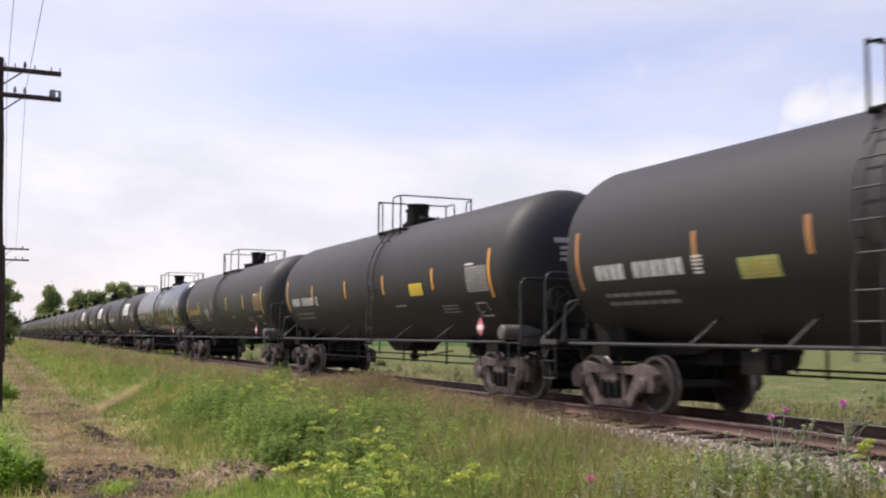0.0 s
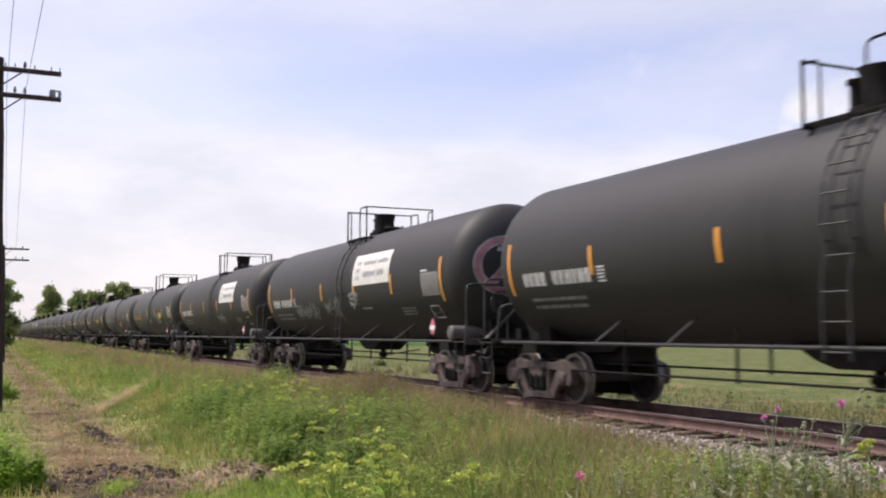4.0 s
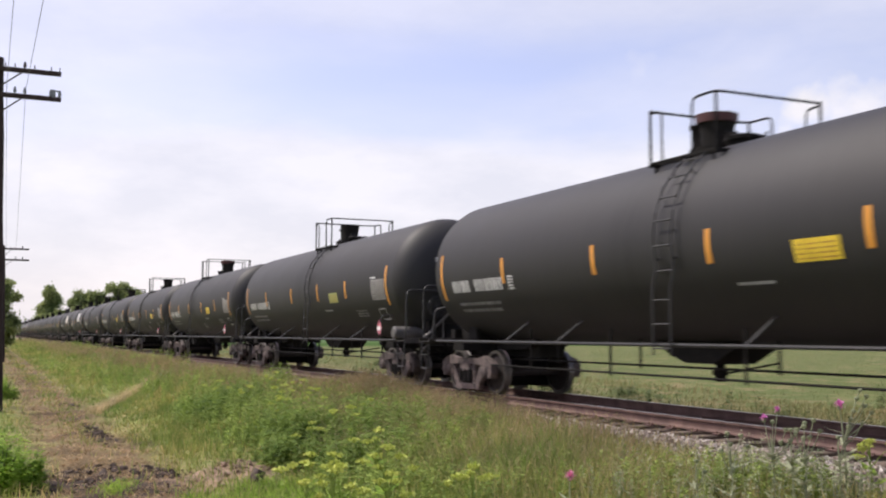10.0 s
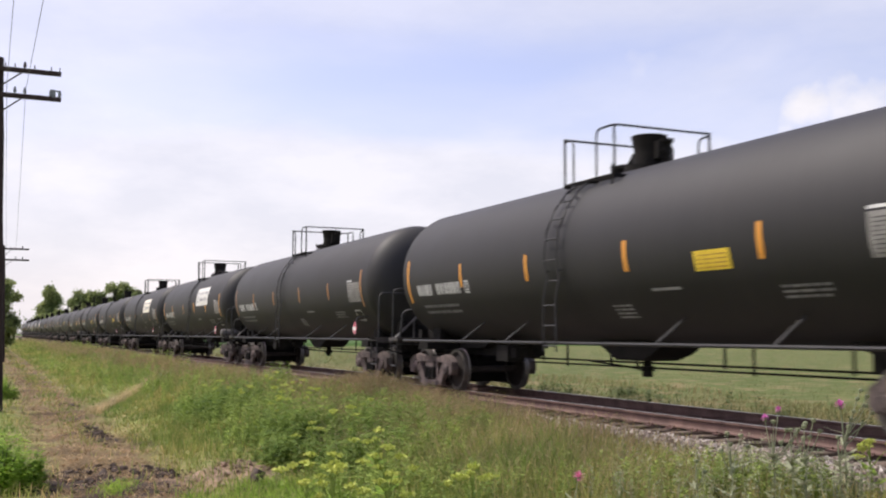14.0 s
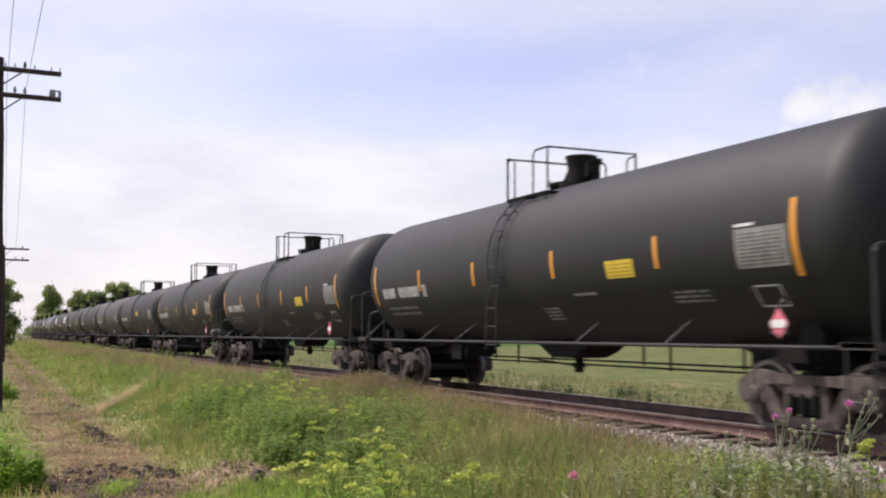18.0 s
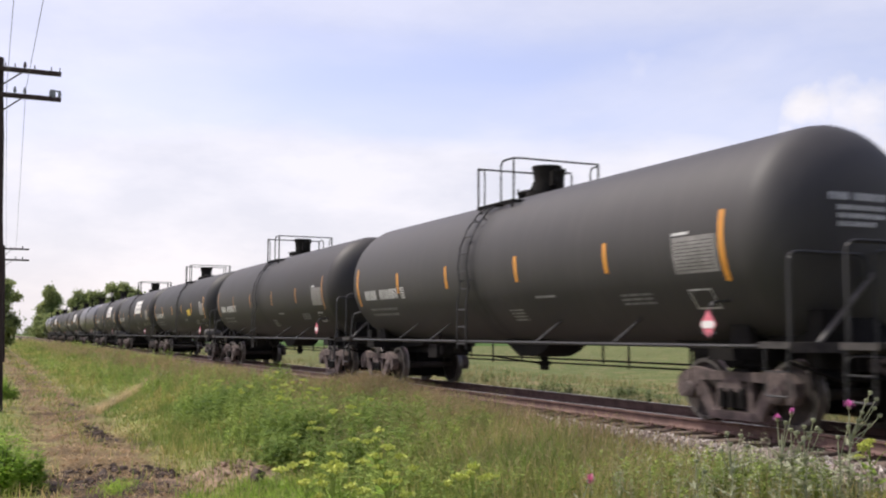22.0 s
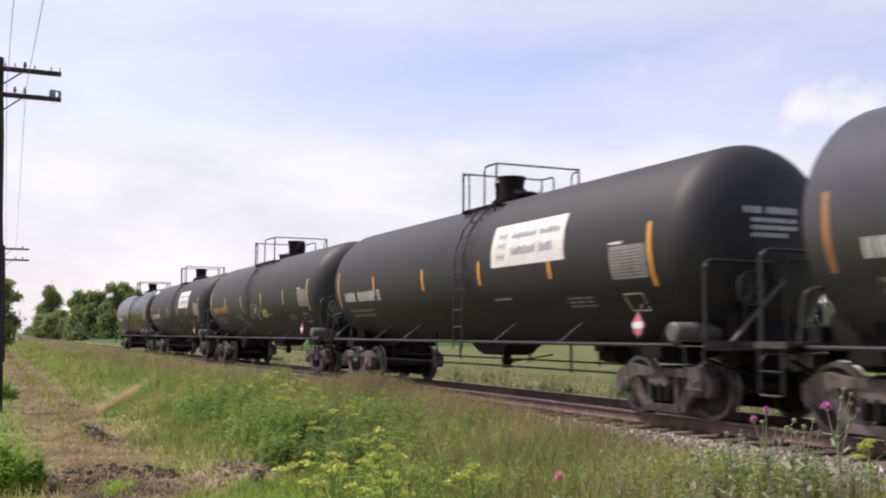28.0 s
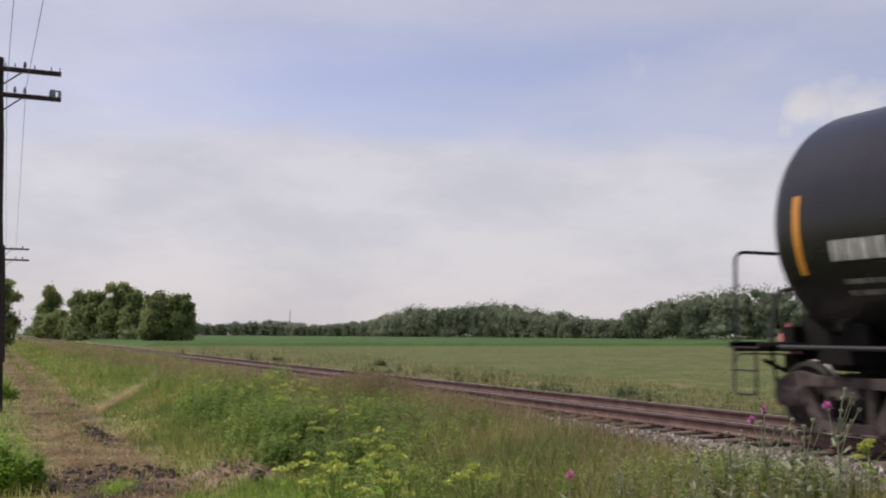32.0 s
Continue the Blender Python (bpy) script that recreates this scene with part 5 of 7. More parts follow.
BLACK = "black cylindrical oil tank car with dusty trucks, railed platform on top"
SPECS = [
    dict(flip=0, paint="black", sign="lime", sign_y=3.02, sign_z=-0.15, tape="brown", strips=(4.25, 2.07, -1.5, -4.6), top=0.78),
    dict(flip=1, paint="black", sign="yellow", strips=(4.55, 1.46, -1.5, -4.6)),
    dict(flip=0, paint="olive", kind=2, lead=1, board=1, tape="yellow", ink="ochre", spray=[(2.6, 2.1, 0.9, 0.42, "")]),
    dict(flip=1, paint="navy", kind=2, tape="brown", ink="faint", spray=[(1.0, 2.6, 0.4, 1.1, ""), (-5.0, 1.9, 1.6, 0.5, ""), (4.3, 1.9, 0.6, 0.3, "")]),
    dict(flip=1, paint="black", banner="white"),
    dict(flip=1, paint="black", banner="white", banner_y=0.9, top=0.42, spray=[(3.1, 1.93, 2.4, 0.26, "dim"), (0.5, 1.95, 1.3, 0.30, "dim"), (-1.6, 2.2, 0.6, 0.26, "")], ring=(-0.45, 2.72, 0.62)),
    dict(flip=1, paint="black", banner="white", top=0.40, spray=[(-1.9, 1.92, 1.3, 0.22, "dim")]),
    dict(flip=1, paint="olive", kind=2, tape="yellow", ink="ochre", sign="yellow", spray=[(-3.0, 2.12, 0.9, 0.5, ""), (0.4, 2.0, 0.8, 0.16, "dim")]),
    dict(flip=1, paint="grey", kind=2, tape="yellow", ink="faint", sign="peach", sign_y=-1.9, sign_z=-0.38, half=1.05, top=0.22, climb=0.28),
    dict(flip=0, paint="black", sign="yellow", strips=(4.54, 1.72, -1.1, -3.81), sign_y=-3.3, spray=[(-0.45, 2.62, 0.6, 0.24, "dim")]),
    dict(flip=1, paint="black", sign="yellow", cap=1, top=0.42),
    dict(flip=1, paint="black", sign="lime", sign_y=-3.15, strips=(4.47, 1.22, -1.66, -4.26)),
    dict(flip=0, paint="black", sign="yellow", cap=1, sign_y=-3.0),
    dict(flip=0, paint="black", sign="yellow"),
    dict(flip=0, paint="black", sign="yellow"),
    dict(flip=0, paint="black", tape="brown"),
    dict(flip=1, paint="black", banner="white"),
    dict(flip=0, paint="black", banner="cream", banner_y=0.25, low=0.22, tape="brown"),
    dict(flip=0, paint="black", sign="yellow"),
    dict(flip=0, paint="black", sign="yellow"),
    dict(flip=1, paint="black", sign="peach"),
    dict(flip=0, paint="black", sign="yellow", sign_y=-1.2, sign_z=0.28, tape="brown", low=0.2),
    dict(flip=0, paint="grey"),
    dict(flip=0, paint="brown", tape="brown"),
    dict(flip=1, paint="black", sign="yellow"),
    dict(flip=0, paint="black", banner="white"),
    dict(flip=1, paint="black", banner="white", spray=[(0.8, 2.0, 1.0, 0.4, "dim")]),
    dict(flip=1, paint="blue", tape="brown"),
    dict(flip=1, paint="black", banner="white"),
    dict(flip=0, paint="olive", kind=2, tape="yellow", ink="ochre", lead=1, sign="lime", sign_y=-1.75, sign_z=-0.30, spray=[(2.0, 1.78, 1.3, 0.5, "dim"), (-0.35, 1.98, 1.3, 0.45, "")], head=[(-0.85, 2.0, 0.6, 0.6, "dim")]),
    dict(flip=1, paint="black", banner="white"),
    dict(flip=1, paint="gloss", last=1, top=0.42, spray=[(3.2, 1.95, 0.6, 0.5, "dim")]),
]
TONE = {"black": "black", "grey": "faded grey", "olive": "faded olive", "brown": "dusty brown-black", "navy": "glossy dark navy", "blue": "blue-grey", "gloss": "glossy black"}
SHIFT = {0: 0.2, 1: 0.17, 2: 0.5, 3: 0.5, 4: 0.1, 6: -0.05, 9: -0.05, 10: -0.15, 11: -0.05, 13: -0.2, 14: -0.18, 15: -0.15, 16: -0.12, 17: -0.12, 18: 0.33, 19: 0.3, 20: 0.2,
         21: 0.2, 22: 0.18, 23: 0.06, 24: 0.15, 25: 0.05, 27: -0.17, 29: -0.2, 30: -0.22, 31: -0.6}
CARS = []
for k, spec in enumerate(SPECS):
    spec["k"] = k
    extra = " with a white banner" if spec.get("banner") else " with a small panel" if spec.get("sign") else " with graffiti" if spec.get("spray") else ""
    spec["label"] = "%s oil tank car%s, %s reflector strips" % (TONE[spec["paint"]], extra, spec.get("tape", "orange"))
    CARS.append((tank_car(spec), 6.99 + PITCH_Y * k + SHIFT.get(k, 0.0), spec["flip"]))


# ---- pole line ----
def utility_pole(base, top, arms, arm_x, pins, label):
    pole = tagged(new("utility_pole"), label, "utility pole", "pole line")
    b, t = Vector(base), Vector(top)
    def shaft(bm):
        n = 9
        tube(bm, [b.lerp(t, k / n) + Vector((0.012 * math.sin(k * 2.1), 0.01 * math.cos(k * 1.7), 0)) for k in range(n + 1)], [0.145 - 0.045 * k / n for k in range(n + 1)], 14)
    part("shaft", mesh_from("shaft", fill(shaft), POLE_WOOD), pole)
    def axis_at(z):
        return b.lerp(t, (z - b.z) / (t.z - b.z))
    for z in arms:
        c = axis_at(z)
        bm = bmesh.new()
        box(bm, c.x + arm_x[0], c.x + arm_x[1], c.y - 0.22, c.y - 0.12, z - 0.06, z + 0.06)
        bmesh.ops.bevel(bm, geom=bm.edges[:], offset=0.01, segments=1, affect="EDGES")
        arm = part("crossarm", mesh_from("crossarm", bm, POLE_WOOD, 0), pole, "weathered wooden crossarm")
        for s in (-1, 1):
            bm = bmesh.new()
            tube(bm, [(c.x + s * 0.55, c.y - 0.17, z - 0.04), (c.x, c.y - 0.17, z - 0.48)], 0.02, 6)
            part("brace", mesh_from("brace", bm, POLE_WOOD), arm)
        for k, p in enumerate(pins):
            if z == arms[1] and k in (1, 4):
                continue
            def pin(bm):
                tube(bm, [(c.x + p, c.y - 0.17, z + 0.05), (c.x + p, c.y - 0.17, z + 0.17)], 0.014, 6)
                if z == arms[1] or k == 3:
                    lathe(bm, [(0.10, 0.0), (0.10, 0.042), (0.15, 0.045), (0.18, 0.03), (0.23, 0.03), (0.25, 0.0)], "z", 10, (c.x + p, c.y - 0.17, z))
            part("insulator", mesh_from("insulator", fill(pin), GLASS_CAP if z == arms[1] else POLE_WOOD), arm)
    if len(pins) > 5:
        c = axis_at(arms[1])
        def box_bracket(bm):
            tube(bm, bent([(c.x + 1.22, c.y - 0.17, arms[1] + 0.05), (c.x + 1.22, c.y - 0.17, arms[1] + 0.24), (c.x + 1.44, c.y - 0.17, arms[1] + 0.22), (c.x + 1.44, c.y - 0.17, arms[1] + 0.05)], 0.05), 0.022, 6)
            lathe(bm, [(0.02, 0.0), (0.02, 0.06), (0.20, 0.06), (0.22, 0.0)], "z", 8, (c.x + 1.30, c.y - 0.17, arms[1]))
        part("transposition_bracket", mesh_from("transposition_bracket", fill(box_bracket), GLASS_CAP), pole)
    return pole


utility_pole((0.28, 28.7, -0.9), (0.01, 28.4, 8.42), (8.10, 7.42), (-1.50, 1.50), (-1.2, 0.13, 0.36, 0.60, 0.84, 1.25, 1.46), "old dark wooden utility pole with two crossarms beside the lane")
utility_pole((1.00, 76.6, -0.95), (0.78, 76.2, 7.30), (7.06, 6.30), (-1.60, 1.62), (-1.3, 0.45, 0.75, 1.2), "distant old wooden utility pole with two crossarms")


def wires():
    for k, (a, b, c) in enumerate((((1.55, 76.1, 7.12), (0.66, 28.2, 7.60), (0.95, -22, 8.4)), ((0.95, 76.1, 7.12), (0.20, 28.2, 7.60), (0.20, -22, 8.4)))):
        bm = bmesh.new()
        for p, q, sag in ((a, b, 0.45), (b, c, 0.5)):
            p, q = Vector(p), Vector(q)
            tube(bm, [p.lerp(q, i / 14) - Vector((0, 0, sag * 4 * (i / 14) * (1 - i / 14))) for i in range(15)], 0.0065, 4)
        tagged(new("overhead_wire", mesh_from("overhead_wire", bm, WIRE)), "thin slack wire between the utility poles", "wire", "line wires")


wires()


# ---- trees ----
def leaf_cloud(rng, centres, radii, count, size, hollow=0.55, loose=0.12):
    """Small bent leaf clumps scattered through ellipsoid lobes, denser towards their skins."""
    centres, radii = np.asarray(centres, float), np.asarray(radii, float)
    w = np.prod(radii, 1) ** 0.67
    pick = rng.choice(len(centres), count, p=w / w.sum())
    d = rng.normal(size=(count, 3)); d /= np.linalg.norm(d, axis=1)[:, None]
    r = (hollow + (1 - hollow) * rng.random(count) ** 0.6) * (1 + loose * rng.normal(size=count))
    p = centres[pick] + d * r[:, None] * radii[pick]
    # most leaves lie along the skin of their lobe, tipped a little upwards
    out = d * 0.45 + rng.normal(size=(count, 3)) * 0.50 + np.array([0, 0, 0.25])
    out /= np.linalg.norm(out, axis=1)[:, None]
    u = np.cross(out, rng.normal(size=(count, 3))); u /= np.linalg.norm(u, axis=1)[:, None]
    v = np.cross(out, u)
    s = size * rng.uniform(0.5, 1.3, count)[:, None]
    q = np.stack([p - u * s, p - v * s * 0.7, p + u * s - out * s * 0.3, p + v * s * 0.7], 1)
    f = 4 * np.arange(count)[:, None] + np.array([[0, 1, 2, 3]])
    return q.reshape(-1, 3), f


ICO_T = (1 + 5 ** 0.5) / 2
ICO = np.array([(-1, ICO_T, 0), (1, ICO_T, 0), (-1, -ICO_T, 0), (1, -ICO_T, 0), (0, -1, ICO_T), (0, 1, ICO_T), (0, -1, -ICO_T), (0, 1, -ICO_T), (ICO_T, 0, -1), (ICO_T, 0, 1), (-ICO_T, 0, -1), (-ICO_T, 0, 1)]) / math.hypot(1, ICO_T)
ICO_TRI = np.array([(0, 11, 5), (0, 5, 1), (0, 1, 7), (0, 7, 10), (0, 10, 11), (1, 5, 9), (5, 11, 4), (11, 10, 2), (10, 7, 6), (7, 1, 8), (3, 9, 4), (3, 4, 2), (3, 2, 6), (3, 6, 8), (3, 8, 9), (4, 9, 5), (2, 4, 11), (6, 2, 10), (8, 6, 7), (9, 8, 1)])


def inner_foliage(rng, cs, rs, share=0.86):
    """The leaf mass inside the lobes."""
    cs, rs = np.asarray(cs, float), np.asarray(rs, float)
    p = cs[:, None] + ICO[None] * rs[:, None] * share * rng.uniform(0.85, 1.1, (len(cs), 12, 1))
    f = ICO_TRI
    return p.reshape(-1, 3), (f[None] + 12 * np.arange(len(cs))[:, None, None]).reshape(-1, 3)


def foliage(rng, cs, rs, leaves, size, hollow=0.8, loose=0.12, share=0.86):
    q, f = leaf_cloud(rng, cs, rs, leaves, size, hollow, loose)
    f = np.concatenate([f[:, [0, 1, 2]], f[:, [0, 2, 3]]])
    p, g = inner_foliage(rng, cs, rs, share)
    return np.concatenate([q, p]), np.concatenate([f, g + len(q)])


def tree(x, y, top, wide, seed, low=0.12, leaves=2600, size=0.36, label="broad leafy green tree at the edge of the field", lobes=20):
    rng = np.random.default_rng(seed)
    z0 = float(ground_z(x, y))
    h = top - z0
    t = tagged(new("tree"), label, "tree", "trees beside the line")
    t.location = (x, y, z0)
    cs, rs, limbs = [], [], []
    for k in range(lobes):
        a, e = rng.uniform(0, 6.283), rng.uniform(0, 1)
        s = wide * rng.uniform(0.08, 0.23)
        s *= 1.15 - 0.45 * e
        r = (wide * 0.5 - s) * rng.uniform(0.35, 1.25) * math.sqrt(max(0.06, 1 - ((e - 0.40) / 0.66) ** 2))
        c = (r * math.cos(a), r * math.sin(a), h * (low + 0.10 + (0.80 - low) * e))
        cs.append(c); rs.append((s, s, s * rng.uniform(0.8, 1.15)))
        limbs.append(c)
    for k in range(4):
        cs.append((rng.normal(0, wide * 0.05), rng.normal(0, wide * 0.05), h * (low + 0.2 + 0.17 * k))); rs.append((wide * (0.30, 0.33, 0.28, 0.20)[k], wide * (0.30, 0.33, 0.28, 0.20)[k], h * 0.14))
    cs.append((rng.normal(0, wide * 0.06), 0, h * 0.88)); rs.append((wide * 0.14, wide * 0.14, h * 0.11))
    q, f = foliage(rng, cs, rs, int(leaves * 2.6), size * 0.76, 0.45, 0.26, 0.52)
    q[:, 2] = np.maximum(q[:, 2], 0.1)
    def trunk(bm):
        tube(bm, [(0, 0, -0.2), (0.1, 0.05, h * 0.25), (0.0, 0.15, h * 0.55), (0.1, 0.1, h * 0.8)], [wide * 0.035, wide * 0.028, wide * 0.018, wide * 0.006], 8)
    part("trunk", mesh_from("trunk", fill(trunk), BARK), t)
    for c in limbs[:5]:
        bm = bmesh.new()
        tube(bm, [(0, 0.05, h * 0.3), (c[0] * 0.5, c[1] * 0.5, h * 0.3 + (c[2] - h * 0.3) * 0.6), c], [wide * 0.016, wide * 0.011, wide * 0.004], 6)
        part("limb", mesh_from("limb", bm, BARK), t)
    part("crown", raw_mesh("crown", q, f, TREE_LEAF), t)
    return t


tree(35.2, 236, 11.2, 9.6, 1, 0.0, 6500, 0.42, lobes=30)
tree(39.6, 233, 10.6, 8.0, 2, 0.0, 5500, 0.42, lobes=26)
tree(33.4, 300, 16.2, 13.0, 3, 0.0, 7000, 0.5, lobes=34)
tree(28.6, 306, 13.4, 11.0, 4, 0.0, 5500, 0.5, lobes=28)
tree(24.6, 312, 13.8, 11.5, 5, 0.0, 5500, 0.5, lobes=28)
tree(37.0, 290, 13.0, 9.0, 6, 0.0, 4500, 0.5, lobes=26)
tree(22.8, 440, 19.6, 11.5, 7, 0.2, 4200, 0.6, "tall grey-green tree standing above the hedge")
tree(22.0, 360, 9.0, 12.0, 8, 0.0, 4500, 0.5, lobes=26)
tree(19.5, 400, 8.0, 12.0, 18, 0.0, 4500, 0.5, lobes=26)
tree(26.5, 330, 10.5, 12.0, 19, 0.0, 4500, 0.5, lobes=26)
tree(0.9, 118, 8.0, 5.0, 9, 0.0, 3600, 0.26, "dense green tree behind the utility poles")
tree(-0.6, 95, 5.6, 4.4, 10, 0.0, 2600, 0.22, "low leafy tree beside the utility poles")


def woods():
    """The far woods round the fields: a line of crowns of uneven height."""
    line = [(120, 1150, 9), (205, 1008, 12), (246, 990, 15), (268, 870, 9), (275, 757, 13), (269, 650, 21), (293, 584, 22.5), (301, 525, 16), (295, 484, 11.5), (301, 459, 10),
            (303, 436, 15.5), (310, 411, 20.5), (317, 375, 26), (330, 358, 22), (338, 343, 20), (359, 334, 20), (420, 300, 20), (560, 240, 20)]
    rng = np.random.default_rng(21)
    vs, fs, base = [], [], 0
    for (x0, y0, h0), (x1, y1, h1) in zip(line, line[1:]):
        n = max(2, int(math.hypot(x1 - x0, y1 - y0) / 6.0))
        for row in range(3):
            for k in range(n):
                u = (k + rng.random()) / n
                nx, ny = 0.86, 0.5
                x, y = x0 + (x1 - x0) * u + nx * row * 9 + rng.normal(0, 1.5), y0 + (y1 - y0) * u + ny * row * 9 + rng.normal(0, 1.5)
                h = (h0 + (h1 - h0) * u) * rng.uniform(0.90, 1.16) * (0.82 if row == 0 else 1.0) + 1
                w = h * rng.uniform(0.30, 0.50)
                cs = [(x, y, h * 0.70), (x, y, h * 0.40), (x + rng.normal(0, w * 0.6), y + rng.normal(0, w * 0.5), h * 0.18)]
                rs = [(w * 0.72, w * 0.72, h * 0.27), (w * 0.85, w * 0.85, h * 0.30), (w * 0.7, w * 0.7, h * 0.2)]
                for i in range(6):
                    a, e = rng.uniform(0, 6.283), rng.uniform(0.2, 0.85)
                    b = w * rng.uniform(0.28, 0.45)
                    cs.append((x + w * 0.62 * math.cos(a), y + w * 0.62 * math.sin(a), h * e)); rs.append((b, b, b))
                q, f = foliage(rng, cs, rs, 900 if row < 2 else 280, 0.55, 0.76, 0.10, 0.55)
                vs.append(q - np.array([0, 0, 0.95])); fs.append(f + base); base += len(q)
    tagged(new("far_woods", raw_mesh("far_woods", np.concatenate(vs), np.concatenate(fs), HAZY_WOOD_LEAF)), "dense green woods beyond the crop field", "woods", kind="stuff")
    # low scrub along the line in the distance
    vs, fs, base = [], [], 0
    for k in range(110):
        y = rng.uniform(260, 800)
        x = rng.uniform(17, 30) + y * 0.012 if rng.random() < 0.7 else rng.uniform(-22, -4) - y * 0.01
        h = rng.uniform(1.5, 4.5) * (0.6 + y / 500)
        q, f = foliage(rng, [(x, y, h * 0.45 - 0.9)], [(h * 0.7, h * 0.7, h * 0.5)], 300, 0.18 + y / 2200, 0.45, 0.28, 0.5)
        vs.append(q); fs.append(f + base); base += len(q)
    tagged(new("scrub", raw_mesh("scrub", np.concatenate(vs), np.concatenate(fs), SCRUB_LEAF)), "low green scrub along the far railway verge", "scrub", kind="stuff")


woods()


def radio_mast():
    mast = tagged(new("radio_mast"), "thin grey lattice radio mast far beyond the woods", "radio mast")
    mast.location = (282, 1010, -0.9)
    for k in range(3):
        a = 2 * math.pi * k / 3
        bm = bmesh.new()
        tube(bm, [(0.8 * math.cos(a), 0.8 * math.sin(a), 0), (0.25 * math.cos(a), 0.25 * math.sin(a), 27)], 0.09, 5)
        part("leg", mesh_from("leg", bm, TANK_GREY), mast)
    bm = bmesh.new()
    for k in range(18):
        z = k * 1.5
        r0, r1 = 0.8 - 0.55 * z / 27, 0.8 - 0.55 * (z + 1.5) / 27
        for i in range(3):
            a, b = 2 * math.pi * i / 3, 2 * math.pi * (i + 1) / 3
            tube(bm, [(r0 * math.cos(a), r0 * math.sin(a), z), (r1 * math.cos(b), r1 * math.sin(b), z + 1.5)], 0.05, 4)
    part("lattice", mesh_from("lattice", bm, TANK_GREY), mast)


radio_mast()


def crop():
    xs, ys = np.linspace(24, 430, 150), np.concatenate([np.linspace(177, 300, 60), np.linspace(306, 1250, 70)])
    gx, gy = np.meshgrid(xs, ys)
    rng = np.random.default_rng(31)
    gz = -0.40 + rng.normal(0, 0.07, gx.shape)
    gz[0] = -0.93
    gz[:, 0] = -0.93
    nx, ny = len(xs), len(ys)
    i = (np.arange(ny - 1)[:, None] * nx + np.arange(nx - 1)[None, :]).ravel()
    m = worn("crop_rows", (0.036, 0.082, 0.011), (0.066, 0.122, 0.022), 0.8, 0.0, 0.05, 1.3, 0.4, 0.2)
    me = raw_mesh("crop_field", np.stack([gx.ravel(), gy.ravel(), gz.ravel()], 1), np.stack([i, i + 1, i + nx + 1, i + nx], 1), m)
    tagged(new("crop_field", me), "deep green field of young crop before the woods", "crop field", kind="stuff")


crop()


# ---- meadow ----
def blades(rng, x, y, height, width, lean=0.35, curl=0.5, z=None):
    """Grass blades of three triangles, bent to one side."""
    n = len(x)
    z = ground_z(x, y) - 0.02 if z is None else z
    a = rng.uniform(0, 6.283, n)
    side = np.stack([np.cos(a), np.sin(a), np.zeros(n)], 1) * (width[:, None] / 2)
    b = rng.uniform(0, 6.283, n)
    way = np.stack([np.cos(b), np.sin(b), np.zeros(n)], 1) * (height * np.abs(rng.normal(lean, lean * 0.5, n)))[:, None]
    p = np.stack([x, y, z], 1)
    up = np.stack([np.zeros(n), np.zeros(n), height], 1)
    mid = p + up * 0.6 + way * 0.35
    tip = p + up * (1 - curl * 0.15) + way
    v = np.stack([p - side, p + side, mid - side * 0.7, mid + side * 0.7, tip], 1)
    f = np.array([(0, 1, 3), (0, 3, 2), (2, 3, 4)])
    return v.reshape(-1, 3), (f[None] + 5 * np.arange(n)[:, None, None]).reshape(-1, 3)


def along(rng, n, y0, y1, power=1.7):
    """Distances thinned out with the square of the view."""
    u = rng.random(n)
    k = 1 - power
    return (y0 ** k + u * (y1 ** k - y0 ** k)) ** (1 / k)


def patchy(x, y, scale, seed):
    """Smooth patches between 0 and 1."""
    r = np.random.default_rng(seed)
    v = np.zeros(len(x))
    for k in range(7):
        a, ph, f = r.uniform(0, 6.283), r.uniform(0, 6.283), scale * r.uniform(0.5, 2.0)
        v += np.sin((x * math.cos(a) + y * math.sin(a) * 0.6) * f + ph)
    return np.clip(0.5 + v / 5, 0, 1)


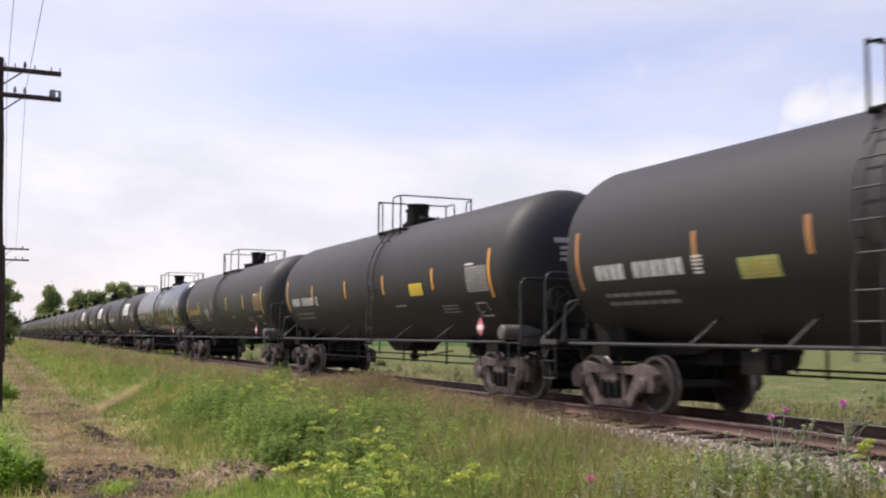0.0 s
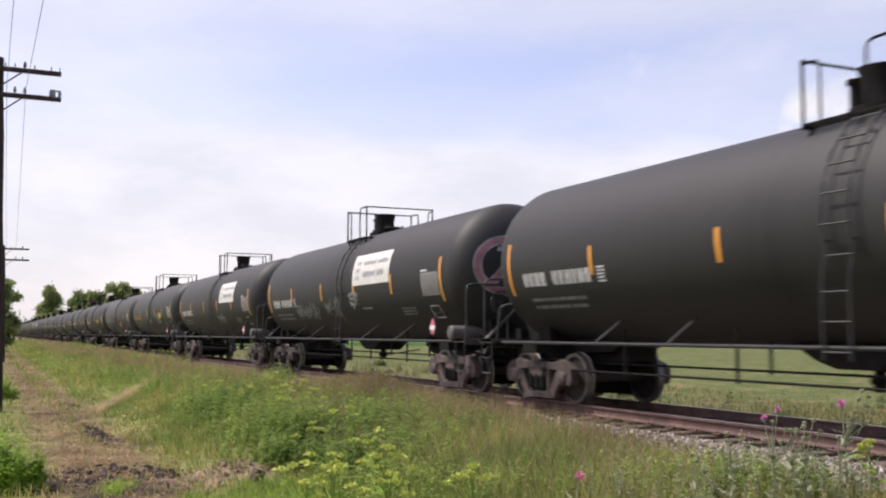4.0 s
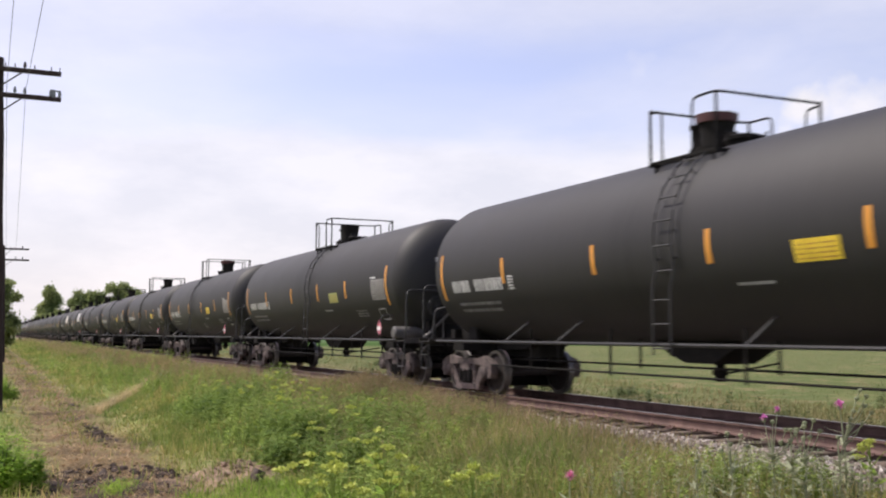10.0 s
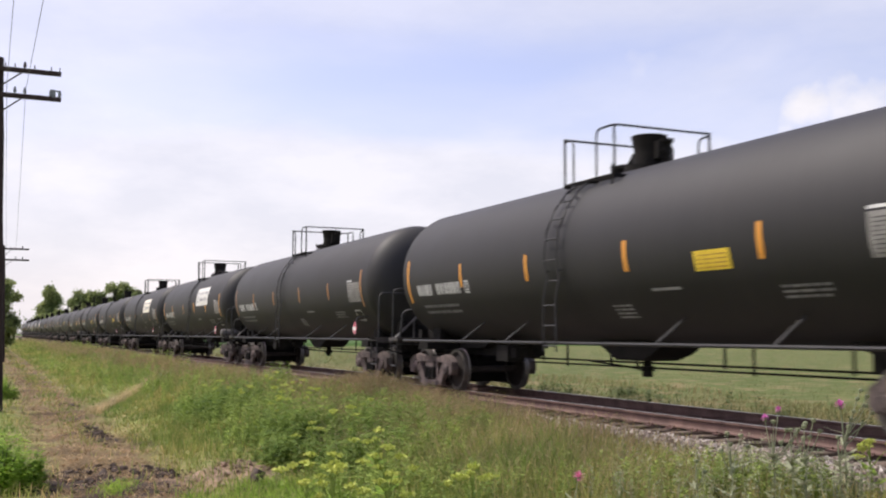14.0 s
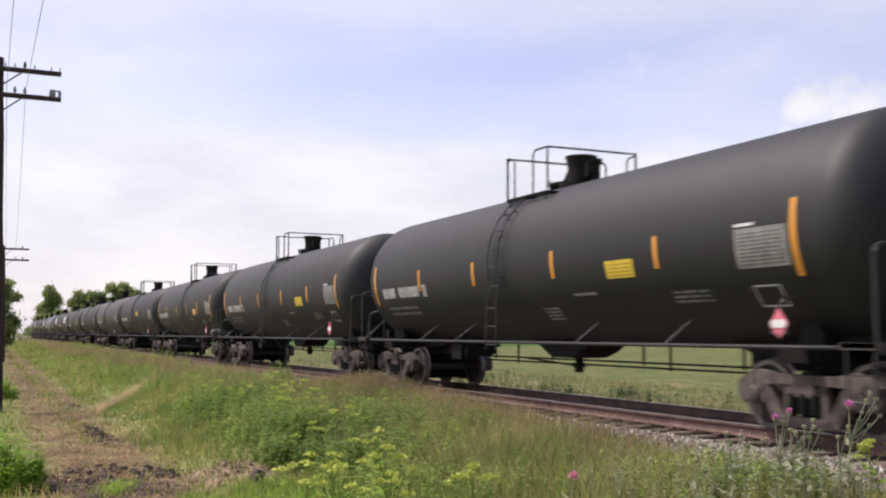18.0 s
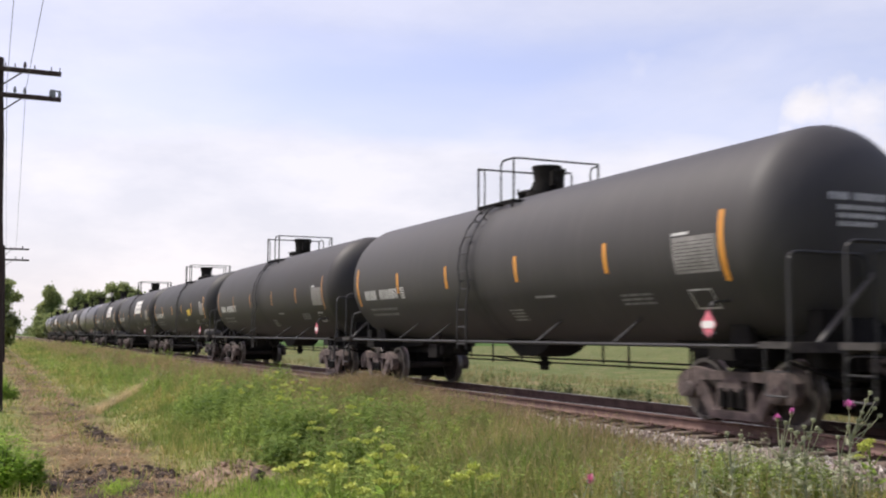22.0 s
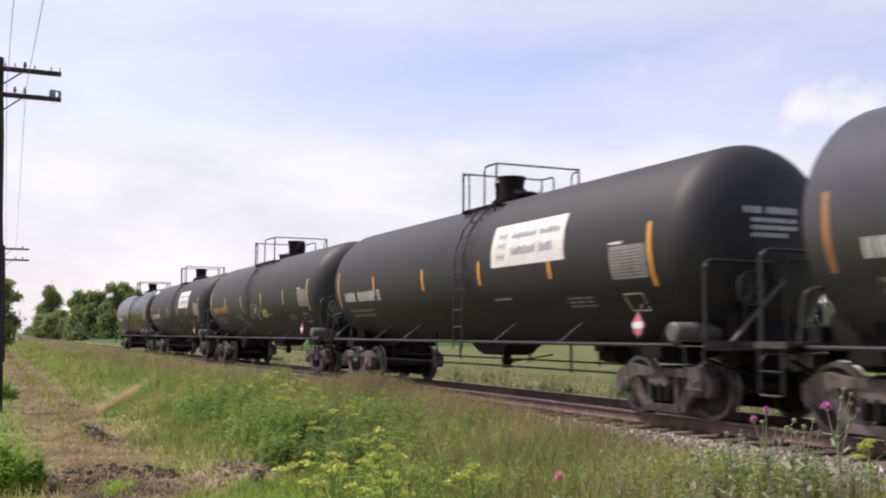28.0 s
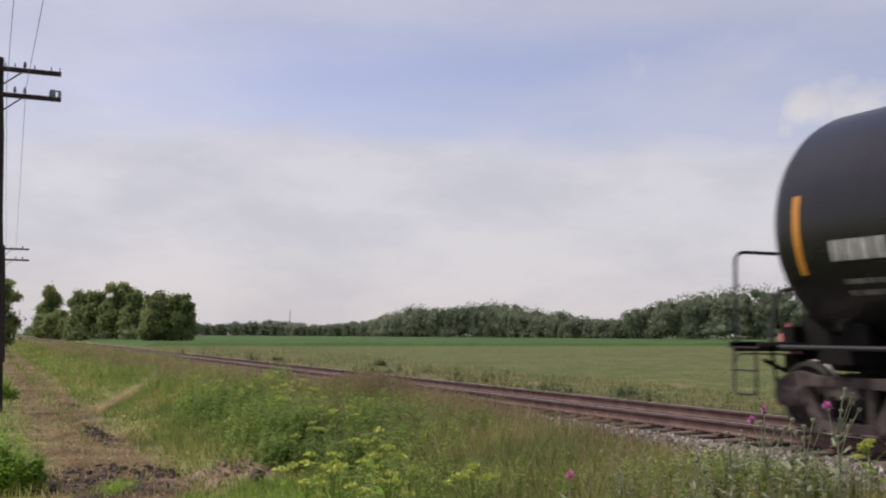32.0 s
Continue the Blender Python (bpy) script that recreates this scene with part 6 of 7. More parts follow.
def meadow():
    rng = np.random.default_rng(11)
    # green verge between the lane and the ballast
    n = 200000
    y = along(rng, n, 6.0, 260.0)
    x = rng.uniform(2.5, 8.3, n)
    # two blades of three stand in tufts
    tuft, tall = rng.integers(0, 14000, n), np.ones(n)
    inside = rng.random(n) < 0.66
    cx, cy, ch = rng.uniform(2.5, 8.3, 14000), along(rng, 14000, 6.0, 260.0), rng.uniform(0.6, 1.5, 14000)
    spread = 0.035 * (1 + cy / 40)
    x = np.where(inside, cx[tuft] + rng.normal(0, 1, n) * spread[tuft], x)
    y = np.where(inside, cy[tuft] + rng.normal(0, 1, n) * spread[tuft], y)
    tall = np.where(inside, ch[tuft], 0.8)
    bare = patchy(x, y, 0.9, 3)
    keep = rng.random(n) < np.clip((x - 2.3) * 0.8, 0.08, 1) * np.clip((8.5 - x) * 1.2, 0, 1) * (0.25 + 0.75 * bare)
    keep &= ~((np.hypot((x - 3.3) / 0.5, (y - 14.6) / 1.6) < 1) & (rng.random(n) < 0.9))
    keep &= ~((x > 7.45) & (y < 14.5) & (rng.random(n) < 0.55))
    x, y, tall = x[keep], y[keep], tall[keep]
    h = tall * rng.uniform(0.12, 0.34, len(x)) * (0.7 + 0.6 * patchy(x, y, 0.7, 4)) * np.clip(0.55 + (x - 2.9) * 0.22, 0.5, 1.25)
    v, f = blades(rng, x, y, h, 0.006 * (1 + y / 13))
    tagged(new("verge_grass", raw_mesh("verge_grass", v, f, GRASS)), "green and straw-coloured summer grass on the railway verge", "grass", kind="stuff")
    # tan seeding grass, tall, towards the ballast
    n = 40000
    y = along(rng, n, 6.5, 240.0, 1.5)
    x = 4.6 + 4.0 * rng.random(n) ** 0.75
    dens = patchy(x, y, 0.45, 8) ** 1.5 * np.clip((x - 4.2) / 2.2, 0.05, 1) * np.where(y < 32, np.clip(1.3 - np.abs(y - 16) / 14, 0.15, 1), 0.5) * np.clip((8.75 - x) * 2, 0, 1)
    keep = rng.random(n) < dens * np.where((x > 7.0) & (y < 15.5), 0.32, 1.0)
    x, y = x[keep], y[keep]
    h = rng.uniform(0.28, 0.60, len(x)) * np.where(y > 70, 1.2, np.where((x > 7.4) & (y < 15.5), 0.55, np.where((x > 7.0) & (y < 30), 1.15, 1.0)))
    v, f = blades(rng, x, y, h, 0.004 * (1 + y / 11), 0.25)
    # loose seed heads on the tips
    tip = v.reshape(-1, 5, 3)[:, 4]
    m = 8
    k = np.repeat(np.arange(len(tip)), m)
    s = (0.0055 * (1 + y / 13))[k] * rng.uniform(0.6, 1.4, len(k))
    c = tip[k] + rng.normal(0, 1, (len(k), 3)) * (0.012 * (1 + y[k] / 40))[:, None] - np.array([0, 0, 0.13]) * rng.random((len(k), 1))
    d = rng.normal(size=(len(k), 3)); d /= np.linalg.norm(d, axis=1)[:, None]
    e = np.cross(d, rng.normal(size=(len(k), 3))); e /= np.linalg.norm(e, axis=1)[:, None]
    sv = np.stack([c - d * s[:, None], c + e * s[:, None] * 0.7, c + d * s[:, None] + np.array([0, 0, 0.01])], 1).reshape(-1, 3)
    sf = np.arange(len(sv)).reshape(-1, 3) + len(v)
    tagged(new("seeding_grass", raw_mesh("seeding_grass", np.concatenate([v, sv]), np.concatenate([f, sf]), DRY)), "tall tan seeding grass beside the ballast", "grass", kind="stuff")
    # short turf and straw on the lane and left of it
    n = 60000
    y = along(rng, n, 10.0, 220.0, 1.6)
    x = rng.uniform(-9.0, 3.4, n) * np.where(y > 40, 1.6, 1.0)
    onlane = np.exp(-((x - 1.75) / 1.15) ** 4)
    keep = rng.random(n) < (1 - 0.93 * onlane) * (0.35 + 0.65 * patchy(x, y, 0.8, 12))
    x, y = x[keep], y[keep]
    h = rng.uniform(0.05, 0.22, len(x)) * (0.6 + 0.8 * patchy(x, y, 0.5, 13))
    v, f = blades(rng, x, y, h, 0.007 * (1 + y / 14), 0.5)
    tagged(new("lane_grass", raw_mesh("lane_grass", v, f, GRASS)), "short trodden grass along the bare lane", "grass", kind="stuff")
    n = 34000
    y = along(rng, n, 11.0, 90.0, 1.8)
    x = rng.normal(1.9, 1.0, n)
    v, f = blades(rng, x, y, rng.uniform(0.015, 0.06, n), 0.011 * (1 + y / 18), 3.0)
    tagged(new("lane_straw", raw_mesh("lane_straw", v, f, STRAW)), "dry straw litter lying on the bare lane", "straw", kind="stuff")
    # grass between the ruts of the lane and creeping in from its edges
    n = 12000
    y = along(rng, n, 17.0, 150.0, 1.4)
    x = np.where(rng.random(n) < 0.45, rng.normal(1.85, 0.22, n), np.where(rng.random(n) < 0.5, rng.normal(2.95, 0.28, n), rng.normal(0.45, 0.32, n)))
    keep = rng.random(n) < np.clip((y - 16) / 14, 0.1, 1) * (0.3 + 0.7 * patchy(x, y, 0.5, 29))
    x, y = x[keep], y[keep]
    v, f = blades(rng, x, y, rng.uniform(0.05, 0.16, len(x)), 0.008 * (1 + y / 15), 0.5)
    tagged(new("median_grass", raw_mesh("median_grass", v, f, GRASS)), "short green grass between the ruts of the lane", "grass", kind="stuff")
    # a strip of flattened dead grass, short turf beside the bank, a tuft in the mud
    n = 1700
    u = rng.random(n) ** 1.2
    x, y = 2.5 + 2.9 * u + rng.normal(0, 0.06, n), 27.4 + 9.9 * u + rng.normal(0, 0.2, n)
    v, f = blades(rng, x, y, rng.uniform(0.12, 0.30, n), 0.012 + 0 * x, 0.9, 0.5, ground_z(x, y) + 0.12 * u)
    tagged(new("dead_grass", raw_mesh("dead_grass", v, f, DEAD)), "strip of flattened straw-coloured dead grass", "grass", kind="stuff")
    n = 11000
    x, y = rng.uniform(2.15, 4.3, n), rng.uniform(10.8, 13.9, n)
    keep = rng.random(n) < np.clip((13.8 - y - 0.5 * np.abs(x - 3.0)) * 1.2, 0, 1) * np.clip((x - 2.1) * 2, 0, 1)
    x, y = np.concatenate([x[keep], rng.normal(1.57, 0.13, 420)]), np.concatenate([y[keep], rng.normal(13.85, 0.22, 420)])
    v, f = blades(rng, x, y, rng.uniform(0.05, 0.17, len(x)), 0.008 + 0 * x, 0.5)
    tagged(new("turf", raw_mesh("turf", v, f, BRIGHT)), "short fresh green turf beside the turned earth", "grass", kind="stuff")
    # russet seed heads that hide the foot of the ballast
    n = 23000
    y = along(rng, n, 10.0, 120.0, 1.5)
    x = 8.25 - 2.3 * rng.random(n) ** 1.4
    y[:5200], x[:5200] = rng.normal(20.5, 1.9, 5200), rng.normal(7.65, 0.32, 5200)
    keep = rng.random(n) < np.clip((y - 12.0 + (x - 7.2) * 1.5) / 4.0, 0.04, 1) * (0.35 + 0.65 * patchy(x, y, 0.5, 23))
    x, y = x[keep], y[keep]
    h = rng.uniform(0.26, 0.56, len(x)) * np.where(y > 45, 1.15, 1.0) * (1 + 0.75 * np.exp(-((x - 7.6) / 0.6) ** 2 - ((y - 20.5) / 3.0) ** 2))
    v, f = blades(rng, x, y, h, 0.0045 * (1 + y / 12), 0.25)
    tip = v.reshape(-1, 5, 3)[:, 4]
    k = np.repeat(np.arange(len(tip)), 7)
    s = (0.006 * (1 + y / 13))[k] * rng.uniform(0.6, 1.4, len(k))
    c = tip[k] + rng.normal(0, 1, (len(k), 3)) * (0.012 * (1 + y[k] / 40))[:, None] - np.array([0, 0, 0.14]) * rng.random((len(k), 1))
    d = rng.normal(size=(len(k), 3)); d /= np.linalg.norm(d, axis=1)[:, None]
    e = np.cross(d, rng.normal(size=(len(k), 3))); e /= np.linalg.norm(e, axis=1)[:, None]
    sv = np.stack([c - d * s[:, None], c + e * s[:, None] * 0.7, c + d * s[:, None]], 1).reshape(-1, 3)
    tagged(new("russet_grass", raw_mesh("russet_grass", np.concatenate([v, sv]), np.concatenate([f, np.arange(len(sv)).reshape(-1, 3) + len(v)]), RUSSET)), "tall russet seeding grass along the foot of the ballast", "grass", kind="stuff")
    # tall tan and green grass beside the far shoulder, pale mown meadow past it
    n = 46000
    y = along(rng, n, 9.0, 170.0, 1.35)
    x = TRACK + 2.8 + rng.random(n) ** 1.7 * (7 + y * 0.16)
    keep = rng.random(n) < 0.25 + 0.75 * patchy(x, y, 0.35, 17)
    x, y = x[keep], y[keep]
    h = rng.uniform(0.12, 0.36, len(x)) * (0.6 + 0.7 * patchy(x, y, 0.5, 19))
    v, f = blades(rng, x, y, h, 0.006 * (1 + np.hypot(x, y) / 24), 0.35)
    tan = leafy("tan_field_edge", (0.180, 0.165, 0.075), (0.380, 0.300, 0.155), (0.150, 0.195, 0.056), 0.35, 0.22, (0.72, 0.92, 0.66), (1.30, 1.10, 1.18))
    tagged(new("field_edge_grass", raw_mesh("field_edge_grass", v, f, tan)), "tan and green uncut grass beyond the railway", "grass", kind="stuff")
    n = 36000
    y = along(rng, n, 9.0, 180.0, 1.2)
    x = TRACK + 5.0 + rng.random(n) ** 1.3 * 62 * (0.3 + y / 90)
    h = rng.uniform(0.04, 0.10, n)
    v, f = blades(rng, x, y, h, 0.008 * (1 + np.hypot(x, y) / 24), 0.7)
    hay = leafy("hay_meadow", (0.112, 0.138, 0.042), (0.176, 0.188, 0.074), (0.235, 0.200, 0.105), 0.5, 0.10, (0.86, 0.92, 0.84), (1.15, 1.08, 1.12))
    tagged(new("hay_meadow", raw_mesh("hay_meadow", v, f, hay)), "pale green mown meadow across the railway", "grass", kind="stuff")


meadow()


def leafy_stalks(rng, x, y, height, leaf, per=26):
    """Upright weeds: a thin stalk with many small drooping leaves."""
    n = len(x)
    z = ground_z(x, y) - 0.02
    v, f = blades(rng, x, y, height, 0.012 + 0 * x, 0.08, 0.5, z)
    k = np.repeat(np.arange(n), per)
    u = rng.uniform(0.12, 1.0, len(k))
    a = rng.uniform(0, 6.283, len(k))
    s = (leaf[k] if hasattr(leaf, "__len__") else leaf) * rng.uniform(0.6, 1.25, len(k)) * (1.15 - 0.6 * u)
    c = np.stack([x[k], y[k], z[k] + height[k] * u], 1)
    out = np.stack([np.cos(a), np.sin(a), rng.uniform(-0.35, 0.55, len(k))], 1)
    wide = np.stack([-np.sin(a), np.cos(a), rng.normal(0, 0.2, len(k))], 1)
    q = np.stack([c, c + out * s[:, None] * 0.55 - wide * s[:, None] * 0.20, c + out * s[:, None] * np.array([1, 1, 0.5]), c + out * s[:, None] * 0.55 + wide * s[:, None] * 0.20], 1).reshape(-1, 3)
    i = 4 * np.arange(len(k))[:, None]
    g = np.concatenate([i + np.array([[0, 1, 2]]), i + np.array([[0, 2, 3]])]) + len(v)
    return np.concatenate([v, q]), np.concatenate([f, g])


def weeds():
    rng = np.random.default_rng(41)
    spots = [(4.7, 19.5, 1.0, 2.6, 170, 0.62), (6.2, 27, 1.2, 4.0, 150, 0.75), (5.3, 23, 0.8, 2.0, 110, 0.70), (5.6, 16.5, 0.7, 1.6, 120, 0.58), (6.4, 14.0, 0.8, 1.2, 110, 0.55), (5.2, 13.2, 0.7, 1.0, 110, 0.5), (4.4, 11.0, 0.8, 1.0, 100, 0.42), (5.2, 9.8, 0.8, 0.8, 100, 0.40), (7.0, 22.0, 0.7, 2.2, 90, 0.6), (5.0, 34, 1.2, 5.0, 120, 0.55), (7.4, 27.5, 0.5, 0.8, 26, 0.70), (7.1, 18.0, 0.5, 1.0, 26, 0.55), (4.0, 15.6, 0.5, 1.0, 26, 0.42), (4.6, 12.2, 0.9, 1.6, 60, 0.42),
             (5.8, 11.0, 0.8, 1.2, 50, 0.40), (6.6, 9.0, 0.6, 0.9, 50, 0.40), (7.5, 8.0, 0.4, 0.6, 36, 0.42), (7.7, 52, 0.8, 9.0, 60, 0.8), (7.9, 95, 0.8, 30.0, 120, 0.85), (5.0, 45, 1.5, 12.0, 70, 0.6), (3.6, 60, 0.7, 20, 60, 0.6), (6.6, 9.4, 1.1, 1.3, 150, 0.36), (5.6, 10.4, 1.0, 1.3, 130, 0.34), (7.3, 8.7, 0.5, 0.9, 80, 0.34)]
    xs, ys, hs = [], [], []
    for cx, cy, sx, sy, n, h in spots:
        xs.append(rng.normal(cx, sx * 0.6, n)); ys.append(rng.normal(cy, sy * 0.6, n)); hs.append(h * rng.uniform(0.55, 1.15, n))
    x, y, h = map(np.concatenate, (xs, ys, hs))
    ok = (x < 8.5) & (x > 2.6) & (y > 6.8)
    x, y, h = x[ok], y[ok], h[ok]
    v, f = leafy_stalks(rng, x, y, h, 0.085 * (1 + y / 60), 34)
    tagged(new("verge_weeds", raw_mesh("verge_weeds", v, f, WEED)), "leafy green weeds growing through the verge grass", "weeds", kind="stuff")
    # lush darker clumps and tall leafy shoots
    spots = [(5.9, 15.6, 0.7, 1.3, 130, 0.60), (6.7, 20.0, 0.6, 1.6, 90, 0.55), (4.9, 17.0, 0.5, 1.4, 110, 0.78), (4.05, 14.8, 0.25, 0.6, 40, 0.55), (4.6, 22.3, 0.6, 1.6, 100, 0.75), (7.7, 28.5, 0.22, 0.5, 30, 0.75), (4.6, 13.6, 0.5, 0.8, 45, 0.5),
             (5.8, 24.0, 0.6, 2.0, 80, 0.7), (5.2, 40, 1.2, 5, 90, 0.6), (6.5, 60, 1.0, 9, 80, 0.6), (6.3, 16.8, 0.6, 1.1, 120, 0.58), (5.6, 13.6, 0.5, 0.9, 80, 0.46), (7.0, 18.8, 0.4, 0.8, 60, 0.6)]
    xs, ys, hs = [], [], []
    for cx, cy, sx, sy, n, h in spots:
        xs.append(rng.normal(cx, sx * 0.6, n)); ys.append(rng.normal(cy, sy * 0.6, n)); hs.append(h * rng.uniform(0.5, 1.15, n))
    x, y, h = map(np.concatenate, (xs, ys, hs))
    ok = (x < 8.4) & (x > 3.3) & (y > 6.8)
    x, y, h = x[ok], y[ok], h[ok]
    v, f = leafy_stalks(rng, x, y, h, 0.10 * (1 + y / 60), 36)
    tagged(new("lush_weeds", raw_mesh("lush_weeds", v, f, LUSH)), "tall lush dark green weeds on the railway verge", "weeds", kind="stuff")
    # pale stalks of old thistles in front of the ballast
    n = 190
    x, y = rng.uniform(5.6, 8.1, n), rng.uniform(7.0, 9.4, n)
    v, f = leafy_stalks(rng, x, y, rng.uniform(0.28, 0.60, n), 0.06, 28)
    tagged(new("pale_stalks", raw_mesh("pale_stalks", v, f, GREYGREEN)), "pale grey-green weed stalks before the ballast", "weeds", kind="stuff")
    cx, cy = TRACK + 3.0 + rng.random(70) ** 1.8 * 13, rng.uniform(11, 80, 70)
    cx[:18], cy[:18] = TRACK + rng.uniform(3.1, 4.9, 18), rng.uniform(9.0, 24.0, 18)
    k = rng.integers(0, 70, 620)
    x, y = cx[k] + rng.normal(0, 0.22, 620), cy[k] + rng.normal(0, 0.30, 620)
    v, f = leafy_stalks(rng, x, y, rng.uniform(0.25, 0.75, 620) * rng.uniform(0.6, 1.25, 70)[k], 0.10 * (1 + y / 60), 30)
    dark = leafy("dark_field_weed", (0.060, 0.085, 0.030), (0.150, 0.180, 0.065), None, 0.3)
    tagged(new("field_weeds", raw_mesh("field_weeds", v, f, dark)), "dark weeds scattered over the meadow past the track", "weeds", kind="stuff")


weeds()


def wild_parsnip(x, y, top, seed, spread=0.34, heads=6):
    """A wild parsnip: ribbed stem, forks, flat yellow-green umbels."""
    rng = np.random.default_rng(seed)
    z0 = float(ground_z(x, y)) - 0.02
    h = top - z0
    p = tagged(new("wild_parsnip"), "wild parsnip with flat yellow-green flower umbels", "wildflower", "wild parsnips on the verge")
    p.location = (x, y, z0)
    bm = bmesh.new()
    tube(bm, [(0, 0, 0), (0.02, 0.01, h * 0.5), (0.0, 0.02, h * 0.92)], [0.011, 0.009, 0.006], 6)
    part("stem", mesh_from("stem", bm, WEED), p)
    for k in range(int(heads * 0.85)):
        a = 2.4 * k + rng.uniform(0, 1)
        r = spread * (0.15 if k == 0 else rng.uniform(0.35, 1.0))
        c = Vector((r * math.cos(a), r * math.sin(a), h * (1.0 if k == 0 else rng.uniform(0.70, 0.98))))
        fork = Vector((0.01, 0.01, c.z * rng.uniform(0.55, 0.75)))
        bm = bmesh.new()
        tube(bm, [fork, fork.lerp(c, 0.6) + Vector((0, 0, 0.03)), c], [0.006, 0.005, 0.004], 5)
        b = part("branch", mesh_from("branch", bm, WEED), p)
        wide = rng.uniform(0.040, 0.085) * (1.3 if k == 0 else 1)
        bm = bmesh.new()
        for i in range(13):
            t, rr = 2.399 * i, wide * math.sqrt(i / 13)
            tip = c + Vector((rr * math.cos(t), rr * math.sin(t), 0.055 - 0.02 * rr / wide + rng.normal(0, 0.004)))
            tube(bm, [c, tip], 0.0018, 3, False)
            for _ in range(6):
                o = tip + Vector(rng.normal(0, 0.011, 3) * np.array([1, 1, 0.45]))
                d = Vector(rng.normal(0, 0.008, 3)); e = Vector(rng.normal(0, 0.008, 3))
                bm.faces.new([bm.verts.new(o + d), bm.verts.new(o + e), bm.verts.new(o - d), bm.verts.new(o - e)])
        part("umbel", mesh_from("umbel", bm, PARSNIP, 0), b, "yellow-green flower umbel")
    for k in range(9):
        a = rng.uniform(0, 6.283)
        bm = bmesh.new()
        base = Vector((0, 0, h * rng.uniform(0.15, 0.6)))
        out = Vector((math.cos(a), math.sin(a), 0.25))
        for i in range(9):
            c = base + out * (0.05 + 0.022 * i)
            w = 0.05 * (1 - i / 11)
            s = Vector((-math.sin(a), math.cos(a), 0)) * w
            for g in (-1, 1):
                bm.faces.new([bm.verts.new(c), bm.verts.new(c + s * g + out * 0.012), bm.verts.new(c + s * g * 1.2 + out * 0.03), bm.verts.new(c + out * 0.022)])
        part("leaf", mesh_from("leaf", bm, BRIGHT, 0), p)
    return p


for i, (x, y, top, spread, heads) in enumerate([(2.70, 9.05, 0.10, 0.34, 8), (3.02, 9.3, 0.06, 0.30, 6), (3.72, 9.7, 0.06, 0.34, 8), (3.34, 8.6, -0.05, 0.28, 7), (4.08, 8.4, 0.0, 0.30, 9), (4.40, 11.8, 0.02, 0.30, 7), (8.02, 7.5, 0.16, 0.22, 7),
                                                (4.85, 18.0, 0.05, 0.35, 6), (5.6, 20.5, 0.15, 0.35, 6), (5.0, 24.0, 0.10, 0.4, 6), (6.2, 17.0, 0.05, 0.3, 5), (6.6, 25.0, 0.25, 0.4, 6), (4.4, 14.5, -0.1, 0.3, 5), (2.86, 8.75, -0.02, 0.30, 7),
                                                (5.3, 15.4, 0.05, 0.34, 6), (5.7, 18.6, 0.16, 0.36, 5), (6.3, 21.5, 0.20, 0.38, 5), (5.0, 21.0, 0.12, 0.36, 5)]):
    wild_parsnip(x, y, top, 60 + i, spread, heads)


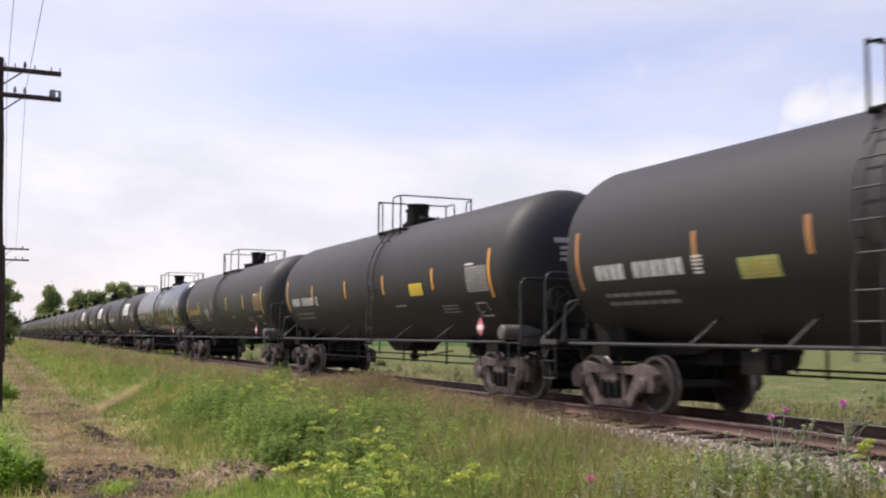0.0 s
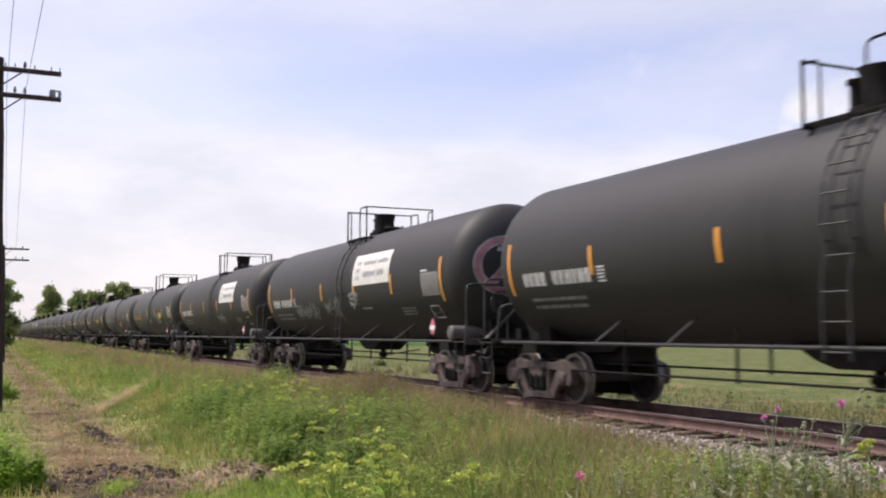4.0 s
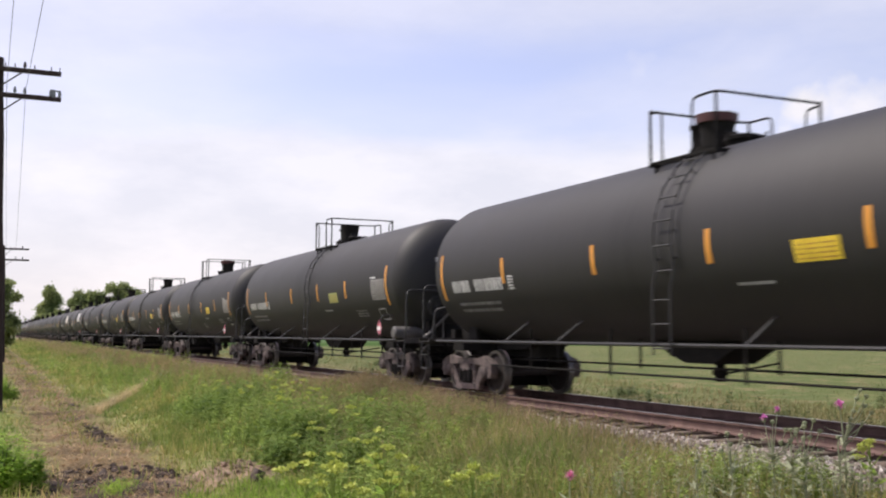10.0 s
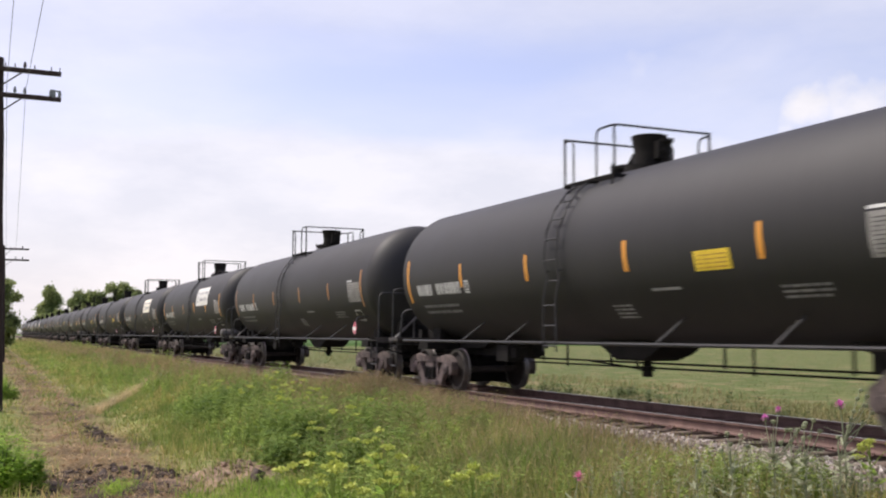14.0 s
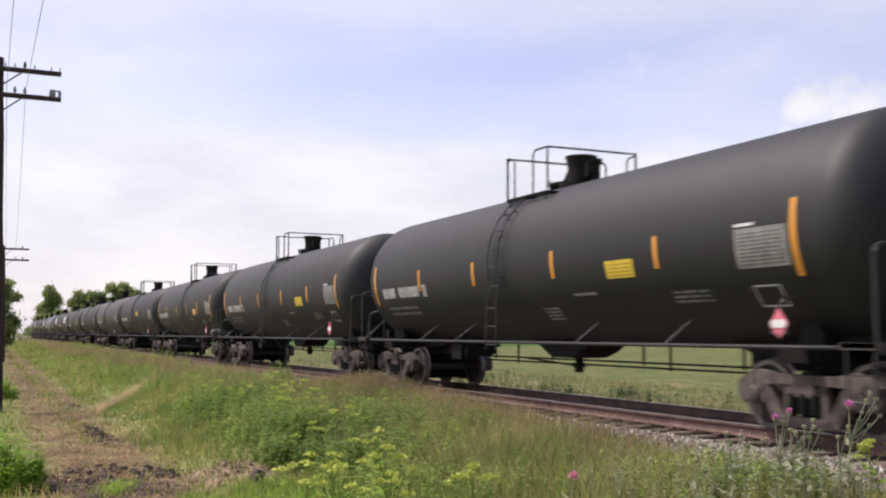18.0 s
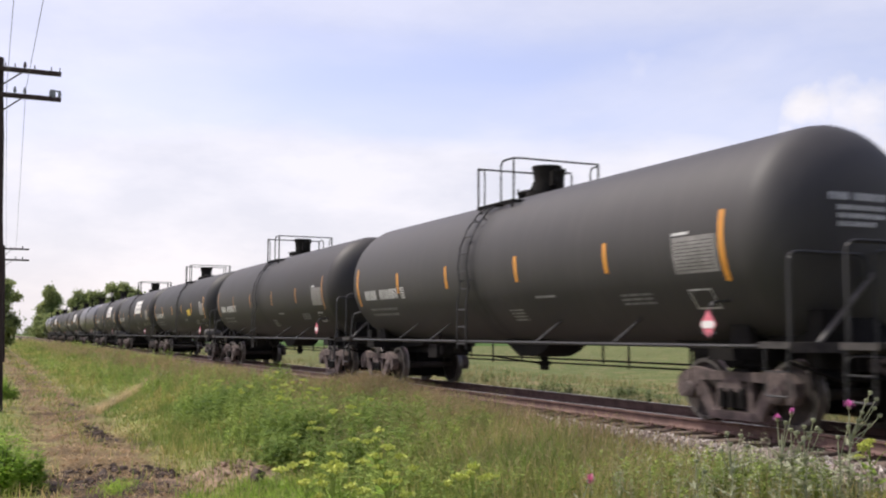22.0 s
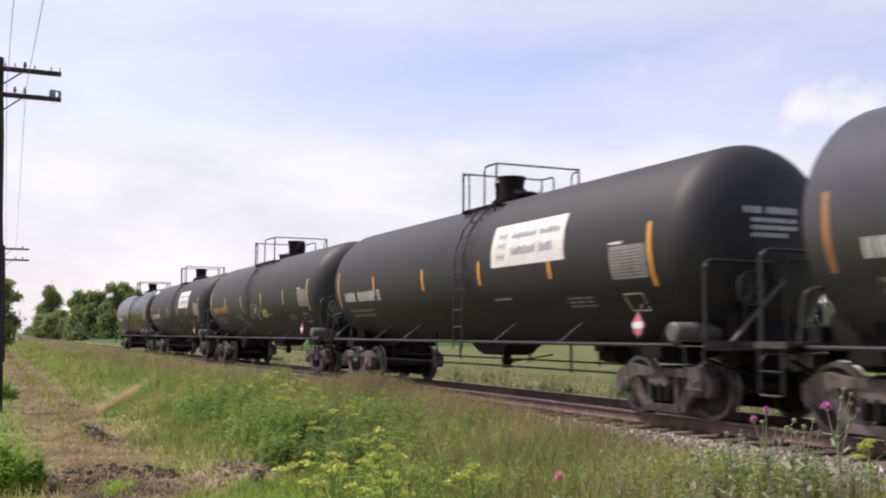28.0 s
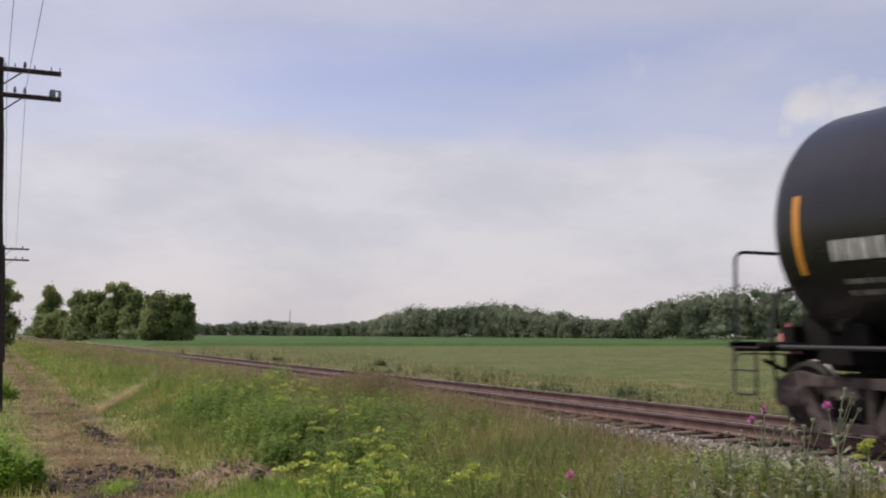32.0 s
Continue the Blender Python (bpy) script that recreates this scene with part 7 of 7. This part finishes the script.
def thistle(x, y, heads, seed, label="grey-green thistle with a magenta flower head", floret=None):
    """A nodding thistle; heads: offsets across the view, heights and whether in flower."""
    rng = np.random.default_rng(seed)
    z0 = float(ground_z(x, y)) - 0.02
    t = tagged(new("thistle"), label, "thistle", "thistles before the track")
    t.location = (x, y, z0)
    hi = max(z for _, z, _ in heads) - z0
    bm = bmesh.new()
    tube(bm, [(0, 0, 0), (0.015, 0, hi * 0.5), (0, 0.01, hi * 0.8)], [0.010, 0.008, 0.006], 6)
    part("stem", mesh_from("stem", bm, GREYGREEN), t)
    for dx, z, flower in heads:
        c = Vector((dx * 0.91, -dx * 0.41, z - z0))
        bm = bmesh.new()
        tube(bm, [(0.0, 0.0, min(hi * 0.55, c.z * 0.7)), (dx * 0.6, -dx * 0.27, c.z * 0.85), c], [0.006, 0.005, 0.004], 6)
        b = part("branch", mesh_from("branch", bm, GREYGREEN), t)
        bm = bmesh.new()
        lathe(bm, [(-0.028, 0.0), (-0.020, 0.017), (0.0, 0.024), (0.012, 0.019), (0.015, 0.0)], "z", 10, c)
        for k in range(26):
            a, e = rng.uniform(0, 6.283), rng.uniform(-0.9, 0.5)
            d = Vector((math.cos(a) * math.cos(e), math.sin(a) * math.cos(e), math.sin(e)))
            s = Vector((-math.sin(a), math.cos(a), 0)) * 0.004
            o = c + d * 0.020
            bm.faces.new([bm.verts.new(o - s), bm.verts.new(o + s), bm.verts.new(o + d * 0.016)])
        head = part("flower_head", mesh_from("flower_head", bm, GREYGREEN, 0), b, "spiny bud")
        if flower:
            bm = bmesh.new()
            for k in range(90):
                a, e = rng.uniform(0, 6.283), rng.uniform(-0.35, 1.5)
                d = Vector((math.cos(a) * math.cos(e), math.sin(a) * math.cos(e), math.sin(e)))
                s = Vector((-math.sin(a), math.cos(a), 0)) * 0.0035
                o = c + Vector((0, 0, 0.008))
                L = rng.uniform(0.036, 0.050) * flower
                bm.faces.new([bm.verts.new(o + d * 0.01 - s), bm.verts.new(o + d * 0.01 + s), bm.verts.new(o + d * L + s), bm.verts.new(o + d * L - s)])
            part("floret_tuft", mesh_from("floret_tuft", bm, floret or PINK, 0), head, "magenta thistle florets")
    for k in range(20):
        a, zz = rng.uniform(0, 6.283), hi * rng.uniform(0.1, 0.62)
        bm = bmesh.new()
        out, s = Vector((math.cos(a), math.sin(a), 0.35)), Vector((-math.sin(a), math.cos(a), 0))
        L = rng.uniform(0.09, 0.20)
        for i in range(6):
            o = Vector((0, 0, zz)) + out * L * i / 6
            w = L * 0.22 * (1 - i / 8) * (1 if i % 2 else 1.5)
            for g in (-1, 1):
                bm.faces.new([bm.verts.new(o), bm.verts.new(o + s * g * w + out * L * 0.1), bm.verts.new(o + out * L * 0.18)])
        part("leaf", mesh_from("leaf", bm, GREYGREEN, 0), t)
    return t


LOW_THISTLE = thistle(5.04, 8.30, [(0.0, -0.10, 1.45)], 81, "single thistle with a rose-pink flower head in the grass", ROSE)
BIG_THISTLE = thistle(7.75, 7.55, [(-0.01, 0.54, 1.45), (0.20, 0.70, 0), (0.16, 0.62, 0), (0.26, 0.64, 0), (0.12, 0.50, 0), (0.24, 0.55, 0), (0.09, 0.42, 0), (0.30, 0.48, 0), (0.05, 0.30, 0), (0.2, 0.38, 0)], 82, "tall grey-green thistle with buds and a magenta flower head")
TWIN_THISTLE = thistle(6.75, 7.45, [(-0.06, 0.46, 1.0), (0.07, 0.53, 0.9), (0.02, 0.44, 0), (0.14, 0.36, 0), (0.24, 0.36, 0), (0.32, 0.42, 0), (0.18, 0.26, 0)], 83, "branched thistle with two small magenta flower heads")
thistle(7.10, 7.60, [(0.0, 0.34, 0), (0.12, 0.26, 0), (-0.1, 0.22, 0)], 84, "grey-green thistle gone to seed")
thistle(6.45, 7.70, [(0.0, 0.22, 0), (0.10, 0.30, 0), (-0.09, 0.16, 0), (0.16, 0.20, 0), (-0.03, 0.32, 0)], 87, "grey-green thistle gone to seed")
thistle(6.98, 7.30, [(0.0, 0.40, 0), (0.09, 0.46, 0), (-0.08, 0.34, 0), (0.15, 0.36, 0), (0.05, 0.30, 0)], 88, "grey-green thistle gone to seed")
thistle(7.45, 7.35, [(0.0, 0.28, 0), (0.10, 0.38, 0)], 85, "grey-green thistle gone to seed")
thistle(6.2, 7.9, [(0.0, 0.05, 0), (0.08, -0.05, 0)], 86, "grey-green thistle gone to seed")


def shrub(x, y, wide, high, seed, stalks=90):
    """A low clump of upright leafy shoots."""
    rng = np.random.default_rng(seed)
    s = tagged(new("shrub"), "low bright green leafy clump beside the lane", "shrub")
    z0 = float(ground_z(x, y))
    s.location = (x, y, z0)
    for k in range(9):
        a, r = rng.uniform(0, 6.283), wide * rng.uniform(0.1, 0.42)
        bm = bmesh.new()
        tube(bm, [(0, 0, -0.03), (r * math.cos(a) * 0.6, r * math.sin(a) * 0.6, high * 0.4), (r * math.cos(a), r * math.sin(a), high * 0.75)], [0.010, 0.007, 0.003], 5)
        part("branch", mesh_from("branch", bm, BARK), s)
    a, r = rng.uniform(0, 6.283, stalks), wide * 0.5 * np.sqrt(rng.random(stalks))
    px, py = x + r * np.cos(a), y + r * np.sin(a)
    ph = high * rng.uniform(0.6, 1.1, stalks) * (1.05 - 0.5 * (r / (wide * 0.5)) ** 2)
    v, f = leafy_stalks(rng, px, py, ph, 0.10 * (1 + y / 80), 44)
    part("foliage", raw_mesh("foliage", v - np.array([x, y, z0]), f, BRIGHT), s)


shrub(0.20, 14.4, 1.15, 0.78, 91, 130)
shrub(-0.25, 15.8, 1.2, 0.78, 92, 110)
shrub(0.45, 34.0, 1.0, 0.7, 93, 50)


def clods():
    """Lumps of dark turned earth in the ruts and on the low bank."""
    rng = np.random.default_rng(51)
    spots = [(1.2, 15.4, 0.5, 0.9, 220, 0.034, 0), (2.2, 15.2, 0.5, 0.8, 240, 0.036, 0), (2.12, 21.6, 0.18, 1.7, 190, 0.040, 0), (3.35, 14.5, 0.35, 1.1, 260, 0.034, 1), (1.7, 14.0, 1.1, 0.7, 170, 0.024, 0), (1.5, 13.2, 0.8, 0.5, 80, 0.020, 0), (3.30, 13.35, 0.06, 0.06, 5, 0.085, 0), (2.3, 31.0, 0.3, 1.4, 40, 0.05, 0)]
    t = (1 + 5 ** 0.5) / 2
    ico = np.array([(-1, t, 0), (1, t, 0), (-1, -t, 0), (1, -t, 0), (0, -1, t), (0, 1, t), (0, -1, -t), (0, 1, -t), (t, 0, -1), (t, 0, 1), (-t, 0, -1), (-t, 0, 1)]) / math.hypot(1, t)
    tri = np.array([(0, 11, 5), (0, 5, 1), (0, 1, 7), (0, 7, 10), (0, 10, 11), (1, 5, 9), (5, 11, 4), (11, 10, 2), (10, 7, 6), (7, 1, 8), (3, 9, 4), (3, 4, 2), (3, 2, 6), (3, 6, 8), (3, 8, 9), (4, 9, 5), (2, 4, 11), (6, 2, 10), (8, 6, 7), (9, 8, 1)])
    made = {0: [], 1: []}
    for cx, cy, sx, sy, n, size, pale in spots:
        x, y = rng.normal(cx, sx * 0.6, n), rng.normal(cy, sy * 0.6, n)
        s = size * np.clip(rng.lognormal(-0.8, 0.55, n), 0.15, 1.4)
        p = ico[None] * rng.uniform(0.45, 1.5, (n, 12, 1)) * s[:, None, None] * rng.uniform(0.6, 1.6, (n, 1, 3)) * np.array([1.1, 1.1, 0.75])
        p = p + np.stack([x, y, ground_z(x, y) + s * 0.25], 1)[:, None]
        made[pale].append(p.reshape(-1, 12, 3))
    for pale, mat, label in ((0, CLOD, "dark damp clods of earth in the ruts of the lane"), (1, PALE_CLOD, "pale dry clods of turned earth on the low bank")):
        p = np.concatenate(made[pale])
        f = (tri[None] + 12 * np.arange(len(p))[:, None, None]).reshape(-1, 3)
        tagged(new("earth_clods", raw_mesh("earth_clods", p.reshape(-1, 3), f, mat)), label, "earth clods", kind="stuff")


clods()


# ---- movement ----
SECONDS = (0, 1, 2, 5, 6, 7, 8, 9, 10, 11, 12, 13, 16, 17, 18, 19, 20, 21, 22, 23, 24, 25, 28, 29, 30, 31, 32)
SWAY = [
    (LOW_THISTLE, 0.0054, 0.55, list(zip(SECONDS, (35, 15, 20, 15, 28, 5, 16, 12, 1, -5, 1, 7, 25, -2, 6, 27, -5, -10, 34, 33, 3, -12, -17, -8, -7, -4, 1)))),
    (BIG_THISTLE, 0.0054, 0.95, list(zip(SECONDS, (0, 19, 2, -4, 9, 6, 11, 11, -7, -9, 5, -13, 19, 21, 10, -2, 7, 16, 10, -20, 0, -11, -33, -20, -13, -22, -31)))),
    (TWIN_THISTLE, 0.0054, 0.9, list(zip(SECONDS, (7, 10, 0, -5, 3, 5, 3, 2, -5, -15, -5, -8, 17, 22, 13, -3, -2, 10, 17, -10, -5, -8, -22, -15, -20, -23, -25)))),
]
def motions():
    stops = [0, 4, 8, 12, 16, 20, 24, 28, 32]
    for car, y, flip in CARS:
        walk(car, [(t, pose(TRACK, y - travelled(t), 0, 0, 0, 180 if flip else 0)) for t in stops])
    # thistles nod in the wind
    for plant, metres, tall, path in SWAY:
        x, y, z = plant.location
        rows = []
        for t, px in path:
            lean = math.degrees(math.atan(px * metres / tall))
            rows.append((t, pose(x, y, z) @ Matrix.Rotation(-YAW, 4, "Z") @ Matrix.Rotation(radians(lean), 4, "Y") @ Matrix.Rotation(YAW, 4, "Z")))
        walk(plant, rows)
    # wheels roll; alike wheelsets share one set of keys
    keys = {}
    for w, flip in WHEELSETS:
        s = w["turns"]
        if (s, flip) not in keys:
            sign = -1 if flip else 1
            walk(w, [(f / FPS, pose(0, s * AXLE, 0.457, sign * math.degrees(travelled(f / FPS) / 0.457))) for f in range(0, 32 * FPS + 1)])
            keys[s, flip] = w.animation_data
        else:
            w.rotation_mode = "QUATERNION"
            d = w.animation_data_create()
            d.action = keys[s, flip].action
            d.action_slot = keys[s, flip].action_slot


motions()
